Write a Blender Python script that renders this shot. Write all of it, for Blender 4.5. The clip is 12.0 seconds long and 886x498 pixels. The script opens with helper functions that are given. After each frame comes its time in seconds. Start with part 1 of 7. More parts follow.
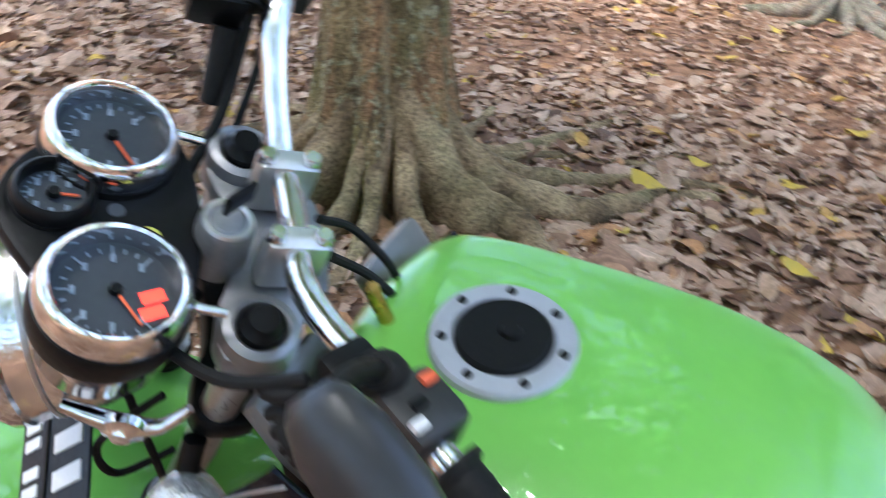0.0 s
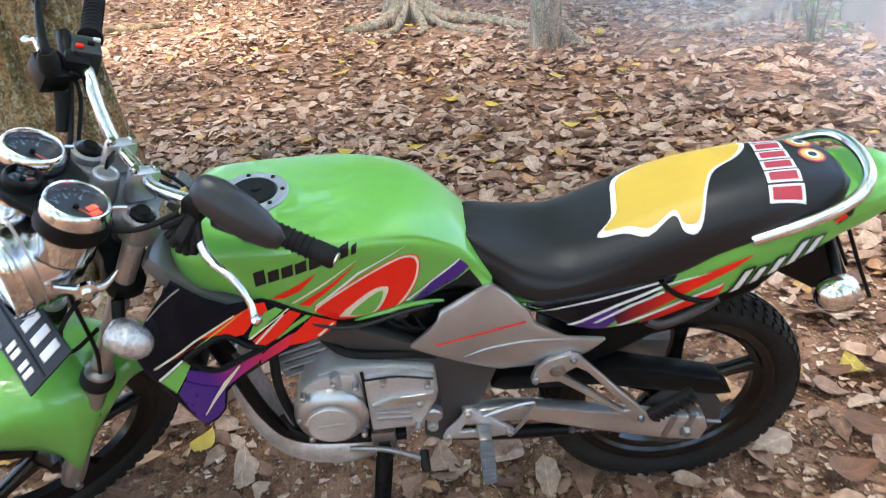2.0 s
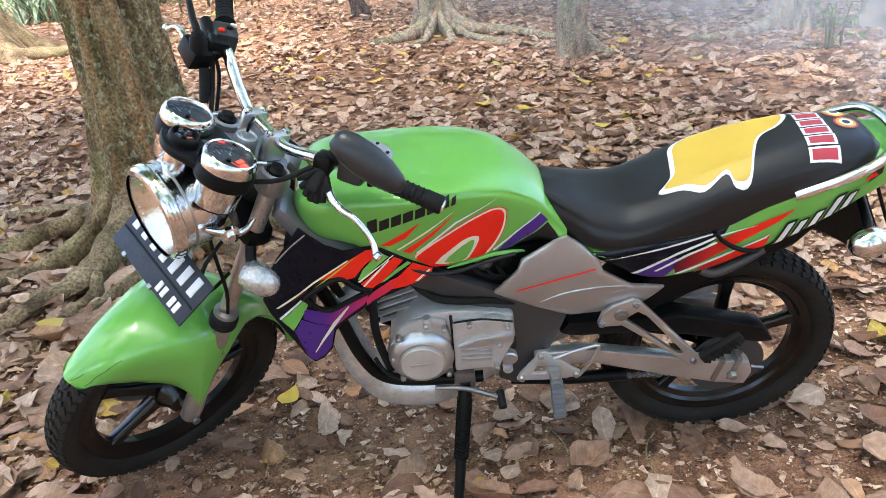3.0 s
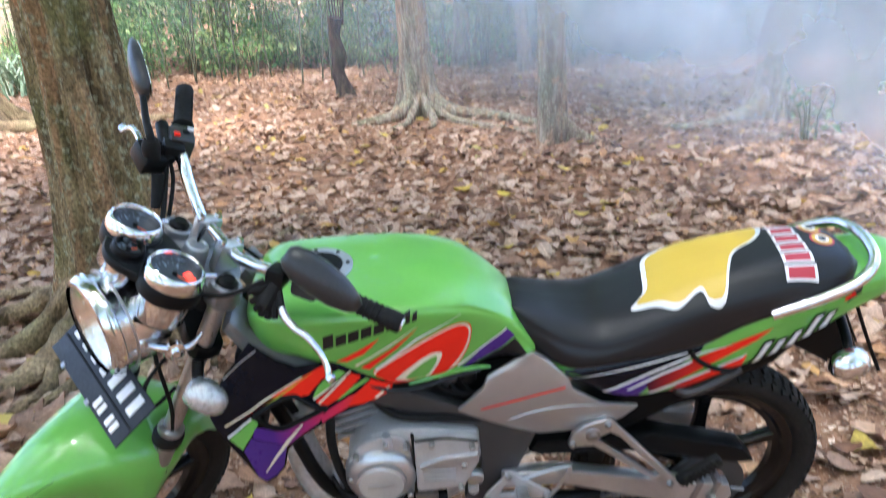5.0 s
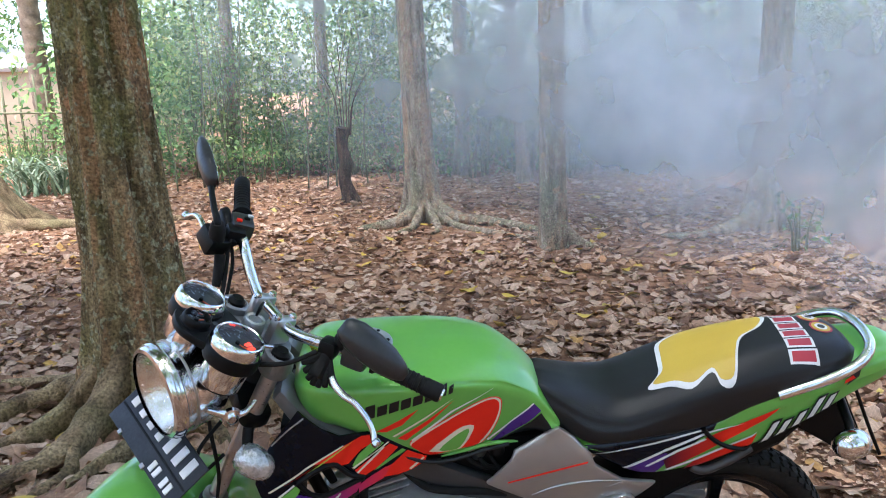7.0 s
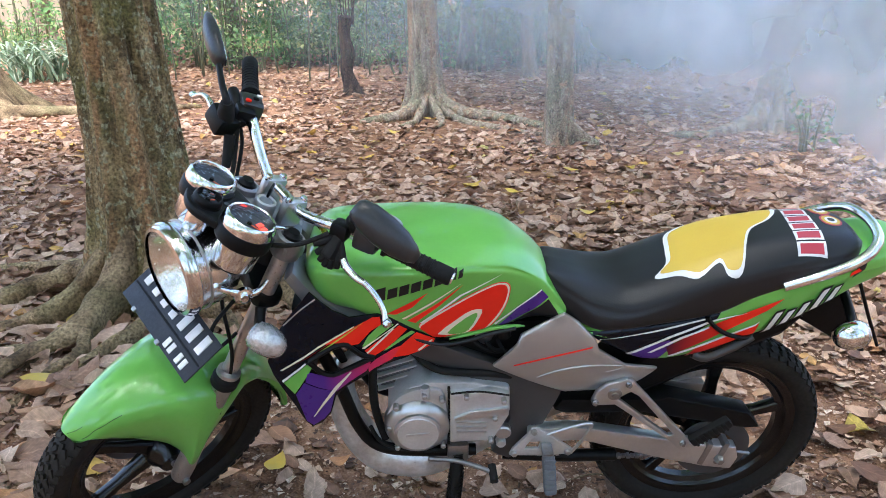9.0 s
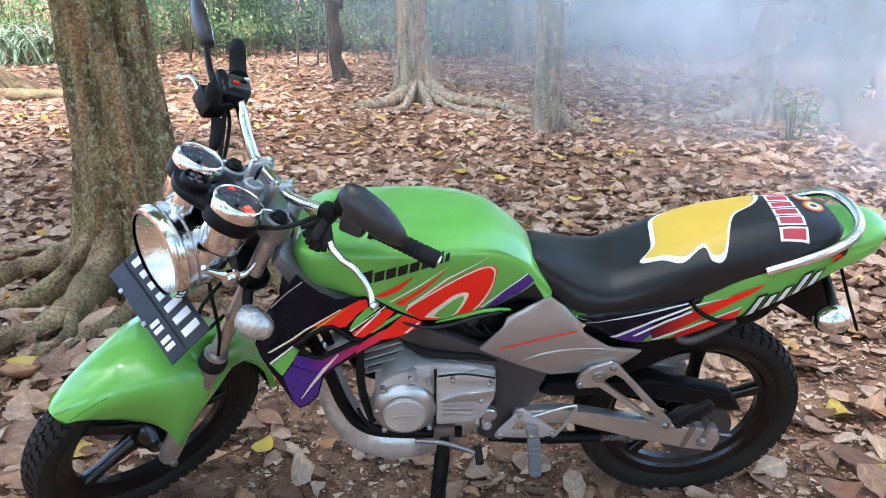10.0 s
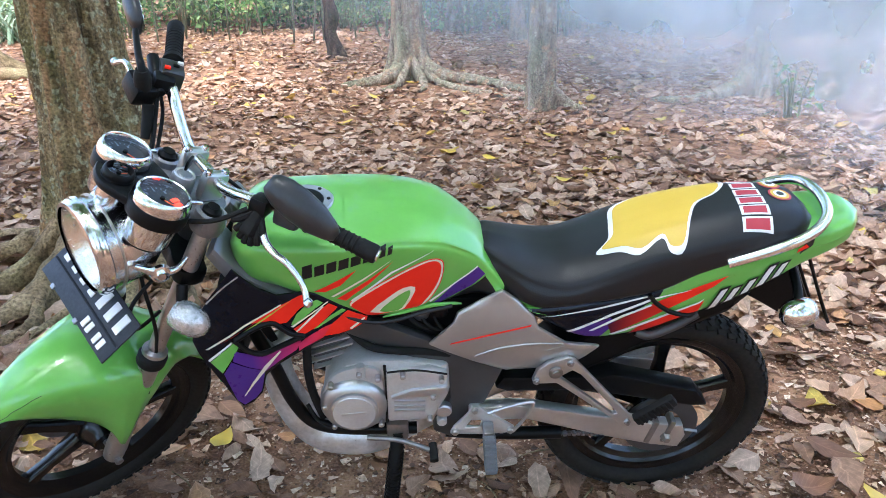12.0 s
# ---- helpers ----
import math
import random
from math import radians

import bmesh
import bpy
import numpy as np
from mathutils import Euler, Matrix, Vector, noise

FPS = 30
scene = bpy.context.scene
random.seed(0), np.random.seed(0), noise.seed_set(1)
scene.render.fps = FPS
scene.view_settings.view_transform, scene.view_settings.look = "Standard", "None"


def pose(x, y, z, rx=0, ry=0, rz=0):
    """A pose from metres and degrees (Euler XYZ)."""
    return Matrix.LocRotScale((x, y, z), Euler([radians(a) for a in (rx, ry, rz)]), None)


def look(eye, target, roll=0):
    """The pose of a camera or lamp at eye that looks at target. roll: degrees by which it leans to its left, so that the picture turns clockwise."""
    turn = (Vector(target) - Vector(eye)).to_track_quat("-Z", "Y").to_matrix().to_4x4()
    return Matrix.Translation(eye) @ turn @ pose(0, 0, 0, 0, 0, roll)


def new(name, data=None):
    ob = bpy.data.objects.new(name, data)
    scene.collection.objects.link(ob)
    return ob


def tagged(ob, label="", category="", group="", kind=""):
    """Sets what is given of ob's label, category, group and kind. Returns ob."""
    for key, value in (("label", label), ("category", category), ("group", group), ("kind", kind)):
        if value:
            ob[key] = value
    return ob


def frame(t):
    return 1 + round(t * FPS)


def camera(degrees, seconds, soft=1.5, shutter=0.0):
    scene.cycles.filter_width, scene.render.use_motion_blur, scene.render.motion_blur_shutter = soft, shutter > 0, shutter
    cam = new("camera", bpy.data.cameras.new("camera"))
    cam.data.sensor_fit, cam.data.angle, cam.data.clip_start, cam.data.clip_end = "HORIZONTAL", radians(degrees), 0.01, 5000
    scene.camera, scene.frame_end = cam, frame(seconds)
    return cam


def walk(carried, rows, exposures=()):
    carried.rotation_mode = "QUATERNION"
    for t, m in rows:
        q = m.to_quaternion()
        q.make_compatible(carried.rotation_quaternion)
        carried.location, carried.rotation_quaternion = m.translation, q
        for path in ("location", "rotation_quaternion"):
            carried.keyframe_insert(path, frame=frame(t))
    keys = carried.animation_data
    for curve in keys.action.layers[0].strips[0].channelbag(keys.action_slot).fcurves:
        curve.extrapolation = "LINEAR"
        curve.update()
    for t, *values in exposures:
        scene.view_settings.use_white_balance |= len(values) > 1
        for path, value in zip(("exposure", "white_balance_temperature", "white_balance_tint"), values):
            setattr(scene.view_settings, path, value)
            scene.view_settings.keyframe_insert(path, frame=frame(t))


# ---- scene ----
cam = camera(59.1, 12.0, soft=0.65, shutter=0.5)
PATH = [
    (0, (-0.114, -0.693, 1.279), (-0.801, 0.897, 0.279), 5.6),
    (0.2, (-0.048, -0.746, 1.287), (-0.638, 0.886, 0.293), 2.8),
    (0.5, (0.002, -0.845, 1.312), (-0.337, 0.866, 0.333), -1.7),
    (1, (-0.06, -1.081, 1.349), (-0.091, 0.688, 0.418), -5.3),
    (1.5, (0.015, -1.307, 1.395), (0.027, 0.482, 0.501), -4.3),
    (2, (0.037, -1.481, 1.392), (0.063, 0.314, 0.509), -4.2),
    (2.5, (-0.108, -1.666, 1.389), (-0.087, 0.135, 0.52), -4.4),
    (2.7, (-0.118, -1.726, 1.386), (-0.123, 0.086, 0.541), -4.6),
    (4.3, (-0.129, -1.724, 1.398), (-0.094, 0.09, 0.556), -4.6),
    (4.5, (-0.113, -1.693, 1.396), (-0.073, 0.126, 0.565), -4.3),
    (5, (-0.07, -1.626, 1.429), (-0.019, 0.256, 0.755), -3.1),
    (5.5, (-0.14, -1.721, 1.448), (-0.089, 0.224, 0.985), -2.8),
    (6, (-0.171, -1.774, 1.448), (-0.124, 0.179, 1.022), -2.7),
    (6.5, (-0.164, -1.791, 1.441), (-0.105, 0.168, 1.042), -2.4),
    (7, (-0.162, -1.782, 1.424), (-0.08, 0.174, 1.016), -1.8),
    (7.5, (-0.174, -1.767, 1.403), (-0.095, 0.156, 0.863), -1.2),
    (9.5, (-0.186, -1.789, 1.397), (-0.108, 0.094, 0.726), -0.6),
    (10, (-0.183, -1.794, 1.395), (-0.081, 0.08, 0.704), -0.2),
    (10.5, (-0.142, -1.761, 1.397), (-0.036, 0.105, 0.687), -0.2),
    (11, (-0.065, -1.737, 1.399), (0.03, 0.123, 0.671), -0.4),
    (11.5, (-0.048, -1.72, 1.395), (0.046, 0.135, 0.654), -0.5),
    (12, (-0.053, -1.72, 1.397), (0.029, 0.134, 0.651), -0.6),
]
walk(cam, [(t, look(eye, target, roll)) for t, eye, target, roll in PATH], [
    (0, 2.67, 5890, 11), (2.5, 2.77, 6140, 11), (4.5, 2.75, 5940, 11), (5.5, 2.51, 5690, 11), (6, 2.31, 5690, 11), (6.5, 2.23, 5740, 11),
    (7, 2.17, 5790, 11), (7.5, 2.19, 5840, 11), (9.5, 2.62, 5740, 11), (10.5, 2.75, 5640, 10), (12, 2.75, 5640, 10)])

# ---- light ----
world = bpy.data.worlds.new("sky")
scene.world = world
world.use_nodes = True
sky = world.node_tree.nodes.new("ShaderNodeTexSky")
sky.sky_type, sky.sun_disc = "NISHITA", False
sky.sun_elevation, sky.sun_rotation = radians(76), radians(202)
sky.air_density, sky.dust_density = 1.0, 3.0
background = world.node_tree.nodes["Background"]
world.node_tree.links.new(sky.outputs[0], background.inputs[0])
background.inputs[1].default_value = 0.15

sun_data = bpy.data.lights.new("sun", "SUN")
sun_data.energy, sun_data.angle, sun_data.color = 3.0, radians(11), (1.0, 0.97, 0.93)
sun = new("sun", sun_data)
sun.matrix_world = look((-3.0, -4.0, 20), (0, 0, 0))


# ---- materials ----
def material(name, color, rough=0.5, metal=0.0, color2=None, scale=8.0, fine=60.0, bump=0.0, coat=0.0, spread=0.35, detail=6.0, emit=None, rough_spread=0.1, sheen=0.5):
    """A surface with colour that varies at two scales, uneven gloss and fine relief."""
    m = bpy.data.materials.new(name)
    m.use_nodes = True
    n, link = m.node_tree.nodes, m.node_tree.links
    b = n["Principled BSDF"]
    b.inputs["Metallic"].default_value = metal
    b.inputs["Coat Weight"].default_value = coat
    b.inputs["Specular IOR Level"].default_value = sheen
    b.inputs["Coat Roughness"].default_value = 0.03
    where = n.new("ShaderNodeTexCoord")
    big, small = n.new("ShaderNodeTexNoise"), n.new("ShaderNodeTexNoise")
    for node, k in ((big, scale), (small, fine)):
        node.inputs["Scale"].default_value, node.inputs["Detail"].default_value = k, detail
        link.new(where.outputs["Object"], node.inputs["Vector"])
    both = n.new("ShaderNodeMath")
    both.operation = "MULTIPLY_ADD"
    both.inputs[1].default_value, both.inputs[2].default_value = 0.35, 0.0
    link.new(small.outputs[0], both.inputs[0])
    total = n.new("ShaderNodeMath")
    total.operation = "MULTIPLY_ADD"
    total.inputs[1].default_value = 0.65
    link.new(big.outputs[0], total.inputs[0])
    link.new(both.outputs[0], total.inputs[2])
    stretch = n.new("ShaderNodeMapRange")
    stretch.inputs[1].default_value, stretch.inputs[2].default_value = 0.5 - spread / 2, 0.5 + spread / 2
    link.new(total.outputs[0], stretch.inputs[0])
    mix = n.new("ShaderNodeMix")
    mix.data_type = "RGBA"
    second = color2 or tuple(c * 0.8 for c in color)
    mix.inputs["A"].default_value, mix.inputs["B"].default_value = (*second, 1), (*color, 1)
    link.new(stretch.outputs[0], mix.inputs["Factor"])
    link.new(mix.outputs["Result"], b.inputs["Base Color"])
    gloss = n.new("ShaderNodeMapRange")
    gloss.inputs[3].default_value, gloss.inputs[4].default_value = max(rough - rough_spread, 0.02), min(rough + rough_spread, 1)
    link.new(small.outputs[0], gloss.inputs[0])
    link.new(gloss.outputs[0], b.inputs["Roughness"])
    if bump:
        relief = n.new("ShaderNodeBump")
        relief.inputs["Strength"].default_value, relief.inputs["Distance"].default_value = 1.0, bump
        link.new(total.outputs[0], relief.inputs["Height"])
        link.new(relief.outputs[0], b.inputs["Normal"])
    if emit:
        b.inputs["Emission Color"].default_value = (*emit[:3], 1)
        b.inputs["Emission Strength"].default_value = emit[3]
    return m


def bark_material(name, colors, tall=(9.0, 9.0, 1.6), scale=2.2, bump=0.02, rust=None, cover=(0.48, 0.62)):
    """Bark with furrows along the trunk, moss and lichen in patches."""
    m = bpy.data.materials.new(name)
    m.use_nodes = True
    n, link = m.node_tree.nodes, m.node_tree.links
    b = n["Principled BSDF"]
    b.inputs["Roughness"].default_value = 0.92
    b.inputs["Specular IOR Level"].default_value = 0.2
    where, stretch = n.new("ShaderNodeTexCoord"), n.new("ShaderNodeMapping")
    stretch.inputs["Scale"].default_value = tall
    link.new(where.outputs["Object"], stretch.inputs["Vector"])
    furrow, patch, grain = n.new("ShaderNodeTexNoise"), n.new("ShaderNodeTexNoise"), n.new("ShaderNodeTexNoise")
    link.new(stretch.outputs[0], furrow.inputs["Vector"])
    for node, k, d in ((furrow, scale, 8), (patch, 3.2, 5), (grain, 85, 7)):
        node.inputs["Scale"].default_value, node.inputs["Detail"].default_value = k, d
    for node in (patch, grain):
        link.new(where.outputs["Object"], node.inputs["Vector"])
    ramp, moss = n.new("ShaderNodeValToRGB"), n.new("ShaderNodeValToRGB")
    ramp.color_ramp.elements.new(0.5)
    for e, at, c in zip(ramp.color_ramp.elements, (0.32, 0.50, 0.68), colors[:3]):
        e.position, e.color = at, (*c, 1)
    moss.color_ramp.elements[0].position, moss.color_ramp.elements[1].position = cover
    link.new(furrow.outputs[0], ramp.inputs[0])
    link.new(patch.outputs[0], moss.inputs[0])
    mix = n.new("ShaderNodeMix")
    mix.data_type = "RGBA"
    amount = n.new("ShaderNodeMath")
    amount.operation = "MULTIPLY"
    amount.inputs[1].default_value = 0.6
    link.new(moss.outputs[0], amount.inputs[0])
    link.new(amount.outputs[0], mix.inputs["Factor"])
    link.new(ramp.outputs[0], mix.inputs["A"])
    mix.inputs["B"].default_value = (*colors[3], 1)
    speck = n.new("ShaderNodeMapRange")
    speck.inputs[1].default_value, speck.inputs[2].default_value, speck.inputs[3].default_value, speck.inputs[4].default_value = 0.32, 0.68, 0.50, 1.55
    link.new(grain.outputs[0], speck.inputs[0])
    tint = n.new("ShaderNodeVectorMath")
    tint.operation = "SCALE"
    surface = mix.outputs["Result"]
    if rust:
        # strips of orange inner bark
        long_, strip, sort_ = n.new("ShaderNodeMapping"), n.new("ShaderNodeTexNoise"), n.new("ShaderNodeMapRange")
        long_.inputs["Scale"].default_value = (7.0, 7.0, 1.3)
        strip.inputs["Scale"].default_value, strip.inputs["Detail"].default_value = 1.3, 6
        sort_.inputs[1].default_value, sort_.inputs[2].default_value, sort_.inputs[4].default_value = 0.53, 0.62, 0.72
        link.new(where.outputs["Object"], long_.inputs["Vector"])
        link.new(long_.outputs[0], strip.inputs["Vector"])
        link.new(strip.outputs[0], sort_.inputs[0])
        over = n.new("ShaderNodeMix")
        over.data_type = "RGBA"
        link.new(sort_.outputs[0], over.inputs["Factor"])
        link.new(surface, over.inputs["A"])
        over.inputs["B"].default_value = (*rust, 1)
        surface = over.outputs["Result"]
    if rust:
        # dark damp blotches and bare orange scars
        for scale_, low, high_, most, colour in ((7.0, 0.56, 0.64, 0.45, tuple(c * 0.9 for c in colors[0])), (4.6, 0.64, 0.67, 0.8, (rust[0] * 1.25, rust[1] * 1.15, rust[2] * 1.1))):
            spot, sift, lay = n.new("ShaderNodeTexNoise"), n.new("ShaderNodeMapRange"), n.new("ShaderNodeMix")
            spot.inputs["Scale"].default_value, spot.inputs["Detail"].default_value = scale_, 7
            sift.inputs[1].default_value, sift.inputs[2].default_value, sift.inputs[4].default_value = low, high_, most
            lay.data_type = "RGBA"
            link.new(where.outputs["Object"], spot.inputs["Vector"])
            link.new(spot.outputs[0], sift.inputs[0])
            link.new(sift.outputs[0], lay.inputs["Factor"])
            link.new(surface, lay.inputs["A"])
            lay.inputs["B"].default_value = (*colour, 1)
            surface = lay.outputs["Result"]
        # pale lichen flecks
        fleck, pick, pale = n.new("ShaderNodeTexNoise"), n.new("ShaderNodeMapRange"), n.new("ShaderNodeMix")
        fleck.inputs["Scale"].default_value, fleck.inputs["Detail"].default_value = 34, 8
        pick.inputs[1].default_value, pick.inputs[2].default_value, pick.inputs[4].default_value = 0.55, 0.61, 0.75
        pale.data_type = "RGBA"
        link.new(where.outputs["Object"], fleck.inputs["Vector"])
        link.new(fleck.outputs[0], pick.inputs[0])
        link.new(pick.outputs[0], pale.inputs["Factor"])
        link.new(surface, pale.inputs["A"])
        pale.inputs["B"].default_value = (0.31, 0.285, 0.175, 1)
        surface = pale.outputs["Result"]
    link.new(surface, tint.inputs[0])
    link.new(speck.outputs[0], tint.inputs["Scale"])
    link.new(tint.outputs[0], b.inputs["Base Color"])
    height = n.new("ShaderNodeMath")
    height.operation = "MULTIPLY_ADD"
    height.inputs[1].default_value = 0.65
    link.new(grain.outputs[0], height.inputs[0])
    link.new(furrow.outputs[0], height.inputs[2])
    relief = n.new("ShaderNodeBump")
    relief.inputs["Distance"].default_value = bump
    link.new(height.outputs[0], relief.inputs["Height"])
    link.new(relief.outputs[0], b.inputs["Normal"])
    return m


def ramp_material(name, stops, rough, source, translucent=0.0, scale=30.0, bump=0.002, vary=0.35, veins=False):
    """A surface whose colour is drawn from a ramp, piece by piece: source 'object' or 'island'."""
    m = bpy.data.materials.new(name)
    m.use_nodes = True
    n, link = m.node_tree.nodes, m.node_tree.links
    b = n["Principled BSDF"]
    b.inputs["Roughness"].default_value = rough
    b.inputs["Specular IOR Level"].default_value = 0.18
    pick = n.new("ShaderNodeObjectInfo" if source == "object" else "ShaderNodeNewGeometry")
    value = pick.outputs["Random" if source == "object" else "Random Per Island"]
    ramp = n.new("ShaderNodeValToRGB")
    while len(ramp.color_ramp.elements) < len(stops):
        ramp.color_ramp.elements.new(0.5)
    for e, (at, c) in zip(ramp.color_ramp.elements, stops):
        e.position, e.color = at, (*c, 1)
    link.new(value, ramp.inputs[0])
    where, grain = n.new("ShaderNodeTexCoord"), n.new("ShaderNodeTexNoise")
    grain.inputs["Scale"].default_value, grain.inputs["Detail"].default_value = scale, 5
    link.new(where.outputs["Object"], grain.inputs["Vector"])
    shade = n.new("ShaderNodeMapRange")
    shade.inputs[1].default_value, shade.inputs[2].default_value = 0.3, 0.7
    shade.inputs[3].default_value, shade.inputs[4].default_value = 1 - vary, 1 + vary
    link.new(grain.outputs[0], shade.inputs[0])
    tint = n.new("ShaderNodeVectorMath")
    tint.operation = "SCALE"
    link.new(ramp.outputs[0], tint.inputs[0])
    strength = shade.outputs[0]
    if veins:
        # a pale midrib and slanting side veins, in the leaf's own directions
        def calc(op, a, c):
            node = n.new("ShaderNodeMath")
            node.operation = op
            for i, v in enumerate((a, c)):
                if isinstance(v, (int, float)):
                    node.inputs[i].default_value = v
                else:
                    link.new(v, node.inputs[i])
            return node.outputs[0]

        split = n.new("ShaderNodeSeparateXYZ")
        link.new(where.outputs["UV"], split.inputs[0])
        off = calc("ABSOLUTE", calc("SUBTRACT", split.outputs[1], 0.5), 0.0)
        rib = calc("LESS_THAN", off, 0.035)
        wave = calc("SINE", calc("MULTIPLY", calc("SUBTRACT", split.outputs[0], calc("MULTIPLY", off, 0.55)), 62.0), 0.0)
        side = calc("MULTIPLY", calc("GREATER_THAN", wave, 0.82), 0.14)
        strength = calc("MULTIPLY", strength, calc("ADD", calc("ADD", side, 1.0), calc("MULTIPLY", rib, 0.28)))
    link.new(strength, tint.inputs["Scale"])
    link.new(tint.outputs[0], b.inputs["Base Color"])
    if bump:
        relief = n.new("ShaderNodeBump")
        relief.inputs["Distance"].default_value = bump
        link.new(grain.outputs[0], relief.inputs["Height"])
        link.new(relief.outputs[0], b.inputs["Normal"])
    if translucent:
        thin, mixed = n.new("ShaderNodeBsdfTranslucent"), n.new("ShaderNodeMixShader")
        link.new(tint.outputs[0], thin.inputs[0])
        mixed.inputs[0].default_value = translucent
        link.new(b.outputs[0], mixed.inputs[1])
        link.new(thin.outputs[0], mixed.inputs[2])
        link.new(mixed.outputs[0], n["Material Output"].inputs[0])
    return m


def glass(name, color=(1, 1, 1), rough=0.0):
    m = bpy.data.materials.new(name)
    m.use_nodes = True
    n, link = m.node_tree.nodes, m.node_tree.links
    clear, shine, mixed, edge = n.new("ShaderNodeBsdfTransparent"), n.new("ShaderNodeBsdfGlossy"), n.new("ShaderNodeMixShader"), n.new("ShaderNodeFresnel")
    edge.inputs[0].default_value = 1.09
    clear.inputs[0].default_value = (*color, 1)
    shine.inputs["Roughness"].default_value = rough
    link.new(edge.outputs[0], mixed.inputs[0])
    link.new(clear.outputs[0], mixed.inputs[1])
    link.new(shine.outputs[0], mixed.inputs[2])
    link.new(mixed.outputs[0], n["Material Output"].inputs[0])
    return m


GREEN = material("green_paint", (0.152, 0.41, 0.070), 0.30, 0, (0.136, 0.375, 0.063), 5, 90, 0.0, coat=0.9, rough_spread=0.05, sheen=0.15)
RED = material("red_decal", (0.82, 0.028, 0.010), 0.3, 0, (0.76, 0.022, 0.010), 9, 80, sheen=0.15, rough_spread=0.05)
PURPLE = material("purple_decal", (0.060, 0.026, 0.19), 0.3, 0, (0.078, 0.022, 0.15), 9, 80, sheen=0.15)
WHITE = material("white_decal", (0.75, 0.75, 0.72), 0.3, 0, (0.66, 0.66, 0.62), 12, 90, sheen=0.25)
CREAM = material("cream_decal", (0.74, 0.68, 0.52), 0.3, 0, (0.66, 0.60, 0.45), 12, 90, sheen=0.25)
def fade_material(name, ends, span, rough=0.3):
    """Printed film whose colour runs from one end to the other along x."""
    m = material(name, ends[1], rough, 0, ends[0], 9, 80, sheen=0.15, rough_spread=0.05)
    n, link = m.node_tree.nodes, m.node_tree.links
    mix = next(v for v in n if v.bl_idname == "ShaderNodeMix")
    where, split, ease = n.new("ShaderNodeTexCoord"), n.new("ShaderNodeSeparateXYZ"), n.new("ShaderNodeMapRange")
    link.new(where.outputs["Object"], split.inputs[0])
    link.new(split.outputs[0], ease.inputs[0])
    ease.inputs[1].default_value, ease.inputs[2].default_value = span
    link.new(ease.outputs[0], mix.inputs["Factor"])
    return m


FADE = fade_material("purple_to_red_film", ((0.075, 0.022, 0.19), (0.80, 0.030, 0.012)), (-0.385, -0.200))
FADE_TAIL = fade_material("dark_to_red_film", ((0.03, 0.008, 0.02), (0.82, 0.028, 0.010)), (0.36, 0.50))
LIME = material("lime_decal", (0.42, 0.55, 0.05), 0.3, coat=0.5)
BAND = material("grey_band_paint", (0.17, 0.165, 0.16), 0.38, 0.3, (0.13, 0.127, 0.123), 7, 90, 0.0003)
DAPPLED = material("pitted_chrome", (0.80, 0.80, 0.82), 0.07, 1.0, (0.64, 0.64, 0.66), 45, 160, 0.002, rough_spread=0.06)
NAVY = material("dark_paint", (0.004, 0.006, 0.012), 0.12, 0, (0.003, 0.004, 0.008), 6, 80, coat=0.0, rough_spread=0.04, sheen=0.2)
BLACK = material("black_decal", (0.012, 0.012, 0.013), 0.35, 0, (0.008, 0.008, 0.008), 9, 70, sheen=0.3)
SILVER = material("silver_paint", (0.39, 0.375, 0.36), 0.32, 0.7, (0.35, 0.337, 0.323), 4, 60, coat=0.25, rough_spread=0.04)
FRAME = material("grey_frame_paint", (0.058, 0.055, 0.054), 0.42, 0.25, (0.044, 0.042, 0.041), 7, 90, 0.0004)
ALLOY = material("cast_alloy", (0.60, 0.595, 0.585), 0.38, 0.55, (0.46, 0.455, 0.445), 14, 160, 0.0001)
BRUSHED = material("brushed_alloy", (0.56, 0.56, 0.56), 0.32, 0.85, (0.45, 0.45, 0.45), 10, 120, 0.00005, rough_spread=0.06)
CHROME = material("chrome", (0.76, 0.76, 0.78), 0.06, 1.0, (0.60, 0.60, 0.62), 30, 200, 0.0006, rough_spread=0.05)
DULL_CHROME = material("dull_chrome", (0.46, 0.44, 0.42), 0.32, 0.8, (0.33, 0.305, 0.285), 25, 200, 0.0003, rough_spread=0.12)
STEEL = material("stained_exhaust_steel", (0.36, 0.36, 0.37), 0.36, 0.9, (0.22, 0.21, 0.20), 12, 130, 0.0006, rough_spread=0.15)
EXHAUST = material("grey_exhaust_steel", (0.72, 0.71, 0.70), 0.34, 0.6, (0.46, 0.44, 0.41), 16, 90, 0.001, spread=0.25, rough_spread=0.15)
GREY_RUBBER = material("worn_grey_rubber", (0.13, 0.135, 0.145), 0.7, 0, (0.07, 0.072, 0.078), 12, 150, 0.0008)
FACET = material("faceted_clear_lens", (0.74, 0.74, 0.73), 0.14, 0.7, (0.42, 0.41, 0.39), 120, 260, 0.0035, rough_spread=0.08)
PLASTIC = material("black_plastic", (0.0035, 0.0035, 0.004), 0.42, 0, (0.006, 0.006, 0.0058), 10, 160, 0.0006, sheen=0.14)
RUBBER = material("rubber", (0.006, 0.006, 0.006), 0.68, 0, (0.012, 0.011, 0.010), 8, 150, 0.0008, sheen=0.18)
TYRE = material("tyre_rubber", (0.007, 0.0066, 0.0062), 0.75, 0, (0.026, 0.021, 0.016), 5, 110, 0.0012, spread=0.5, sheen=0.2)
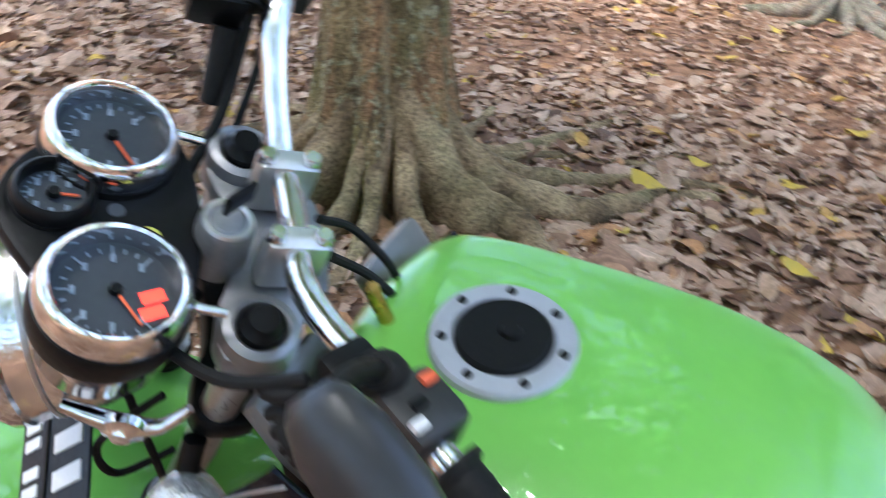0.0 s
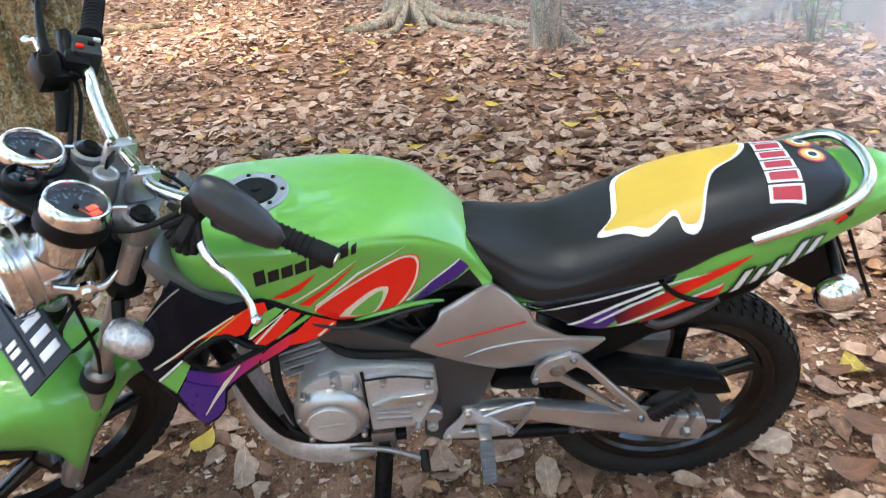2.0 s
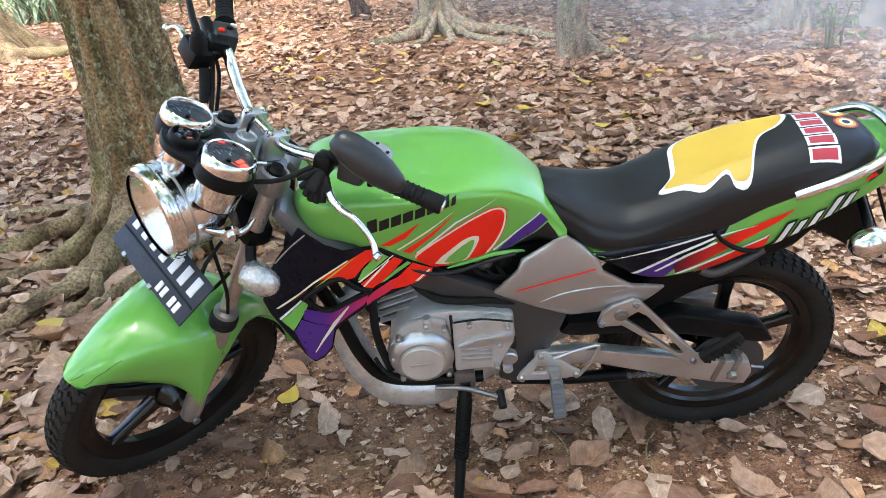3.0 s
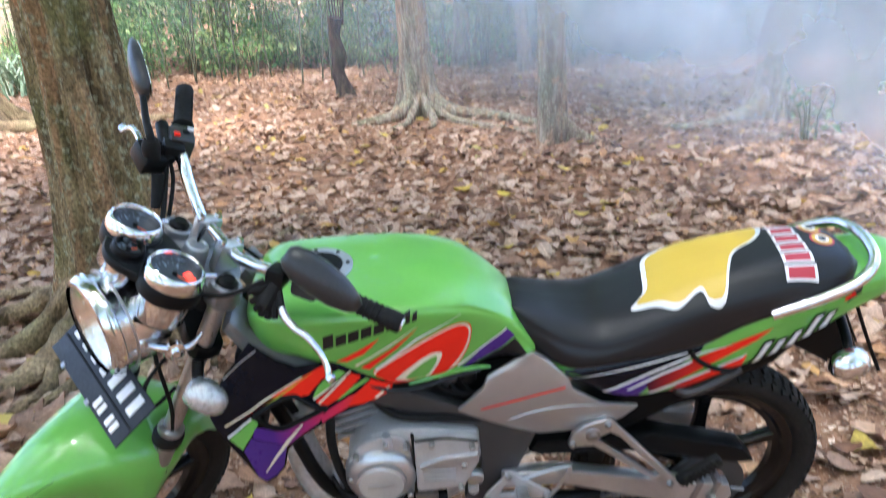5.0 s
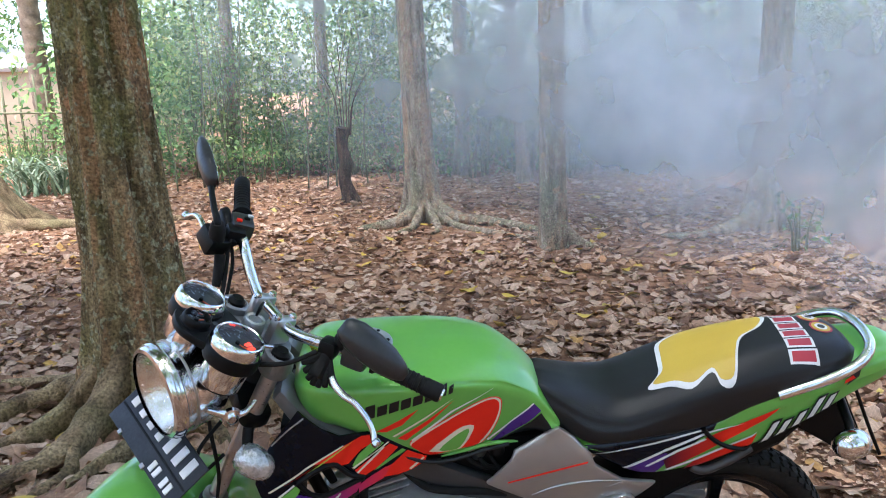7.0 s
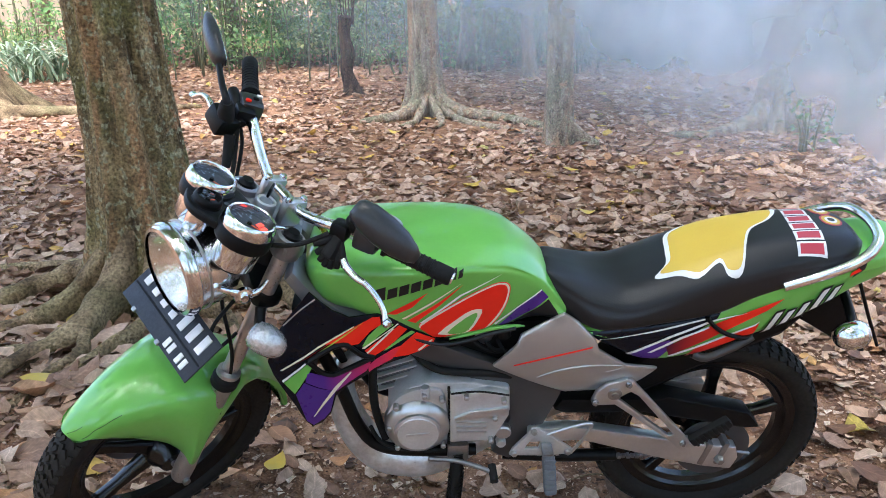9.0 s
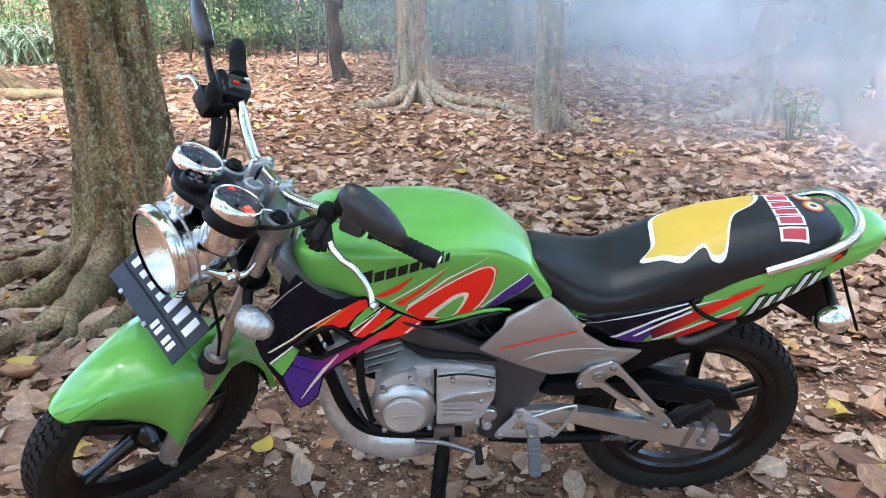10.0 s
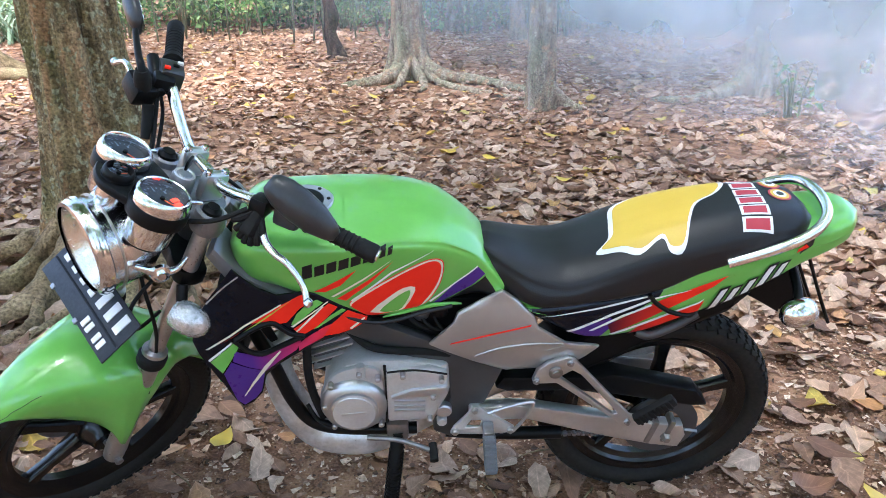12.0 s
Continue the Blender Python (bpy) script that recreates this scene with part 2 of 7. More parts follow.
RIM = material("black_rim", (0.003, 0.003, 0.0033), 0.2, 0.0, (0.008, 0.007, 0.006), 8, 90, sheen=0.4)
VINYL = material("seat_vinyl", (0.008, 0.0078, 0.0085), 0.40, 0, (0.011, 0.0107, 0.0115), 5, 420, 0.0010, rough_spread=0.08, sheen=0.32)
YELLOW = material("yellow_print", (0.60, 0.40, 0.045), 0.5, 0, (0.54, 0.35, 0.04), 9, 320, 0.0003)
PRINT_WHITE = material("white_print", (0.72, 0.70, 0.68), 0.45, 0, (0.62, 0.60, 0.58), 12, 320, 0.0003)
PRINT_RED = material("red_print", (0.42, 0.03, 0.045), 0.45, 0, (0.36, 0.025, 0.04), 12, 320, 0.0003)
PRINT_DARK = material("dark_print", (0.018, 0.015, 0.014), 0.45)
DIAL = material("dial_face", (0.020, 0.026, 0.034), 0.5, 0, (0.026, 0.034, 0.042), 20, 200)
DIAL_MARK = material("dim_dial_print", (0.20, 0.25, 0.30), 0.5, 0, (0.15, 0.19, 0.24), 20, 200)
NEEDLE = material("orange_needle", (0.75, 0.12, 0.04), 0.4)
GLOW = material("red_lamp", (0.7, 0.03, 0.02), 0.4, emit=(1.0, 0.045, 0.02, 0.55))
SHELL = material("worn_black_shell", (0.014, 0.014, 0.015), 0.36, 0, (0.026, 0.025, 0.025), 14, 130, 0.0012, sheen=0.45)
DOT = material("yellow_sticker", (0.62, 0.60, 0.10), 0.5)
LENS = glass("clear_glass")
LAMP = material("lamp_reflector", (0.82, 0.78, 0.70), 0.24, 0.8, (0.62, 0.57, 0.48), 26, 120, 0.003)
PLATE = material("plate_black", (0.008, 0.009, 0.012), 0.42, 0, (0.030, 0.033, 0.040), 22, 160, 0.0012, spread=0.5, sheen=0.25)
YOKE_PAINT = material("dull_alloy_yoke", (0.30, 0.30, 0.31), 0.42, 0.7, (0.20, 0.20, 0.21), 20, 150, 0.0006)
CAP = material("cap_alloy", (0.36, 0.375, 0.41), 0.5, 0.4, (0.30, 0.315, 0.34), 20, 150)
GOLD = material("gold_fitting", (0.60, 0.36, 0.08), 0.25, 1.0)
SOIL = material("soil", (0.36, 0.195, 0.112), 0.95, 0, (0.145, 0.072, 0.042), 10.0, 150, 0.03, spread=0.18, sheen=0.1)
BARK = bark_material("mossy_bark", [(0.070, 0.046, 0.022), (0.205, 0.140, 0.066), (0.35, 0.255, 0.130), (0.150, 0.150, 0.050)], bump=0.035, rust=(0.33, 0.175, 0.085), cover=(0.45, 0.60))
BARK_ROOT = bark_material("root_bark", [(0.080, 0.052, 0.028), (0.23, 0.155, 0.085), (0.38, 0.275, 0.155), (0.20, 0.17, 0.080)], (5.0, 5.0, 4.0), 1.6, bump=0.02, cover=(0.50, 0.66))
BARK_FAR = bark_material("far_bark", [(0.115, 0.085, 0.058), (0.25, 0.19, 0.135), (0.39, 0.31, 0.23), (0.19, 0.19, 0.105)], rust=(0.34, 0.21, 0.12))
BARK_DARK = bark_material("dark_bark", [(0.03, 0.022, 0.018), (0.07, 0.048, 0.036), (0.12, 0.075, 0.05), (0.045, 0.05, 0.03)])
BARK_PALM = material("palm_bark", (0.30, 0.225, 0.155), 0.92, 0, (0.13, 0.095, 0.065), 5, 26, 0.02, spread=0.25)
DRY = [(0.0, (0.10, 0.058, 0.041)), (0.12, (0.205, 0.120, 0.082)), (0.34, (0.31, 0.198, 0.138)), (0.58, (0.395, 0.278, 0.207)), (0.83, (0.48, 0.362, 0.282)), (0.965, (0.39, 0.21, 0.10)), (0.992, (0.50, 0.36, 0.07)), (1.0, (0.36, 0.33, 0.13))]
DRY = [(at, (r * 1.02, g * 0.945, b * 0.865)) for at, (r, g, b) in DRY]
LITTER = ramp_material("dry_leaves", DRY, 0.62, "island", 0.10, 55, 0.0015, 0.24, True)
LITTER_PIECE = ramp_material("dry_leaf", [(at, (r * 1.06, g * 0.96, b * 0.84)) for at, (r, g, b) in DRY], 0.62, "object", 0.10, 30, 0.0015, 0.20, True)
CRUMB = ramp_material("leaf_crumb", [(0.0, (0.06, 0.032, 0.021)), (0.30, (0.20, 0.108, 0.066)), (0.6, (0.38, 0.225, 0.140)), (0.88, (0.52, 0.35, 0.235)), (1.0, (0.62, 0.47, 0.34))], 0.75, "island", 0.0, 90, 0.0)
YELLOW_LEAF = material("yellow_leaf", (0.56, 0.36, 0.03), 0.5, 0, (0.42, 0.30, 0.05), 14, 90, 0.002)
# leaf greens with some smoke haze mixed into the colour
LEAFY = [(0.0, (0.075, 0.145, 0.055)), (0.35, (0.14, 0.255, 0.09)), (0.7, (0.23, 0.37, 0.125)), (0.93, (0.35, 0.47, 0.165)), (1.0, (0.45, 0.49, 0.175))]
FOLIAGE = ramp_material("green_leaves", LEAFY, 0.4, "island", 0.5, 4, 0.0, 0.3)
# greyed further, haze again put into the leaf colour
HAZED_FOLIAGE = ramp_material("hazed_green_leaves", [(at, (r * 1.05 + 0.01, g * 0.94, b * 1.05)) for at, (r, g, b) in LEAFY], 0.35, "island", 0.4, 4, 0.0, 0.3)
DARK_FOLIAGE = ramp_material("dark_green_leaves", [(at, (r * 0.62, g * 0.62, b * 0.62)) for at, (r, g, b) in LEAFY], 0.35, "island", 0.35, 4, 0.0, 0.3)
CROWN = ramp_material("crown_leaves", LEAFY, 0.4, "island", 0.35, 2, 0.0, 0.3)
BLADE = ramp_material("grey_green_blades", [(0.0, (0.08, 0.12, 0.06)), (0.6, (0.22, 0.28, 0.18)), (1.0, (0.42, 0.44, 0.32))], 0.5, "island", 0.2, 8, 0.0)
STEM = material("thin_stems", (0.19, 0.18, 0.10), 0.85, 0, (0.10, 0.105, 0.055), 6, 40, 0.003)
WALL = material("pale_wall", (0.46, 0.375, 0.26), 0.9, 0, (0.37, 0.30, 0.205), 1.2, 18, 0.003)
ROOF = material("pale_roof_sheet", (0.46, 0.455, 0.44), 0.6, 0, (0.36, 0.355, 0.34), 1.5, 20, 0.003)


# ---- building blocks ----
def spline(points, n):
    """Points along a smooth curve through the given ones, n to each stretch."""
    p = [Vector(q) for q in points]
    out = []
    for i in range(len(p) - 1):
        a, b, c, d = p[max(i - 1, 0)], p[i], p[i + 1], p[min(i + 2, len(p) - 1)]
        for k in range(n):
            t = k / n
            out.append(0.5 * ((2 * b) + (c - a) * t + (2 * a - 5 * b + 4 * c - d) * t * t + (3 * b - a - 3 * c + d) * t ** 3))
    return out + [p[-1]]


def part(name, bm, mat, parent=None, label="", m=None, sharp=38.0):
    """Links a bmesh as one mesh object under a thing or a part."""
    if m is not None:
        bmesh.ops.transform(bm, matrix=m, verts=bm.verts)
    bmesh.ops.recalc_face_normals(bm, faces=bm.faces)
    data = bpy.data.meshes.new(name)
    bm.to_mesh(data)
    bm.free()
    data.materials.append(mat)
    data.polygons.foreach_set("use_smooth", [True] * len(data.polygons))
    if sharp < 180:
        data.set_sharp_from_angle(angle=radians(sharp))
    ob = new(name, data)
    ob.parent = parent
    return tagged(ob, label)


def loft(rings, caps=True):
    """A closed skin over rings of equally many points."""
    bm = bmesh.new()
    vs = [[bm.verts.new(p) for p in ring] for ring in rings]
    n = len(vs[0])
    for a, b in zip(vs, vs[1:]):
        for i in range(n):
            bm.faces.new((a[i], a[(i + 1) % n], b[(i + 1) % n], b[i]))
    if caps:
        bm.faces.new(vs[0][::-1])
        bm.faces.new(vs[-1])
    return bm


def hull(stations, along=5, round_=4):
    """A body that is alike on both sides. Each station: x and half a ring of (y, z), from the top's middle to the bottom's middle."""
    rows = []
    for x, half in stations:
        side = spline([(x, y, z) for y, z in half], round_)
        rows.append([*side, *[Vector((p.x, -p.y, p.z)) for p in side[-2:0:-1]]])
    columns = [spline([row[i] for row in rows], along) for i in range(len(rows[0]))]
    return loft([[c[k] for c in columns] for k in range(len(columns[0]))])


def tube(points, radius, n=12, smooth=6):
    """A round bar along a path; radius: one number, or one to each point."""
    radii = list(radius) if isinstance(radius, (list, tuple)) else [radius] * len(points)
    path = spline([(*p, r)[:3] for p, r in zip(points, radii)], smooth) if smooth > 1 else [Vector(p) for p in points]
    widths = [p.x for p in spline([(r, 0, 0) for r in radii], smooth)] if smooth > 1 else radii
    rings, up = [], Vector((0.13, 0.31, 0.94))
    for i, p in enumerate(path):
        ahead = (path[min(i + 1, len(path) - 1)] - path[max(i - 1, 0)]).normalized()
        side = ahead.cross(up)
        if side.length < 0.05:
            side = ahead.cross(Vector((1, 0, 0)))
        side.normalize()
        up = side.cross(ahead).normalized()
        rings.append([p + widths[i] * (math.cos(a) * side + math.sin(a) * up) for a in (2 * math.pi * k / n for k in range(n))])
    return loft(rings)


def lathe(profile, n=40, closed=False):
    """A turned body round z from (radius, height) pairs."""
    bm = bmesh.new()
    rings = []
    for r, h in profile:
        rings.append([bm.verts.new((r * math.cos(2 * math.pi * k / n), r * math.sin(2 * math.pi * k / n), h)) for k in range(n)] if r > 1e-6 else [bm.verts.new((0, 0, h))])
    for a, b in list(zip(rings, rings[1:])) + ([(rings[-1], rings[0])] if closed else []):
        for k in range(n):
            j = (k + 1) % n
            quad = [a[k % len(a)], a[j % len(a)], b[j % len(b)], b[k % len(b)]]
            quad = [v for i, v in enumerate(quad) if v not in quad[:i]]
            if len(quad) > 2:
                bm.faces.new(quad)
    return bm


def box(sx, sy, sz, bevel=0.0, m=None):
    bm = bmesh.new()
    bmesh.ops.create_cube(bm, size=1, matrix=Matrix.Diagonal((sx, sy, sz, 1)))
    if bevel:
        bmesh.ops.bevel(bm, geom=bm.edges[:], offset=bevel, segments=2, affect="EDGES", profile=0.6)
    if m is not None:
        bmesh.ops.transform(bm, matrix=m, verts=bm.verts)
    return bm


def join(*parts_):
    out = bmesh.new()
    for bm in parts_:
        data = bpy.data.meshes.new("piece")
        bm.to_mesh(data)
        bm.free()
        out.from_mesh(data)
        bpy.data.meshes.remove(data)
    return out


def sheet(outline, holes=(), fine=0.02):
    """A flat, finely divided sheet in x and z."""
    bm = bmesh.new()
    edges = []
    for loop in (outline, *holes):
        vs = [bm.verts.new((x, 0, z)) for x, z in loop]
        edges += [bm.edges.new((vs[i], vs[(i + 1) % len(vs)])) for i in range(len(vs))]
    bmesh.ops.triangle_fill(bm, use_beauty=True, edges=edges, normal=(0, -1, 0))
    for _ in range(6):
        long_ = [e for e in bm.edges if e.calc_length() > fine]
        if not long_:
            break
        bmesh.ops.subdivide_edges(bm, edges=long_, cuts=1)
        bmesh.ops.triangulate(bm, faces=[f for f in bm.faces if len(f.verts) > 3])
    return bm


def slab(outline, y_of, thick, holes=(), fine=0.03, bevel=0.003):
    """A plate in x and z, bent by y_of(x, z), thick towards +y, with rounded edges."""
    bm = sheet(outline, holes, fine)
    front = set(bm.faces)
    grown = bmesh.ops.extrude_face_region(bm, geom=list(front))
    back = [v for v in grown["geom"] if isinstance(v, bmesh.types.BMVert)]
    for v in back:
        v.co.y += thick
    bmesh.ops.recalc_face_normals(bm, faces=bm.faces)
    if bevel:
        rim = [e for e in bm.edges if len(e.link_faces) == 2 and e.calc_face_angle(0) > 1.2]
        bmesh.ops.bevel(bm, geom=rim, offset=bevel, segments=2, affect="EDGES", profile=0.5)
    for v in bm.verts:
        v.co.y += y_of(v.co.x, v.co.z)
    return bm


def smooth_loop(points, n=5):
    """A closed smooth outline through the given corners."""
    p = [Vector((a, b, 0)) for a, b in points]
    out = []
    for i in range(len(p)):
        a, b, c, d = p[i - 1], p[i], p[(i + 1) % len(p)], p[(i + 2) % len(p)]
        for k in range(n):
            t = k / n
            q = 0.5 * ((2 * b) + (c - a) * t + (2 * a - 5 * b + 4 * c - d) * t * t + (3 * b - a - 3 * c + d) * t ** 3)
            out.append((q.x, q.y))
    return out


def mirrored(bm):
    """The same body on the other side, y turned round."""
    twin = bm.copy()
    for v in twin.verts:
        v.co.y = -v.co.y
    bmesh.ops.reverse_faces(twin, faces=twin.faces)
    return twin


def ground_height(x, y):
    mound = 0.075 * math.exp(-(((x + 1.25) / 0.75) ** 2 + ((y - 0.6) / 1.3) ** 2))
    rough = 0.018 * noise.noise((x * 0.9, y * 0.9, 3)) + 0.006 * noise.noise((x * 4, y * 4, 7))
    far = 0.06 * noise.noise((x * 0.12, y * 0.12, 11)) if abs(x) + abs(y) > 9 else 0
    return 0.012 + mound + rough * min(1, 0.35 + 0.15 * math.hypot(x, y)) + far


# ---- ground ----
def axis_steps(limits):
    """Grid lines: fine near, coarse far."""
    out = []
    for a, b, d in limits:
        out += list(np.arange(a, b - 1e-6, d))
    return out + [limits[-1][1]]


xs = axis_steps([(-600, -100, 100), (-100, -20, 10), (-20, -5, 1.0), (-5, 5, 0.08), (5, 20, 1.0), (20, 100, 10), (100, 600, 100)])
ys = axis_steps([(-600, -100, 100), (-100, -20, 10), (-20, -2, 1.0), (-2, 9, 0.08), (9, 24, 1.0), (24, 100, 10), (100, 600, 100)])
verts = [(x, y, ground_height(x, y)) for y in ys for x in xs]
nx = len(xs)
faces = [(j * nx + i, j * nx + i + 1, (j + 1) * nx + i + 1, (j + 1) * nx + i) for j in range(len(ys) - 1) for i in range(nx - 1)]
data = bpy.data.meshes.new("ground")
data.from_pydata(verts, [], faces)
data.materials.append(SOIL)
data.polygons.foreach_set("use_smooth", [True] * len(data.polygons))
ground = tagged(new("ground", data), "bare reddish-brown forest soil strewn with dry leaves", "ground", kind="structure")


# ---- trees ----
def trunk_mesh(x, y, radius, height, lean=(0, 0), flare=0.8, ribs=6, seed=1, n=60, rib_depth=0.45, swell=0.0, grooves=()):
    """A trunk that swells into ribs towards the ground."""
    rings = []
    levels = [-0.12, -0.02, 0.06, 0.14, 0.24, 0.36, 0.5, 0.7, 0.95, 1.3, 1.8, 2.4, 3.2, 4.2, 5.5, 7.0]
    rng = random.Random(seed)
    phase = [rng.uniform(0, 6.28) for _ in range(4)]
    for z in [v for v in levels if v < height] + [height]:
        grow = flare * math.exp(-max(z, 0) / 0.26)
        r0 = radius * (1 - 0.05 * z) * (1 + swell * math.exp(-max(z, 0) / 0.8))
        ring = []
        for k in range(n):
            a = 2 * math.pi * k / n
            rib = (0.5 + 0.5 * math.cos(ribs * a + phase[0] + 0.6 * math.sin(2 * a + phase[1]))) ** 1.5
            r = r0 * (1 + grow * (0.35 + 1.1 * rib) + rib_depth * 0.45 * (rib - 0.5) * math.exp(-max(z, 0) / 1.6))
            r *= 1 + 0.07 * noise.noise((math.cos(a) * 2, math.sin(a) * 2, z * 1.3 + seed)) + 0.04 * noise.noise((math.cos(a) * 6, math.sin(a) * 6, z * 4 + seed))
            for turn, wide, deep in grooves:
                off = (a - radians(turn) + math.pi) % (2 * math.pi) - math.pi
                r *= 1 - deep * math.exp(-(off / wide) ** 2)
            ring.append((x + lean[0] * z + r * math.cos(a), y + lean[1] * z + r * math.sin(a), ground_height(x, y) + z))
        rings.append(ring)
    fine = [spline([ring[k] for ring in rings], 10 if swell else 3) for k in range(n)]
    if swell:
        # furrows and flakes in the bark
        for k, column in enumerate(fine):
            a = 2 * math.pi * k / n
            for p in column:
                c = (math.cos(a), math.sin(a))
                flake = 0.009 * noise.noise((c[0] * 7, c[1] * 7, p.z * 2.2)) + 0.006 * noise.noise((c[0] * 19, c[1] * 19, p.z * 6.5)) + 0.003 * noise.noise((c[0] * 44, c[1] * 44, p.z * 21))
                p.x, p.y = p.x + flake * c[0], p.y + flake * c[1]
    return loft([[c[i] for c in fine] for i in range(len(fine[0]))])


def root_mesh(centre, points, r0, r1, seed=0, high=0.45, steep=0.12):
    """A root that leaves the trunk as a buttress, sinks to the ground, snakes along it and thins out; its flanks reach the soil."""
    dense = spline([(px, py, 0) for px, py in points], 9)
    rings = []
    for i, p in enumerate(dense):
        t = i / (len(dense) - 1)
        r = (r0 * (1 - t) ** 0.8 + r1 * t) * (1 + 0.20 * noise.noise((i * 0.27, seed, 6)))
        px, py = p.x + 0.014 * noise.noise((i * 0.28, seed, 1)), p.y + 0.014 * noise.noise((i * 0.28, seed, 9))
        away = math.hypot(px - centre[0], py - centre[1])
        soil = ground_height(px, py)
        rise = high * math.exp(-max(away - 0.13, 0) / steep)
        middle = soil + r * 0.35 + rise + 0.15 * r * noise.noise((i * 0.3, seed, 4))
        ahead = (dense[min(i + 1, len(dense) - 1)] - dense[max(i - 1, 0)]).normalized()
        side = Vector((-ahead.y, ahead.x, 0))
        ring = []
        for k in range(16):
            c, s_ = math.cos(2 * math.pi * k / 16), math.sin(2 * math.pi * k / 16)
            w = r * c * (1 + 0.5 * min(1.0, rise / 0.2) * max(0.0, -s_))
            z = middle + r * s_ if s_ >= 0 else middle + s_ * (middle - soil + 0.03)
            ring.append((px + side.x * w, py + side.y * w, z + 0.006 * noise.noise((px * 22 + c, py * 22, s_ * 3))))
        rings.append(ring)
    return loft(rings)


PLANTED = []


def tree(name, label, x, y, radius, height, roots=(), mat=None, lean=(0, 0), flare=0.8, ribs=6, seed=1, swell=0.0):
    thing = tagged(new(name), label, "tree", "forest trees")
    PLANTED.append((x, y, thing))
    part("trunk", trunk_mesh(x, y, radius, height, lean, flare, ribs, seed, n=140 if swell else 48, swell=swell, rib_depth=0.32 if swell else 0.25, grooves=((-56, 0.11, 0.17), (-102, 0.10, 0.07), (-84, 0.09, -0.05), (-20, 0.12, 0.08), (-132, 0.10, 0.08)) if swell else ()), mat or BARK, thing, sharp=180)
    for i, (pts, r0, r1) in enumerate(roots):
        part("root", root_mesh((x, y), [(x + (pts[0][0] - x) * 0.35, y + (pts[0][1] - y) * 0.35)] + list(pts), r0, r1, seed * 10 + i, 0.42 if swell else 0.22, 0.17 if swell else 0.14), mat or BARK_ROOT, thing, sharp=180)
    return thing


near_tree = tree(
    "tree", "mossy brown tree trunk with thick snaking roots beside the motorcycle", -1.31, 1.50, 0.172, 9.0,
    [
        ([(-1.52, 1.60), (-1.75, 1.72), (-1.93, 1.60), (-2.08, 1.47), (-2.35, 1.38)], 0.072, 0.03),
        ([(-1.48, 1.68), (-1.78, 1.90), (-1.97, 1.97), (-2.35, 2.02)], 0.055, 0.02),
        ([(-1.38, 1.32), (-1.44, 1.16), (-1.50, 0.98), (-1.60, 0.84), (-1.72, 0.70), (-1.80, 0.45)], 0.062, 0.024),
        ([(-1.48, 1.42), (-1.66, 1.24), (-1.84, 1.16), (-2.10, 1.12)], 0.044, 0.018),
        ([(-1.56, 0.92), (-1.70, 0.94), (-1.86, 0.88), (-2.05, 0.90)], 0.026, 0.012),
        ([(-1.48, 1.12), (-1.45, 0.98), (-1.42, 0.86), (-1.48, 0.72), (-1.52, 0.52), (-1.62, 0.36)], 0.034, 0.010),
        ([(-1.27, 1.30), (-1.24, 1.06), (-1.34, 0.86), (-1.42, 0.70), (-1.50, 0.60)], 0.032, 0.012),
        ([(-1.22, 1.30), (-1.14, 1.08), (-1.10, 0.86), (-1.16, 0.66)], 0.034, 0.010),
        ([(-1.13, 1.42), (-0.96, 1.40), (-0.80, 1.46), (-0.66, 1.36), (-0.52, 1.32)], 0.092, 0.02),
        ([(-1.12, 1.52), (-0.95, 1.60), (-0.80, 1.70), (-0.62, 1.80), (-0.47, 2.10), (-0.25, 2.25)], 0.085, 0.02),
        ([(-1.16, 1.66), (-0.98, 1.84), (-0.78, 2.00), (-0.48, 2.26), (-0.15, 2.38)], 0.05, 0.018),
        ([(-1.18, 1.70), (-1.08, 2.05), (-1.0, 2.35), (-0.85, 2.75), (-0.80, 3.1)], 0.042, 0.014),
        ([(-0.95, 2.20), (-0.72, 2.30), (-0.52, 2.52), (-0.40, 2.85)], 0.022, 0.010),
        ([(-1.35, 1.78), (-1.30, 2.15), (-1.35, 2.6)], 0.05, 0.02),
        ([(-1.17, 1.36), (-1.06, 1.22), (-0.96, 1.16), (-0.88, 1.02)], 0.045, 0.015),
    ],
    lean=(-0.045, 0.02), flare=0.40, ribs=7, seed=3, swell=0.38,
)
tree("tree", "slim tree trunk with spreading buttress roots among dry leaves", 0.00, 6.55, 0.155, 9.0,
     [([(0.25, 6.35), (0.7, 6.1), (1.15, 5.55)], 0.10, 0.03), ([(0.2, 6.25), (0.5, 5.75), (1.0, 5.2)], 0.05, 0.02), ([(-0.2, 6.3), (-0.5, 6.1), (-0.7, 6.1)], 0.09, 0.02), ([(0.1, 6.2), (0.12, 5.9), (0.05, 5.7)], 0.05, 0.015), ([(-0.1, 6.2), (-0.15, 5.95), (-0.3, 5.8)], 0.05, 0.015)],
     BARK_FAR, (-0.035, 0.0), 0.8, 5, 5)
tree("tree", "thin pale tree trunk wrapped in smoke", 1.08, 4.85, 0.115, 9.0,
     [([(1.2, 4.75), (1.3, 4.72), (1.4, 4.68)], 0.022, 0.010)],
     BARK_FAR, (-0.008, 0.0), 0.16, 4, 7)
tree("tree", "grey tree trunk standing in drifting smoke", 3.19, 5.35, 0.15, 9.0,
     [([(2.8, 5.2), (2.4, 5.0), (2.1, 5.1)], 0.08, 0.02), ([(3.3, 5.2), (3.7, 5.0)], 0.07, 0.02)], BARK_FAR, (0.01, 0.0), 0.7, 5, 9)
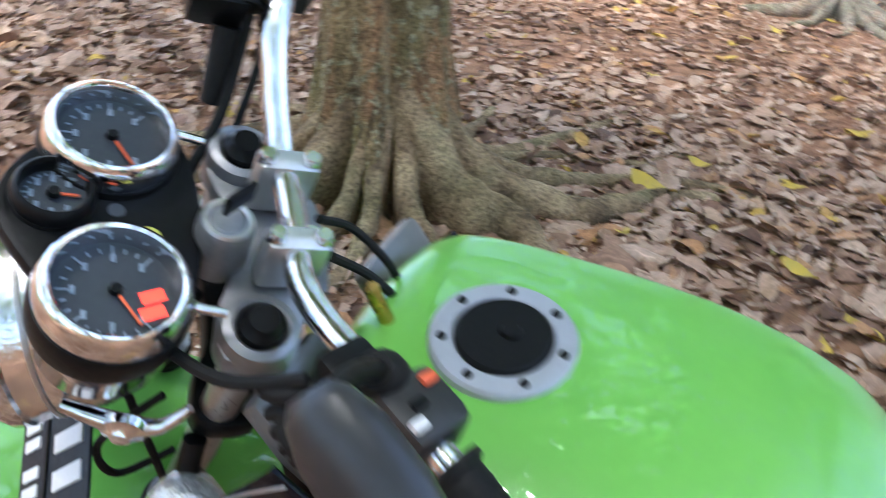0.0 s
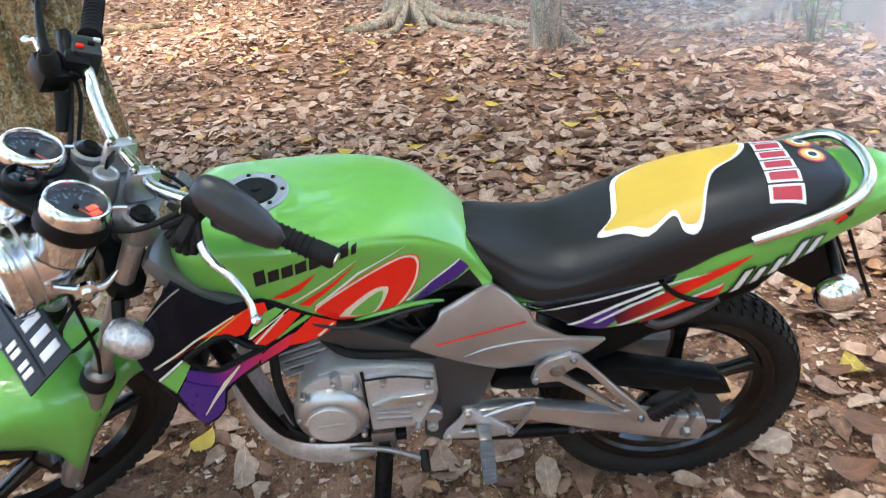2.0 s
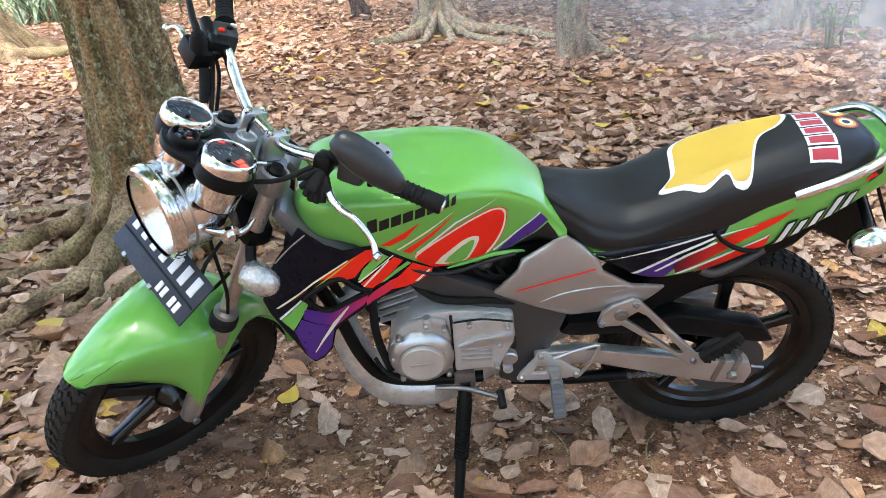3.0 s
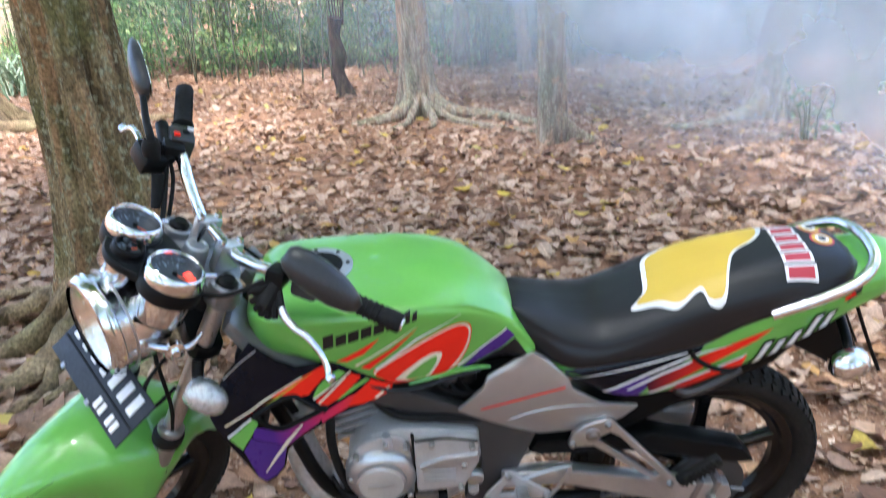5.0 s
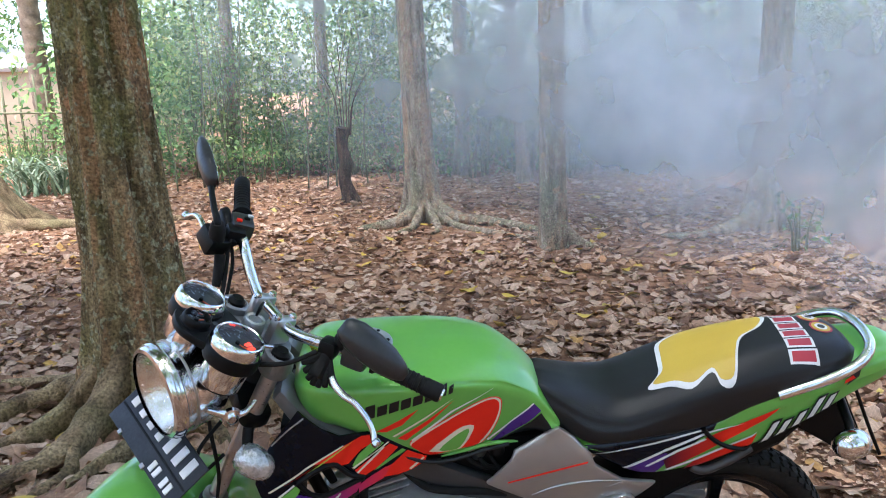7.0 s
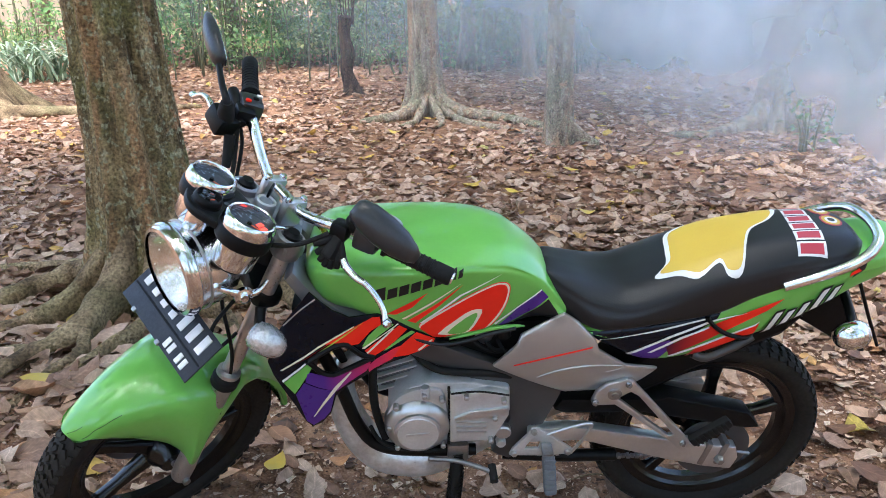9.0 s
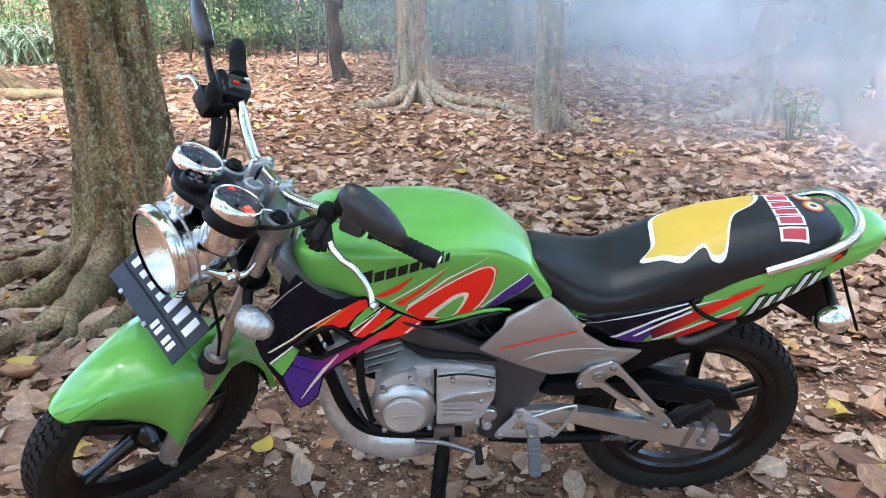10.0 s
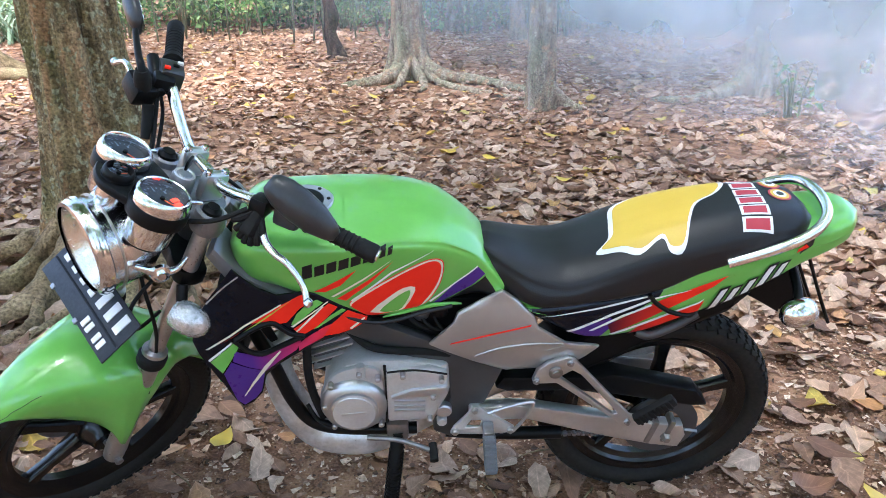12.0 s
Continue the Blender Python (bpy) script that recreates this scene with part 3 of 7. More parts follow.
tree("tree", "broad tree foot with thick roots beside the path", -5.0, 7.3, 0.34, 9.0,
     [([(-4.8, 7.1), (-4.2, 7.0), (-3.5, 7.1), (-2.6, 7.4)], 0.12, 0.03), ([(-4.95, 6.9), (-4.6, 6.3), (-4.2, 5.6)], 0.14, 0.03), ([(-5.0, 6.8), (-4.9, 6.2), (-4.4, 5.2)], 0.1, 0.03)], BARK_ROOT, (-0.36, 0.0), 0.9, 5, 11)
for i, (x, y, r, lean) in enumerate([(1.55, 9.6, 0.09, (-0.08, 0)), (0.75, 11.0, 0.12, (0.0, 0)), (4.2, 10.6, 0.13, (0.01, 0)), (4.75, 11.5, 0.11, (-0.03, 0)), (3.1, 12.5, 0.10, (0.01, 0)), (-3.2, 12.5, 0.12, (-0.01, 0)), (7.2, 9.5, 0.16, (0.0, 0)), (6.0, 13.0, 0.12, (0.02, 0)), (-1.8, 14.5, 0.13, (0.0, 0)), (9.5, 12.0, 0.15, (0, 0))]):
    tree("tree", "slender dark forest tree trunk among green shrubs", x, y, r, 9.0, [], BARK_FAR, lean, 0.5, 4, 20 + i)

palm = tagged(new("palm_tree"), "ringed grey palm trunk leaning slightly", "palm", "forest trees")
rings = []
for i in range(110):
    z = -0.1 + i * 0.08
    r = (0.21 + 0.20 * math.exp(-max(z, 0) / 0.3)) * (1.05, 0.965, 1.0)[i % 3] * (1 + 0.04 * noise.noise((z * 3.1, 2, 5)))
    rings.append([(-8.1 - 0.03 * z + r * math.cos(a), 16.2 + r * math.sin(a), z) for a in (2 * math.pi * k / 20 for k in range(20))])
part("trunk", loft(rings), BARK_PALM, palm)

stump = tagged(new("stump"), "dark cut tree stump with thin upright shoots", "stump")
part("trunk", tube([(-0.90, 8.2, -0.05), (-0.92, 8.2, 0.10), (-0.97, 8.2, 0.30), (-0.94, 8.2, 0.5), (-0.98, 8.22, 0.72), (-0.95, 8.2, 0.95)], [0.16, 0.105, 0.078, 0.09, 0.07, 0.095], 14), BARK_DARK, stump)
for dx, dy, h in ((-0.06, 0.0, 0.9), (-0.035, 0.04, 1.15), (-0.01, 0.02, 1.3), (0.02, 0.05, 1.2), (0.045, 0.0, 1.0), (0.07, -0.03, 0.85), (0.055, 0.03, 0.7)):
    part("shoot", tube([(-0.93 + dx, 8.2 + dy, 0.85), (-0.93 + dx * 2, 8.2 + dy, 0.9 + h * 0.5), (-0.93 + dx * 6, 8.2 + dy * 3, 0.9 + h)], [0.008, 0.006, 0.003], 6), BARK_DARK, stump)


# ---- motorcycle ----
from mathutils.bvhtree import BVHTree

bike = tagged(new("motorcycle"), "bright green motorcycle with black printed seat, leaning on its side stand", "motorcycle")
STEER = Matrix.Translation((-0.40, 0, 1.0)) @ Matrix.Rotation(radians(27), 4, "Y") @ Matrix.Rotation(radians(42), 4, "Z")


def aim(at, to, roll=0.0):
    """A pose at a point whose z axis goes along the way to."""
    return Matrix.Translation(at) @ Vector(to).to_track_quat("Z", "Y").to_matrix().to_4x4() @ Matrix.Rotation(radians(roll), 4, "Z")


def skin(ob):
    return BVHTree.FromPolygons([v.co for v in ob.data.vertices], [p.vertices for p in ob.data.polygons])


def decal(name, outline, trees, mat, parent, layer=1, along="y", n=0, label="", holes=()):
    """Thin film laid on a body: the outline is thrown onto it sideways (x, z) or from above (x, y)."""
    bm = sheet(smooth_loop(outline, n) if n else outline, holes, 0.008)
    lost = []
    for v in bm.verts:
        a, b = v.co.x, v.co.z
        hit = None
        for skin_ in trees:
            start, way = (Vector((a, -1, b)), Vector((0, 1, 0))) if along == "y" else (Vector((a, b, 2)), Vector((0, 0, -1)))
            place, normal, _, _ = skin_.ray_cast(start, way)
            if place and (hit is None or (place - start).length < (hit[0] - start).length):
                hit = (place, normal)
        if hit and not (along == "y" and hit[0].y > 0):
            up = hit[1] if hit[1].dot(way) < 0 else -hit[1]
            v.co = hit[0] + up * (0.0006 + 0.0005 * layer)
        else:
            lost.append(v)
    bmesh.ops.delete(bm, geom=lost, context="VERTS")
    # a film has a thin edge of its own
    grown = bmesh.ops.extrude_face_region(bm, geom=bm.faces[:])
    for v in (g for g in grown["geom"] if isinstance(g, bmesh.types.BMVert)):
        v.co += Vector((0, 0.0004, 0)) if along == "y" else Vector((0, 0, -0.0004))
    return part(name, bm, mat, parent, label)


def thin(outline, k=0.5):
    """The same sliver, narrower about its middle line."""
    n = len(outline)
    out = list(outline)
    for i in range(n // 2):
        (a, b), (c, d) = outline[i], outline[n - 1 - i]
        mx, mz = (a + c) / 2, (b + d) / 2
        out[i], out[n - 1 - i] = (mx + (a - mx) * k, mz + (b - mz) * k), (mx + (c - mx) * k, mz + (d - mz) * k)
    return out


def both_sides(name, bm, mat, parent, label="", sharp=38.0):
    twin = mirrored(bm)
    a = part(name, bm, mat, parent, label, sharp=sharp)
    part(name, twin, mat, parent, label, sharp=sharp)
    return a


# fuel tank
def tank_ring(x, zt, ws, zs, wm, zm, wb, zb):
    return (x, [(0, zt), (ws * 0.6, zt - 0.004), (ws, zs), (wm - 0.004, (zs + zm) / 2 + 0.008), (wm, zm), (wb + 0.004, zb + 0.02), (wb * 0.8, zb), (0, zb)])


tank = part("fuel_tank", hull([
    tank_ring(-0.415, 0.880, 0.050, 0.871, 0.075, 0.850, 0.065, 0.815),
    tank_ring(-0.400, 0.902, 0.085, 0.891, 0.110, 0.860, 0.100, 0.800),
    tank_ring(-0.370, 0.914, 0.110, 0.901, 0.135, 0.865, 0.122, 0.796),
    tank_ring(-0.320, 0.914, 0.120, 0.902, 0.146, 0.868, 0.130, 0.788),
    tank_ring(-0.260, 0.915, 0.124, 0.903, 0.149, 0.868, 0.130, 0.757),
    tank_ring(-0.190, 0.916, 0.126, 0.904, 0.149, 0.868, 0.127, 0.722),
    tank_ring(-0.120, 0.916, 0.125, 0.903, 0.145, 0.868, 0.120, 0.702),
    tank_ring(-0.060, 0.914, 0.120, 0.899, 0.135, 0.864, 0.110, 0.703),
    tank_ring(-0.020, 0.908, 0.114, 0.891, 0.126, 0.857, 0.102, 0.709),
    tank_ring(0.012, 0.897, 0.106, 0.881, 0.116, 0.846, 0.096, 0.715),
    tank_ring(0.050, 0.875, 0.094, 0.856, 0.103, 0.826, 0.089, 0.723),
    tank_ring(0.085, 0.845, 0.078, 0.829, 0.093, 0.795, 0.090, 0.727),
    tank_ring(0.116, 0.806, 0.064, 0.795, 0.092, 0.765, 0.095, 0.721),
    tank_ring(0.140, 0.762, 0.058, 0.757, 0.092, 0.738, 0.096, 0.716),
], 5, 4), GREEN, bike, "glossy bright green fuel tank", sharp=60)
tank_skin = skin(tank)

CAP_AT = aim((-0.271, 0.0, 0.9140), (0.03, 0.0, 0.99))
cap = part("filler_cap", lathe([(0.0, 0.004), (0.042, 0.004), (0.044, 0.006), (0.060, 0.006), (0.063, 0.003), (0.064, -0.006)], 48), CAP, bike, "brushed alloy filler cap ring", CAP_AT)
part("lid", lathe([(0.0, 0.009), (0.039, 0.009), (0.042, 0.006), (0.042, 0.002)], 40), PLASTIC, cap, "black cap lid", CAP_AT)
part("lock", lathe([(0.0, 0.012), (0.008, 0.012), (0.010, 0.009), (0.010, 0.006)], 20), PLASTIC, cap, "", CAP_AT @ Matrix.Translation((0.004, -0.004, 0)))
for k in range(7):
    a = 2 * math.pi * (k + 0.3) / 7
    part("bolt", lathe([(0.0, 0.0085), (0.0035, 0.0085), (0.0042, 0.007), (0.0042, 0.004)], 10), PLASTIC, cap, "", CAP_AT @ Matrix.Translation((0.052 * math.cos(a), 0.052 * math.sin(a), 0)))

# seat
def seat_ring(x, zt, we, ze, wb, zb):
    return (x, [(0, zt), (we * 0.55, zt - 0.004), (we * 0.9, ze + 0.006), (we, ze - 0.012), (wb, (ze + zb) / 2), (wb, zb), (wb * 0.7, zb - 0.006), (0, zb - 0.006)])


seat = part("seat", hull([
    seat_ring(0.088, 0.822, 0.045, 0.815, 0.052, 0.780),
    seat_ring(0.105, 0.830, 0.062, 0.817, 0.070, 0.762),
    seat_ring(0.150, 0.818, 0.086, 0.796, 0.092, 0.735),
    seat_ring(0.205, 0.800, 0.110, 0.774, 0.121, 0.716),
    seat_ring(0.270, 0.794, 0.120, 0.766, 0.127, 0.720),
    seat_ring(0.335, 0.816, 0.123, 0.786, 0.129, 0.732),
    seat_ring(0.400, 0.846, 0.123, 0.813, 0.129, 0.742),
    seat_ring(0.470, 0.871, 0.121, 0.836, 0.126, 0.758),
    seat_ring(0.540, 0.889, 0.116, 0.853, 0.120, 0.790),
    seat_ring(0.630, 0.903, 0.108, 0.868, 0.112, 0.815),
    seat_ring(0.710, 0.905, 0.096, 0.874, 0.100, 0.832),
    seat_ring(0.760, 0.898, 0.078, 0.874, 0.082, 0.842),
    seat_ring(0.784, 0.880, 0.050, 0.868, 0.054, 0.850),
], 5, 4), VINYL, bike, "black vinyl seat with a yellow print", sharp=60)
seat_skin = skin(seat)

# printed shapes on the seat
blob = [(0.395, 0.060), (0.440, 0.085), (0.500, 0.110), (0.560, 0.118), (0.605, 0.100), (0.615, 0.055), (0.590, 0.020), (0.545, -0.005), (0.520, -0.050), (0.500, -0.100), (0.474, -0.100), (0.462, -0.075), (0.420, -0.092), (0.385, -0.075), (0.345, -0.062), (0.372, -0.035), (0.382, 0.010)]
centre = (0.49, 0.015)
grow = [(centre[0] + (x - centre[0]) * 1.09, centre[1] + (y - centre[1]) * 1.10) for x, y in blob]
decal("print_border", grow, [seat_skin], PRINT_WHITE, seat, 1, "z", 4, "white outline of the print")
decal("print_shape", blob, [seat_skin], YELLOW, seat, 2, "z", 4, "plain yellow printed shape")
for i in range(7):
    y, k = -0.084 + i * 0.0305, 1.25 - 0.05 * i
    x = 0.650 + 0.002 * i
    bar = [(x - 0.024 * k, y - 0.012), (x + 0.026 * k, y - 0.014), (x + 0.028 * k, y + 0.013), (x - 0.022 * k, y + 0.014)]
    inner = [(x - 0.019 * k, y - 0.008), (x + 0.021 * k, y - 0.010), (x + 0.023 * k, y + 0.009), (x - 0.017 * k, y + 0.010)]
    decal("lettering_border", bar, [seat_skin], PRINT_WHITE, seat, 1, "z")
    decal("lettering_bar", inner, [seat_skin], PRINT_RED, seat, 2, "z", 0, "plain red bar")
for cx, cy in ((0.722, 0.048), (0.727, 0.000)):
    circle = [(cx + 0.024 * math.cos(k * math.pi / 12), cy + 0.024 * math.sin(k * math.pi / 12)) for k in range(24)]
    for name, mat, k, layer in (("ring_red", PRINT_RED, 1.0, 1), ("ring_yellow", YELLOW, 0.82, 2), ("ring_white", PRINT_WHITE, 0.55, 3), ("ring_dark", PRINT_DARK, 0.32, 4)):
        decal(name, [(cx + (x - cx) * k, cy + (y - cy) * k) for x, y in circle], [seat_skin], mat, seat, layer, "z")

# tail cowl
def tail_ring(x, w, zb, zt):
    return (x, [(0, zt), (w * 0.6, zt), (w * 0.93, zt - 0.012), (w, zt - 0.035 if zt - zb > 0.07 else (zt + zb) / 2), (w * 0.99, (zb + zt) / 2), (w * 0.93, zb + 0.008), (w * 0.7, zb), (0, zb)])


tail = part("tail_cowl", hull([
    tail_ring(0.165, 0.100, 0.690, 0.722),
    tail_ring(0.205, 0.114, 0.675, 0.716),
    tail_ring(0.270, 0.122, 0.640, 0.724),
    tail_ring(0.340, 0.125, 0.620, 0.737),
    tail_ring(0.420, 0.125, 0.630, 0.750),
    tail_ring(0.480, 0.122, 0.648, 0.770),
    tail_ring(0.540, 0.121, 0.672, 0.810),
    tail_ring(0.620, 0.118, 0.706, 0.832),
    tail_ring(0.700, 0.110, 0.746, 0.852),
    tail_ring(0.770, 0.096, 0.782, 0.866),
    tail_ring(0.830, 0.082, 0.804, 0.876),
    tail_ring(0.870, 0.064, 0.820, 0.878),
    tail_ring(0.896, 0.030, 0.838, 0.870),
], 5, 4), GREEN, bike, "green tail cowl with striped graphics", sharp=60)
tail_skin = skin(tail)
for name, mat, layer, outline in (
    ("dark_panel", NAVY, 1, [(0.178, 0.702), (0.213, 0.702), (0.268, 0.712), (0.338, 0.726), (0.442, 0.747), (0.465, 0.756), (0.476, 0.758), (0.461, 0.734), (0.4, 0.693), (0.323, 0.633), (0.276, 0.614), (0.226, 0.625), (0.187, 0.659)]),
    ("white_line", WHITE, 2, [(0.214, 0.683), (0.326, 0.711), (0.437, 0.738), (0.439, 0.733), (0.332, 0.706), (0.217, 0.683)]),
    ("purple_stripe", PURPLE, 2, [(0.274, 0.639), (0.308, 0.66), (0.365, 0.685), (0.379, 0.671), (0.349, 0.629), (0.311, 0.63)]),
    ("red_stripe", FADE_TAIL, 3, [(0.362, 0.664), (0.411, 0.699), (0.456, 0.722), (0.501, 0.742), (0.546, 0.761), (0.601, 0.784), (0.572, 0.755), (0.523, 0.724), (0.462, 0.687), (0.394, 0.65), (0.372, 0.638)]),
    ("red_stripe", FADE_TAIL, 4, [(0.41, 0.634), (0.43, 0.659), (0.487, 0.686), (0.561, 0.718), (0.554, 0.689), (0.533, 0.681), (0.457, 0.645), (0.422, 0.632)]),
    ("white_stripe", WHITE, 5, [(0.273, 0.647), (0.363, 0.7), (0.443, 0.733), (0.53, 0.752), (0.455, 0.729), (0.37, 0.692), (0.286, 0.642)]),
    ("white_stripe", WHITE, 5, [(0.321, 0.651), (0.387, 0.696), (0.444, 0.72), (0.451, 0.715), (0.395, 0.687), (0.333, 0.649)]),
    ("white_stripe", WHITE, 5, [(0.365, 0.639), (0.452, 0.677), (0.549, 0.717), (0.56, 0.724), (0.554, 0.712), (0.46, 0.669), (0.378, 0.635)]),
):
    decal(name, thin(outline, 0.6) if mat is WHITE else outline, [tail_skin], mat, tail, layer)
for i in range(5):
    # plain slanted bars
    x, z, h = 0.574 + 0.031 * i, 0.692 + 0.0178 * i, (1.0 if i in (0, 3) else 0.72)
    dark = [(x - 0.004, z - 0.005), (x + 0.020, z + 0.006), (x + 0.020 + 0.018 * h, z + 0.006 + 0.060 * h), (x - 0.002 + 0.018 * h, z - 0.002 + 0.060 * h)]
    light = [(x + 0.001, z + 0.001), (x + 0.015, z + 0.008), (x + 0.015 + 0.017 * h, z + 0.004 + 0.054 * h), (x + 0.002 + 0.017 * h, z - 0.001 + 0.054 * h)]
    decal("lettering_border", dark, [tail_skin], BLACK, tail, 6)
    decal("lettering_bar", light, [tail_skin], WHITE, tail, 7, label="plain white bar")
decal("lettering_border", [(0.745, 0.822), (0.772, 0.838), (0.776, 0.853), (0.752, 0.842)], [tail_skin], BLACK, tail, 6)
decal("lettering_bar", [(0.738, 0.826), (0.764, 0.836), (0.757, 0.842), (0.74, 0.834)], [tail_skin], RED, tail, 7)

# tank graphics
LOGO_A, LOGO_B = (-0.268, 0.821), (-0.085, 0.877)
LOOP_OUT = [(-0.181, 0.759), (-0.131, 0.797), (-0.073, 0.83), (-0.028, 0.849), (-0.003, 0.85), (0.012, 0.841), (0.015, 0.821), (0.01, 0.786), (-0.003, 0.752), (-0.021, 0.725), (-0.044, 0.72), (-0.088, 0.718), (-0.141, 0.71), (-0.169, 0.732)]
LOOP_IN = [(-0.175, 0.748), (-0.129, 0.785), (-0.073, 0.819), (-0.028, 0.839), (-0.008, 0.841), (0.002, 0.833), (0.005, 0.817), (-0.001, 0.788), (-0.015, 0.758), (-0.032, 0.733), (-0.044, 0.72), (-0.088, 0.718), (-0.141, 0.71), (-0.167, 0.732)]
loop_at = lambda k: [(a + (c - a) * k, b + (d - b) * k) for (a, b), (c, d) in zip(LOOP_OUT, LOOP_IN)]
for name, mat, layer, n, outline in (
    ("loop_edge", RED, 1, 3, loop_at(0.25)),
    ("loop_border", CREAM, 2, 3, loop_at(0.45)),
    ("red_loop", RED, 3, 3, loop_at(0.85)),
    ("loop_line", CREAM, 4, 2, [(-0.141, 0.722), (-0.098, 0.765), (-0.07, 0.783), (-0.047, 0.781), (-0.052, 0.758), (-0.069, 0.725), (-0.088, 0.718)]),
    ("green_loop", GREEN, 5, 2, [(-0.121, 0.724), (-0.094, 0.754), (-0.068, 0.772), (-0.057, 0.773), (-0.06, 0.756), (-0.075, 0.726), (-0.092, 0.719)]),
    ("red_wedge", RED, 1, 0, [(-0.248, 0.787), (-0.196, 0.819), (-0.161, 0.842), (-0.194, 0.804), (-0.227, 0.786)]),
    ("red_wedge", RED, 1, 0, [(-0.204, 0.767), (-0.141, 0.812), (-0.089, 0.856), (-0.136, 0.806), (-0.172, 0.775), (-0.187, 0.76)]),
    ("white_line", WHITE, 3, 0, [(-0.178, 0.763), (-0.096, 0.832), (-0.008, 0.87), (-0.09, 0.825), (-0.173, 0.757)]),
    ("cream_line", CREAM, 3, 0, [(-0.217, 0.776), (-0.152, 0.82), (-0.092, 0.861), (-0.147, 0.814), (-0.209, 0.771)]),
    ("purple_stripe", PURPLE, 2, 0, [(-0.011, 0.72), (0.03, 0.765), (0.083, 0.805), (0.099, 0.786), (0.066, 0.757), (0.036, 0.738), (0.006, 0.721)]),
    ("white_line", WHITE, 3, 0, [(-0.02, 0.734), (0.03, 0.773), (0.08, 0.809), (0.084, 0.804), (0.032, 0.765), (-0.014, 0.725)]),
    ("black_panel", BLACK, 1, 0, [(0.012, 0.719), (0.04, 0.736), (0.072, 0.758), (0.099, 0.780), (0.117, 0.752), (0.131, 0.725), (0.083, 0.722), (0.036, 0.712)]),
):
    decal(name, thin(outline) if name.endswith("_line") and n == 0 else outline, [tank_skin], mat, tank, layer, n=n)
for i in range(8):
    # plain slanted bars
    t, h = i / 7.6, (0.034, 0.026, 0.026, 0.025, 0.024, 0.022, 0.024, 0.017)[i]
    x, z = LOGO_A[0] + t * (LOGO_B[0] - LOGO_A[0]), LOGO_A[1] + t * (LOGO_B[1] - LOGO_A[1])
    wide = 0.009 if i == 7 else 0.0200
    decal("lettering_bar", [(x, z), (x + wide, z + wide * 0.36), (x + wide + 0.003, z + wide * 0.36 + h), (x + 0.003, z + h)], [tank_skin], BLACK, tank, 1, label="plain black bar")

# frame band below the tank's front
band = [(-0.43, 0.90), (-0.405, 0.86), (-0.375, 0.825), (-0.335, 0.795), (-0.282, 0.765), (-0.25, 0.755), (-0.30, 0.745), (-0.36, 0.77), (-0.42, 0.82), (-0.45, 0.875)]
both_sides("frame_band", slab(band, lambda x, z: -0.139, 0.10, bevel=0.012), BAND, bike, "grey frame tube below the tank")
trim = tube([(-0.29, -0.130, 0.768), (-0.216, -0.131, 0.730), (-0.148, -0.128, 0.696), (-0.089, -0.122, 0.694), (-0.029, -0.113, 0.706), (0.03, -0.106, 0.714)], 0.005, 8)
both_sides("tank_trim", trim, BLACK, bike, "thin black trim along the tank's lower edge")
lip = tube([(-0.115, -0.117, 0.699), (-0.065, -0.113, 0.709), (-0.017, -0.107, 0.718), (0.03, -0.101, 0.717), (0.05, -0.096, 0.712)], [0.002, 0.004, 0.005, 0.004, 0.002], 8)
both_sides("tank_lip", lip, GREEN, bike)


# side shroud with its vent
def shroud_y(x, z):
    return -0.118 - 0.052 * max(0.0, min(1.0, (-0.15 - x) / 0.27)) - 0.010 * math.sin(max(0, min(1, (z - 0.5) / 0.3)) * math.pi)


SHROUD = [(-0.397, 0.865), (-0.378, 0.839), (-0.355, 0.812), (-0.323, 0.790), (-0.266, 0.789), (-0.244, 0.780), (-0.202, 0.749), (-0.145, 0.708), (-0.148, 0.695), (-0.207, 0.671), (-0.255, 0.659), (-0.303, 0.635), (-0.340, 0.614), (-0.363, 0.591), (-0.377, 0.541), (-0.399, 0.515), (-0.421, 0.507), (-0.435, 0.529), (-0.453, 0.581), (-0.474, 0.632), (-0.488, 0.667), (-0.496, 0.701), (-0.483, 0.749), (-0.454, 0.794)]
VENT = [(-0.411, 0.699), (-0.371, 0.722), (-0.338, 0.729), (-0.322, 0.717), (-0.302, 0.696), (-0.277, 0.686), (-0.292, 0.681), (-0.334, 0.665), (-0.363, 0.656), (-0.389, 0.668)]
shroud = both_sides("side_shroud", slab(SHROUD, shroud_y, 0.006, (VENT,), 0.025, 0.002), NAVY, bike, "dark side shroud with red, green and purple stripes")
shroud_skin = skin(shroud)
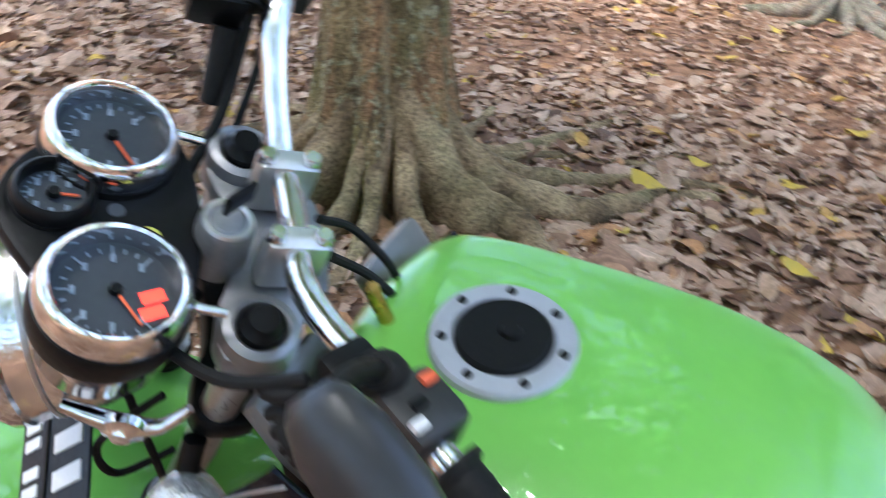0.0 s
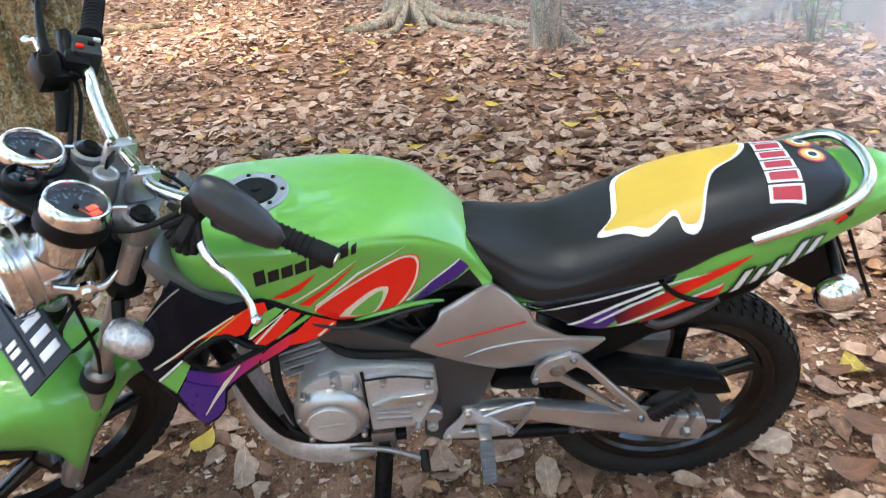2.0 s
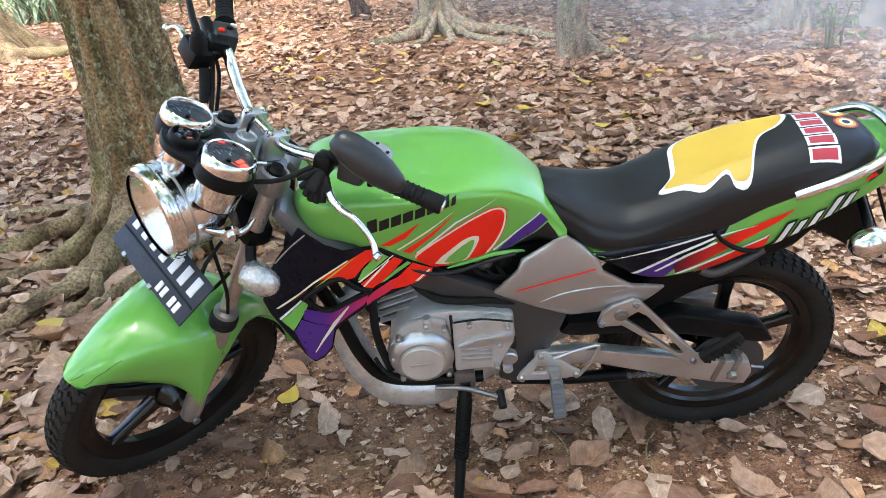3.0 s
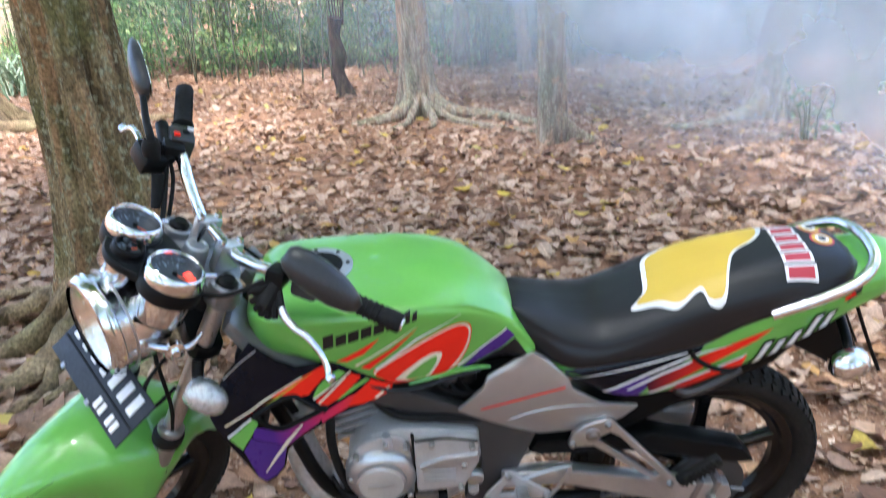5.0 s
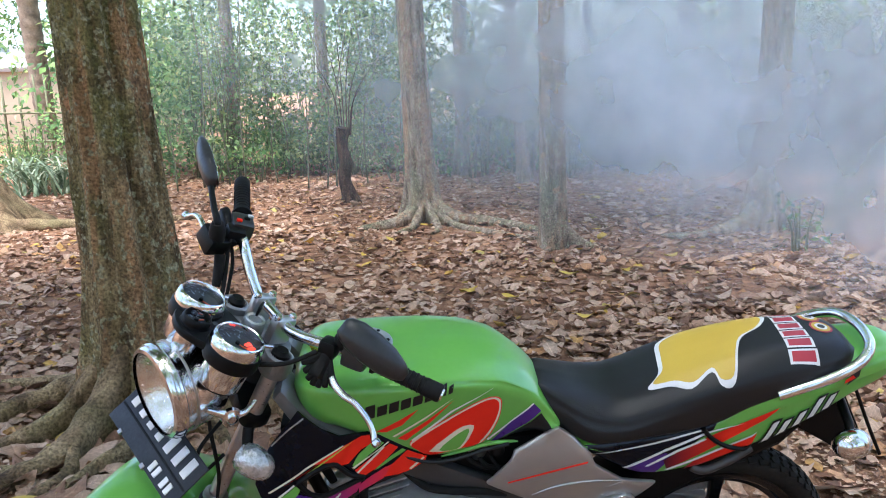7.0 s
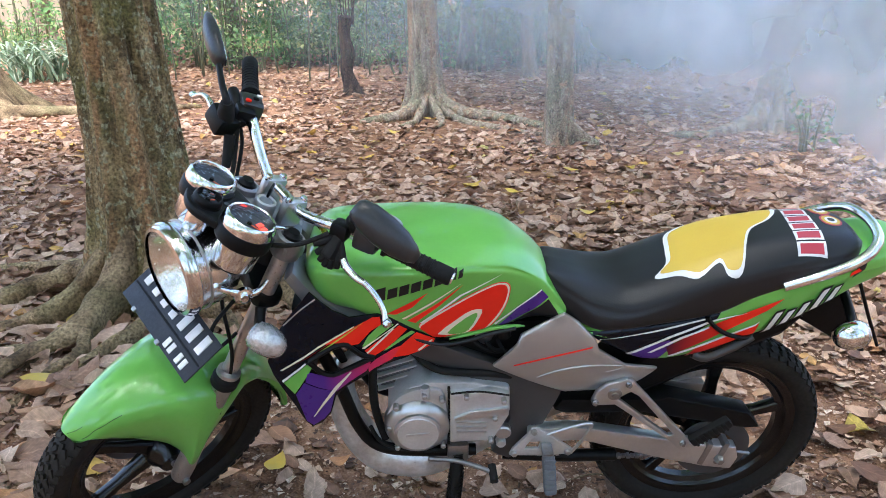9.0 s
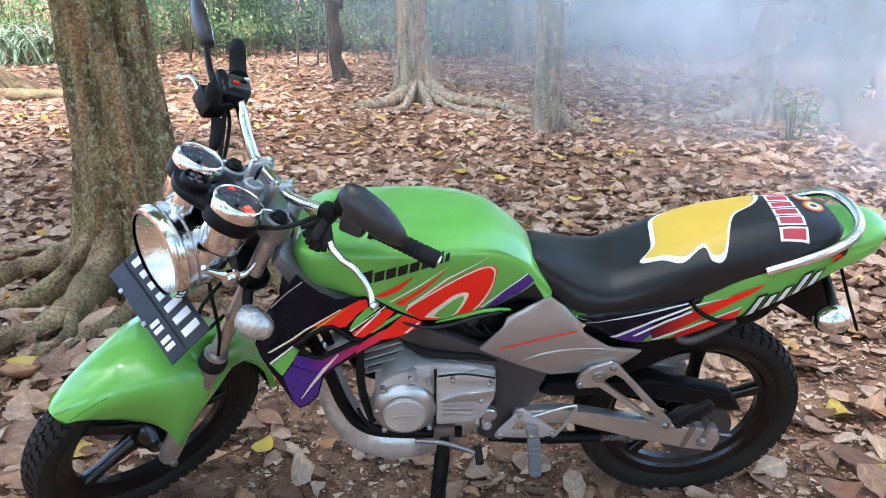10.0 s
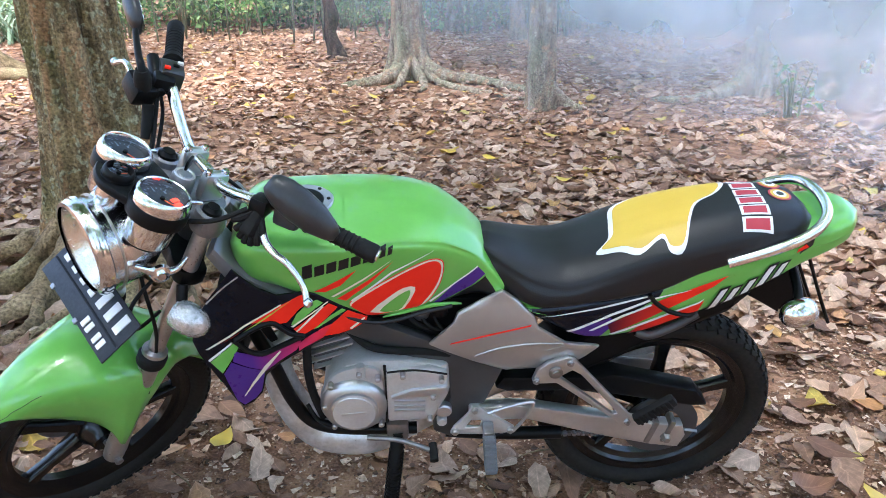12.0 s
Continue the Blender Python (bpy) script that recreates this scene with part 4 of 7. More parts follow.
for name, mat, layer, outline in (
    ("white_stripe", CREAM, 3, [(-0.474, 0.681), (-0.392, 0.734), (-0.315, 0.771), (-0.315, 0.766), (-0.39, 0.727), (-0.466, 0.678)]),
    ("red_stripe", RED, 2, [(-0.439, 0.694), (-0.381, 0.728), (-0.346, 0.749), (-0.368, 0.735), (-0.411, 0.711)]),
    ("red_stripe", RED, 2, [(-0.363, 0.746), (-0.311, 0.769), (-0.277, 0.784), (-0.261, 0.783), (-0.259, 0.764), (-0.28, 0.753), (-0.307, 0.725), (-0.327, 0.723), (-0.339, 0.734), (-0.381, 0.735)]),
    ("yellow_line", LIME, 3, [(-0.394, 0.716), (-0.347, 0.745), (-0.294, 0.776), (-0.336, 0.748), (-0.376, 0.724)]),
    ("green_stripe", GREEN, 2, [(-0.3, 0.718), (-0.287, 0.741), (-0.263, 0.762), (-0.245, 0.768), (-0.233, 0.759), (-0.265, 0.737), (-0.293, 0.712)]),
    ("cream_line", CREAM, 4, [(-0.303, 0.714), (-0.247, 0.747), (-0.226, 0.762), (-0.222, 0.759), (-0.248, 0.742), (-0.295, 0.71)]),
    ("red_stripe", RED, 3, [(-0.296, 0.706), (-0.248, 0.739), (-0.222, 0.756), (-0.205, 0.744), (-0.226, 0.724), (-0.251, 0.703), (-0.275, 0.69), (-0.286, 0.692)]),
    ("cream_line", CREAM, 4, [(-0.293, 0.701), (-0.266, 0.727), (-0.236, 0.752), (-0.232, 0.749), (-0.26, 0.722), (-0.289, 0.696)]),
    ("green_stripe", GREEN, 3, [(-0.257, 0.698), (-0.221, 0.726), (-0.197, 0.739), (-0.189, 0.734), (-0.221, 0.716), (-0.249, 0.7)]),
    ("red_stripe", RED, 2, [(-0.219, 0.705), (-0.186, 0.733), (-0.147, 0.709), (-0.15, 0.698), (-0.181, 0.683), (-0.207, 0.677), (-0.236, 0.677), (-0.25, 0.688)]),
    ("cream_line", CREAM, 4, [(-0.187, 0.688), (-0.155, 0.711), (-0.15, 0.707), (-0.178, 0.684)]),
    ("fading_stripe", FADE, 3, [(-0.291, 0.665), (-0.273, 0.68), (-0.234, 0.701), (-0.219, 0.705), (-0.239, 0.674), (-0.278, 0.656), (-0.29, 0.648)]),
    ("fading_stripe", FADE, 2, [(-0.416, 0.672), (-0.39, 0.659), (-0.364, 0.647), (-0.332, 0.662), (-0.298, 0.678), (-0.284, 0.674), (-0.295, 0.652), (-0.332, 0.629), (-0.361, 0.607), (-0.395, 0.624), (-0.423, 0.645)]),
    ("green_patch", GREEN, 2, [(-0.468, 0.646), (-0.416, 0.692), (-0.406, 0.682), (-0.428, 0.645), (-0.448, 0.614)]),
    ("white_line", WHITE, 3, [(-0.472, 0.654), (-0.42, 0.697), (-0.416, 0.692), (-0.468, 0.646)]),
    ("purple_tip", PURPLE, 2, [(-0.446, 0.611), (-0.426, 0.644), (-0.395, 0.622), (-0.364, 0.607), (-0.378, 0.55), (-0.393, 0.53), (-0.418, 0.514), (-0.431, 0.529)]),
    ("white_slash", CREAM, 4, [(-0.416, 0.542), (-0.394, 0.581), (-0.366, 0.623), (-0.329, 0.658), (-0.326, 0.653), (-0.356, 0.613), (-0.39, 0.571), (-0.413, 0.541)]),
):
    decal(name, thin(outline, 0.6) if mat in (CREAM, WHITE) else outline, [shroud_skin], mat, shroud, layer)
part("panel_edge", tube([(-0.455, shroud_y(-0.455, 0.790) - 0.001, 0.790), (-0.420, shroud_y(-0.420, 0.824) - 0.001, 0.824), (-0.387, shroud_y(-0.387, 0.847) - 0.001, 0.847)], 0.0016, 6), BRUSHED, shroud, "thin bright edge on the shroud")
vent_frame = tube([(x, shroud_y(x, z) - 0.002, z) for x, z in VENT + VENT[:1]], 0.006, 8, 3)
part("vent_frame", vent_frame, PLASTIC, shroud, "black rim of the shroud's vent")
part("vent_fin", slab([(-0.375, 0.712), (-0.355, 0.722), (-0.335, 0.66), (-0.35, 0.655)], lambda x, z: shroud_y(x, z) + 0.03, 0.004), PLASTIC, shroud)

# radiator and dark inner body that closes the space between the shrouds
part("radiator", box(0.035, 0.22, 0.20, 0.008, Matrix.Translation((-0.43, 0, 0.69))), PLASTIC, bike, "black radiator behind the fork")
part("airbox", box(0.30, 0.16, 0.12, 0.02, Matrix.Translation((-0.02, 0, 0.655))), PLASTIC, bike, "black airbox under the tank")
part("carburettor", lathe([(0, 0.03), (0.022, 0.03), (0.026, 0.02), (0.026, -0.02), (0.02, -0.03), (0, -0.03)], 20), STEEL, bike, "stained alloy carburettor", Matrix.Translation((-0.035, -0.060, 0.672)) @ Matrix.Rotation(radians(25), 4, "X"))
part("carburettor_cap", lathe([(0, 0.02), (0.016, 0.02), (0.018, 0.0), (0.0, -0.01)], 16), PLASTIC, bike, "", Matrix.Translation((0.005, -0.09, 0.685)))
for i in range(3):
    part("hose", tube([(-0.08 + 0.03 * i, -0.06, 0.69), (-0.05 + 0.03 * i, -0.09, 0.66 - 0.01 * i), (-0.01 + 0.03 * i, -0.085, 0.635), (0.03 + 0.02 * i, -0.06, 0.62)], 0.005, 8), RUBBER, bike)

# frame spar and pivot plate
SPAR = [(-0.36, 0.790), (-0.30, 0.755), (-0.161, 0.684), (-0.022, 0.620), (0.146, 0.535), (0.134, 0.500), (0.099, 0.407), (0.033, 0.315), (-0.014, 0.340), (0.028, 0.447), (0.019, 0.527), (-0.205, 0.645), (-0.36, 0.735)]
spar = both_sides("frame_spar", slab(SPAR, lambda x, z: -0.100 - 0.012 * max(0, min(1, (x + 0.2) / 0.3)), 0.035, bevel=0.008, fine=0.05), FRAME, bike, "dark grey perimeter frame spar")
PANEL = [(-0.022, 0.629), (0.010, 0.660), (0.032, 0.682), (0.040, 0.704), (0.135, 0.752), (0.168, 0.728), (0.204, 0.690), (0.214, 0.664), (0.277, 0.621), (0.352, 0.609), (0.322, 0.575), (0.296, 0.551), (0.233, 0.536), (0.151, 0.530), (0.070, 0.575)]
panel = both_sides("side_panel", slab(PANEL, lambda x, z: -0.111 - 0.020 * math.sin(max(0, min(1, (z - 0.53) / 0.2)) * math.pi) ** 0.8, 0.012, bevel=0.005), SILVER, bike, "silver side panel with a thin red bar")
panel_skin = skin(panel)
decal("lettering_bar", [(0.025, 0.629), (0.110, 0.650), (0.196, 0.670), (0.198, 0.674), (0.110, 0.654), (0.027, 0.633)], [panel_skin], RED, panel, 1, label="thin red bar")
part("panel_crease", tube([(0.08, -0.128, 0.592), (0.13, -0.129, 0.612), (0.20, -0.129, 0.622), (0.27, -0.128, 0.618), (0.24, -0.127, 0.604), (0.16, -0.126, 0.588)], [0.001, 0.004, 0.004, 0.004, 0.003, 0.001], 8), SILVER, panel)

# engine
case = [(-0.257, 0.455), (-0.255, 0.505), (-0.235, 0.545), (-0.200, 0.572), (-0.160, 0.582), (-0.090, 0.580), (0.022, 0.562), (0.026, 0.487), (0.005, 0.430), (-0.025, 0.405), (-0.150, 0.398), (-0.200, 0.392), (-0.240, 0.412)]
engine = part("engine", slab(case, lambda x, z: -0.124, 0.25, bevel=0.010, fine=0.08), ALLOY, bike, "cast alloy engine case")
CASE_STEP = smooth_loop([(-0.262, 0.470), (-0.250, 0.520), (-0.222, 0.556), (-0.176, 0.572), (-0.136, 0.566), (-0.122, 0.530), (-0.118, 0.470), (-0.122, 0.412), (-0.160, 0.386), (-0.210, 0.386), (-0.248, 0.412)], 3)
part("clutch_housing", slab(CASE_STEP, lambda x, z: -0.133, 0.02, bevel=0.007, fine=0.05), ALLOY, engine, "stepped clutch housing")
part("seam", tube([(-0.117, -0.1345, 0.578), (-0.115, -0.1345, 0.520), (-0.116, -0.1345, 0.460), (-0.117, -0.1345, 0.405)], 0.0035, 8), RUBBER, engine, "dark gasket seam")
part("seam", tube([(-0.112, -0.144, 0.566), (-0.05, -0.144, 0.570), (0.018, -0.144, 0.556)], 0.0025, 8), RUBBER, engine)
part("clutch_cover", lathe([(0.0, 0.030), (0.050, 0.030), (0.053, 0.028), (0.054, 0.022), (0.068, 0.016), (0.076, 0.002), (0.078, -0.02)], 48), BRUSHED, engine, "round polished crankcase cover", aim((-0.188, -0.131, 0.463), (0, -1, 0)))
part("cover_face", lathe([(0.0, 0.0318), (0.047, 0.0318), (0.049, 0.030)], 40), ALLOY, engine, "", aim((-0.188, -0.131, 0.463), (0, -1, 0)))
part("lettering_bar", box(0.056, 0.002, 0.007, 0.0, Matrix.Translation((-0.188, -0.1635, 0.463)) @ Matrix.Rotation(radians(-4), 4, "Y")), BRUSHED, engine, "plain raised bar")
part("sprocket_cover", slab([(-0.115, 0.560), (-0.02, 0.566), (0.020, 0.552), (0.020, 0.490), (-0.010, 0.425), (-0.03, 0.415), (-0.115, 0.412)], lambda x, z: -0.142, 0.03, bevel=0.006), ALLOY, engine)
for i in range(3):
    part("slot", box(0.070, 0.004, 0.006, 0.0015, Matrix.Translation((-0.065, -0.1435, 0.475 - 0.014 * i)) @ Matrix.Rotation(radians(3), 4, "Y")), BRUSHED, engine)
part("cover_shelf", slab([(-0.105, 0.495), (-0.06, 0.515), (0.018, 0.522), (0.018, 0.500), (-0.105, 0.488)], lambda x, z: -0.150, 0.012, bevel=0.003), BRUSHED, engine)
for x, z in ((-0.172, 0.562), (-0.132, 0.548), (-0.078, 0.560), (-0.012, 0.494), (-0.252, 0.47), (-0.236, 0.53), (-0.13, 0.41), (-0.236, 0.408), (0.006, 0.545), (-0.020, 0.425)):
    part("bolt", lathe([(0, 0.012), (0.004, 0.012), (0.0065, 0.010), (0.0065, -0.006)], 12), DULL_CHROME, engine, "", aim((x, -0.140 if x < -0.1 else -0.146, z), (0, -1, 0)))
part("cover_boss", tube([(-0.170, -0.132, 0.578), (-0.168, -0.134, 0.545)], 0.010, 12, 2), ALLOY, engine)
part("pivot_bolt", lathe([(0, 0.008), (0.016, 0.008), (0.019, 0.005), (0.019, -0.01)], 24), BRUSHED, bike, "", aim((0.012, -0.118, 0.420), (0, -1, 0)))
part("pivot_bolt", lathe([(0, 0.008), (0.010, 0.008), (0.012, 0.005), (0.012, -0.01)], 20), ALLOY, bike, "", aim((0.008, -0.118, 0.385), (0, -1, 0)))
# the barrel's dark colour stands in for shade between the fins
barrel = part("cylinder", box(0.095, 0.13, 0.13, 0.012, Matrix.Translation((-0.245, 0, 0.59)) @ Matrix.Rotation(radians(-18), 4, "Y")), FRAME, bike, "engine cylinder darkened for shade between its alloy fins")
for i in range(7):
    part("fin", box(0.118 - 0.004 * abs(i - 3), 0.155, 0.004, 0.0015, Matrix.Translation((-0.245, 0, 0.59)) @ Matrix.Rotation(radians(-18), 4, "Y") @ Matrix.Translation((0, 0, -0.055 + 0.020 * i))), ALLOY, barrel)

# black hoses added to darken the gaps round the engine
for points, r_ in (
    ([(-0.20, -0.075, 0.640), (-0.15, -0.105, 0.610), (-0.09, -0.112, 0.600), (-0.03, -0.108, 0.592), (0.03, -0.100, 0.575)], 0.009),
    ([(-0.285, -0.085, 0.610), (-0.288, -0.100, 0.540), (-0.282, -0.102, 0.470), (-0.265, -0.100, 0.395)], 0.010),
    ([(-0.30, -0.095, 0.430), (-0.27, -0.118, 0.395), (-0.20, -0.126, 0.378), (-0.10, -0.126, 0.372)], 0.005),
):
    part("gap_hose", tube(points, r_, 10), RUBBER, bike, "black hose added to darken the engine's gaps")
part("head_cover", box(0.090, 0.120, 0.030, 0.010, Matrix.Translation((-0.268, 0, 0.665)) @ Matrix.Rotation(radians(-18), 4, "Y")), STEEL, bike, "stained cylinder head")
# added black block, stands in for the shaded gap behind the cylinder
part("gap_block", box(0.120, 0.16, 0.060, 0.012, Matrix.Translation((-0.110, 0, 0.618)) @ Matrix.Rotation(radians(10), 4, "Y")), PLASTIC, bike, "black block added to darken the gap behind the cylinder")

# exhaust, front tube, levers
part("exhaust", tube([(-0.285, -0.02, 0.585), (-0.345, -0.03, 0.565), (-0.368, -0.035, 0.505), (-0.352, -0.042, 0.408), (-0.305, -0.048, 0.320), (-0.240, -0.050, 0.285), (-0.150, -0.040, 0.278), (-0.03, 0.03, 0.275), (0.15, 0.10, 0.30), (0.35, 0.135, 0.35), (0.62, 0.14, 0.40)], [0.026, 0.029, 0.033, 0.040, 0.047, 0.051, 0.052, 0.048, 0.040, 0.042, 0.036], 18), EXHAUST, bike, "stained steel exhaust chamber")
part("exhaust_joint", tube([(-0.348, -0.033, 0.570), (-0.352, -0.034, 0.550)], 0.036, 16, 2), STEEL, bike)
part("down_tube", tube([(-0.40, -0.085, 0.66), (-0.362, -0.098, 0.561), (-0.330, -0.10, 0.447), (-0.286, -0.10, 0.374), (-0.20, -0.10, 0.350), (-0.05, -0.10, 0.346)], 0.0145, 12), PLASTIC, bike, "black frame down tube")
part("down_tube", tube([(-0.40, 0.085, 0.66), (-0.362, 0.098, 0.561), (-0.330, 0.10, 0.447), (-0.286, 0.10, 0.374), (-0.20, 0.10, 0.350), (-0.05, 0.10, 0.346)], 0.0145, 12), PLASTIC, bike)
part("shift_lever", tube([(-0.165, -0.150, 0.372), (-0.10, -0.150, 0.362), (-0.05, -0.155, 0.345), (-0.015, -0.16, 0.330)], 0.006, 10), STEEL, bike, "worn steel gear lever")
part("lever_rubber", tube([(-0.015, -0.145, 0.338), (-0.012, -0.185, 0.325)], 0.010, 12, 2), RUBBER, bike)
part("under_tube", tube([(0.02, -0.07, 0.30), (0.15, -0.08, 0.295), (0.30, -0.08, 0.290)], 0.016, 12), PLASTIC, bike)

# side stand
LEAN = pose(0, 0.013, 0, 12.5, 0, 0)
foot = LEAN.inverted() @ Vector((-0.135, -0.285, 0.030))
stand = part("side_stand", tube([(-0.095, -0.125, 0.372), (-0.098, -0.140, 0.330), tuple(foot)], [0.019, 0.016, 0.012], 12, 3), PLASTIC, bike, "black steel side stand")
part("stand_foot", lathe([(0, 0.004), (0.028, 0.004), (0.030, 0.0), (0.028, -0.005), (0, -0.005)], 20), STEEL, stand, "", Matrix.Translation(foot) @ Matrix.Rotation(radians(-12.5), 4, "X"))
part("stand_bracket", box(0.05, 0.02, 0.05, 0.006, Matrix.Translation((-0.095, -0.128, 0.372))), STEEL, stand)
spring = []
top, low = Vector((-0.098, -0.142, 0.325)), Vector((-0.098, -0.140, 0.330)).lerp(foot, 0.55)
for i in range(221):
    t = i / 220
    p = top.lerp(low, t)
    spring.append((p.x + 0.0165 * math.cos(t * 110), p.y + 0.0165 * math.sin(t * 110), p.z))
part("spring", tube(spring, 0.0024, 5, 1), PLASTIC, stand, "black coil spring round the stand")

# foot pegs and hangers
FOOT_PLATE = [(0.026, 0.358), (0.034, 0.378), (0.066, 0.420), (0.076, 0.444), (0.090, 0.444), (0.112, 0.424), (0.176, 0.372), (0.172, 0.356), (0.110, 0.352)]
FOOT_HOLE = [(0.062, 0.378), (0.082, 0.414), (0.100, 0.398), (0.096, 0.376)]
footrest = both_sides("footrest_plate", slab(FOOT_PLATE, lambda x, z: -0.136, 0.010, (FOOT_HOLE,), 0.03, 0.003), ALLOY, bike, "alloy footrest plate")
part("heel_guard", tube([(0.112, -0.138, 0.424), (0.160, -0.140, 0.446), (0.205, -0.140, 0.458), (0.214, -0.140, 0.448), (0.196, -0.140, 0.404), (0.172, -0.139, 0.364)], 0.0042, 8), BRUSHED, footrest, "bent rod heel guard")
for x, z in ((0.038, 0.366), (0.082, 0.434), (0.166, 0.366)):
    part("bolt", lathe([(0, 0.006), (0.006, 0.006), (0.008, 0.003), (0.008, -0.004)], 12), DULL_CHROME, footrest, "", aim((x, -0.138, z), (0, -1, 0)))
peg = part("footpeg", box(0.030, 0.022, 0.098, 0.008, Matrix.Translation((0.115, -0.190, 0.348)) @ Matrix.Rotation(radians(-24), 4, "X") @ Matrix.Rotation(radians(-3), 4, "Y")), GREY_RUBBER, bike, "worn grey rubber footpeg")
for i in range(7):
    part("tread", box(0.026, 0.004, 0.006, 0.001, Matrix.Translation((0.115, -0.190, 0.348)) @ Matrix.Rotation(radians(-24), 4, "X") @ Matrix.Translation((0, -0.012, -0.036 + 0.012 * i))), GREY_RUBBER, peg)
part("peg_clevis", box(0.026, 0.04, 0.018, 0.005, Matrix.Translation((0.112, -0.158, 0.392))), STEEL, bike)
HANGER = [(0.207, 0.518), (0.216, 0.548), (0.240, 0.570), (0.284, 0.586), (0.298, 0.580), (0.430, 0.425), (0.448, 0.402), (0.440, 0.378), (0.425, 0.378), (0.400, 0.402), (0.262, 0.510), (0.225, 0.510)]
HANGER_HOLE = [(0.268, 0.528), (0.295, 0.548), (0.315, 0.536), (0.408, 0.422), (0.398, 0.418)]
hanger = both_sides("peg_hanger", slab(HANGER, lambda x, z: -0.138 - 0.10 * max(0, x - 0.28), 0.014, (HANGER_HOLE,), 0.03, 0.004), BRUSHED, bike, "triangular alloy passenger peg hanger")
for x, z, r in ((0.258, 0.545, 0.016), (0.288, 0.572, 0.008), (0.216, 0.522, 0.008), (0.432, 0.398, 0.008)):
    part("bolt", lathe([(0, 0.006), (r * 0.5, 0.006), (r * 0.55, 0.002), (r * 0.8, 0.002), (r, 0.0), (r, -0.004)], 20), STEEL, hanger, "", aim((x, -0.142 - 0.10 * max(0, x - 0.28), z), (0, -1, 0)))
ppeg = part("passenger_peg", box(0.105, 0.022, 0.028, 0.008, Matrix.Translation((0.488, -0.160, 0.440)) @ Matrix.Rotation(radians(-38), 4, "Y")), RUBBER, bike, "black rubber passenger peg folded up")
for i in range(8):
    part("tread", box(0.006, 0.004, 0.024, 0.001, Matrix.Translation((0.488, -0.160, 0.440)) @ Matrix.Rotation(radians(-38), 4, "Y") @ Matrix.Translation((-0.040 + 0.011 * i, -0.012, 0))), RUBBER, ppeg)

# swing arm, chain, guards
swing = both_sides("swing_arm", slab([(0.07, 0.430), (0.16, 0.436), (0.216, 0.430), (0.40, 0.386), (0.498, 0.362), (0.579, 0.350), (0.590, 0.315), (0.577, 0.277), (0.510, 0.289), (0.40, 0.322), (0.20, 0.392), (0.07, 0.392)], lambda x, z: -0.130, 0.030, bevel=0.005), BRUSHED, bike, "brushed alloy swing arm")
for x in (0.505, 0.545):
    part("adjuster_band", box(0.014, 0.036, 0.070, 0.003, Matrix.Translation((x, -0.116, 0.334)) @ Matrix.Rotation(radians(14), 4, "Y")), STEEL, swing)
part("axle_nut", lathe([(0, 0.014), (0.008, 0.014), (0.011, 0.010), (0.013, 0.0), (0.013, -0.01)], 6), STEEL, swing, "", aim((0.541, -0.132, 0.318), (0, -1, 0)))
part("adjuster_bolt", tube([(0.59, -0.115, 0.322), (0.622, -0.115, 0.315)], 0.004, 8, 2), STEEL, swing)
guard = [(0.13, 0.465), (0.15, 0.495), (0.38, 0.486), (0.40, 0.494), (0.606, 0.432), (0.642, 0.384), (0.60, 0.384), (0.35, 0.446), (0.16, 0.452)]
part("chain_guard", slab(guard, lambda x, z: -0.100, 0.05, bevel=0.006), PLASTIC, bike, "black plastic chain guard")
links_ = []
for i in range(46):
    x = 0.03 + i * 0.0112
    z = 0.325 - 0.00004 * i * (45 - i) - 0.0006 * i
    links_.append(box(0.0098, 0.014 if i % 2 else 0.010, 0.009, 0.002, Matrix.Translation((x, -0.085, z))))
part("chain", join(*links_), STEEL, bike, "oily drive chain")["kind"] = "stuff"
part("hugger", slab([(0.24, 0.50), (0.34, 0.605), (0.45, 0.632), (0.58, 0.680), (0.66, 0.715), (0.70, 0.71), (0.646, 0.645), (0.58, 0.612), (0.47, 0.555), (0.38, 0.500), (0.30, 0.46)], lambda x, z: -0.075, 0.15, bevel=0.015), PLASTIC, bike, "black inner rear mudguard")
part("seat_strap", tube([(0.440, -0.128, 0.745), (0.455, -0.130, 0.725), (0.490, -0.128, 0.698), (0.535, -0.122, 0.682), (0.56, -0.10, 0.68)], 0.005, 8), PLASTIC, bike)
part("side_tube", tube([(0.43, -0.110, 0.632), (0.46, -0.116, 0.625), (0.52, -0.112, 0.650), (0.56, -0.105, 0.672)], 0.010, 10), FRAME, bike)

# grab rail
rail_side = [(0.594, -0.116, 0.812), (0.68, -0.117, 0.842), (0.735, -0.112, 0.863), (0.775, -0.098, 0.882), (0.802, -0.064, 0.898), (0.811, 0.0, 0.904)]
rail = rail_side + [(x, -y, z) for x, y, z in rail_side[-2::-1]]
part("grab_rail", tube(rail, 0.0115, 14), CHROME, bike, "chrome grab rail round the seat's rear")

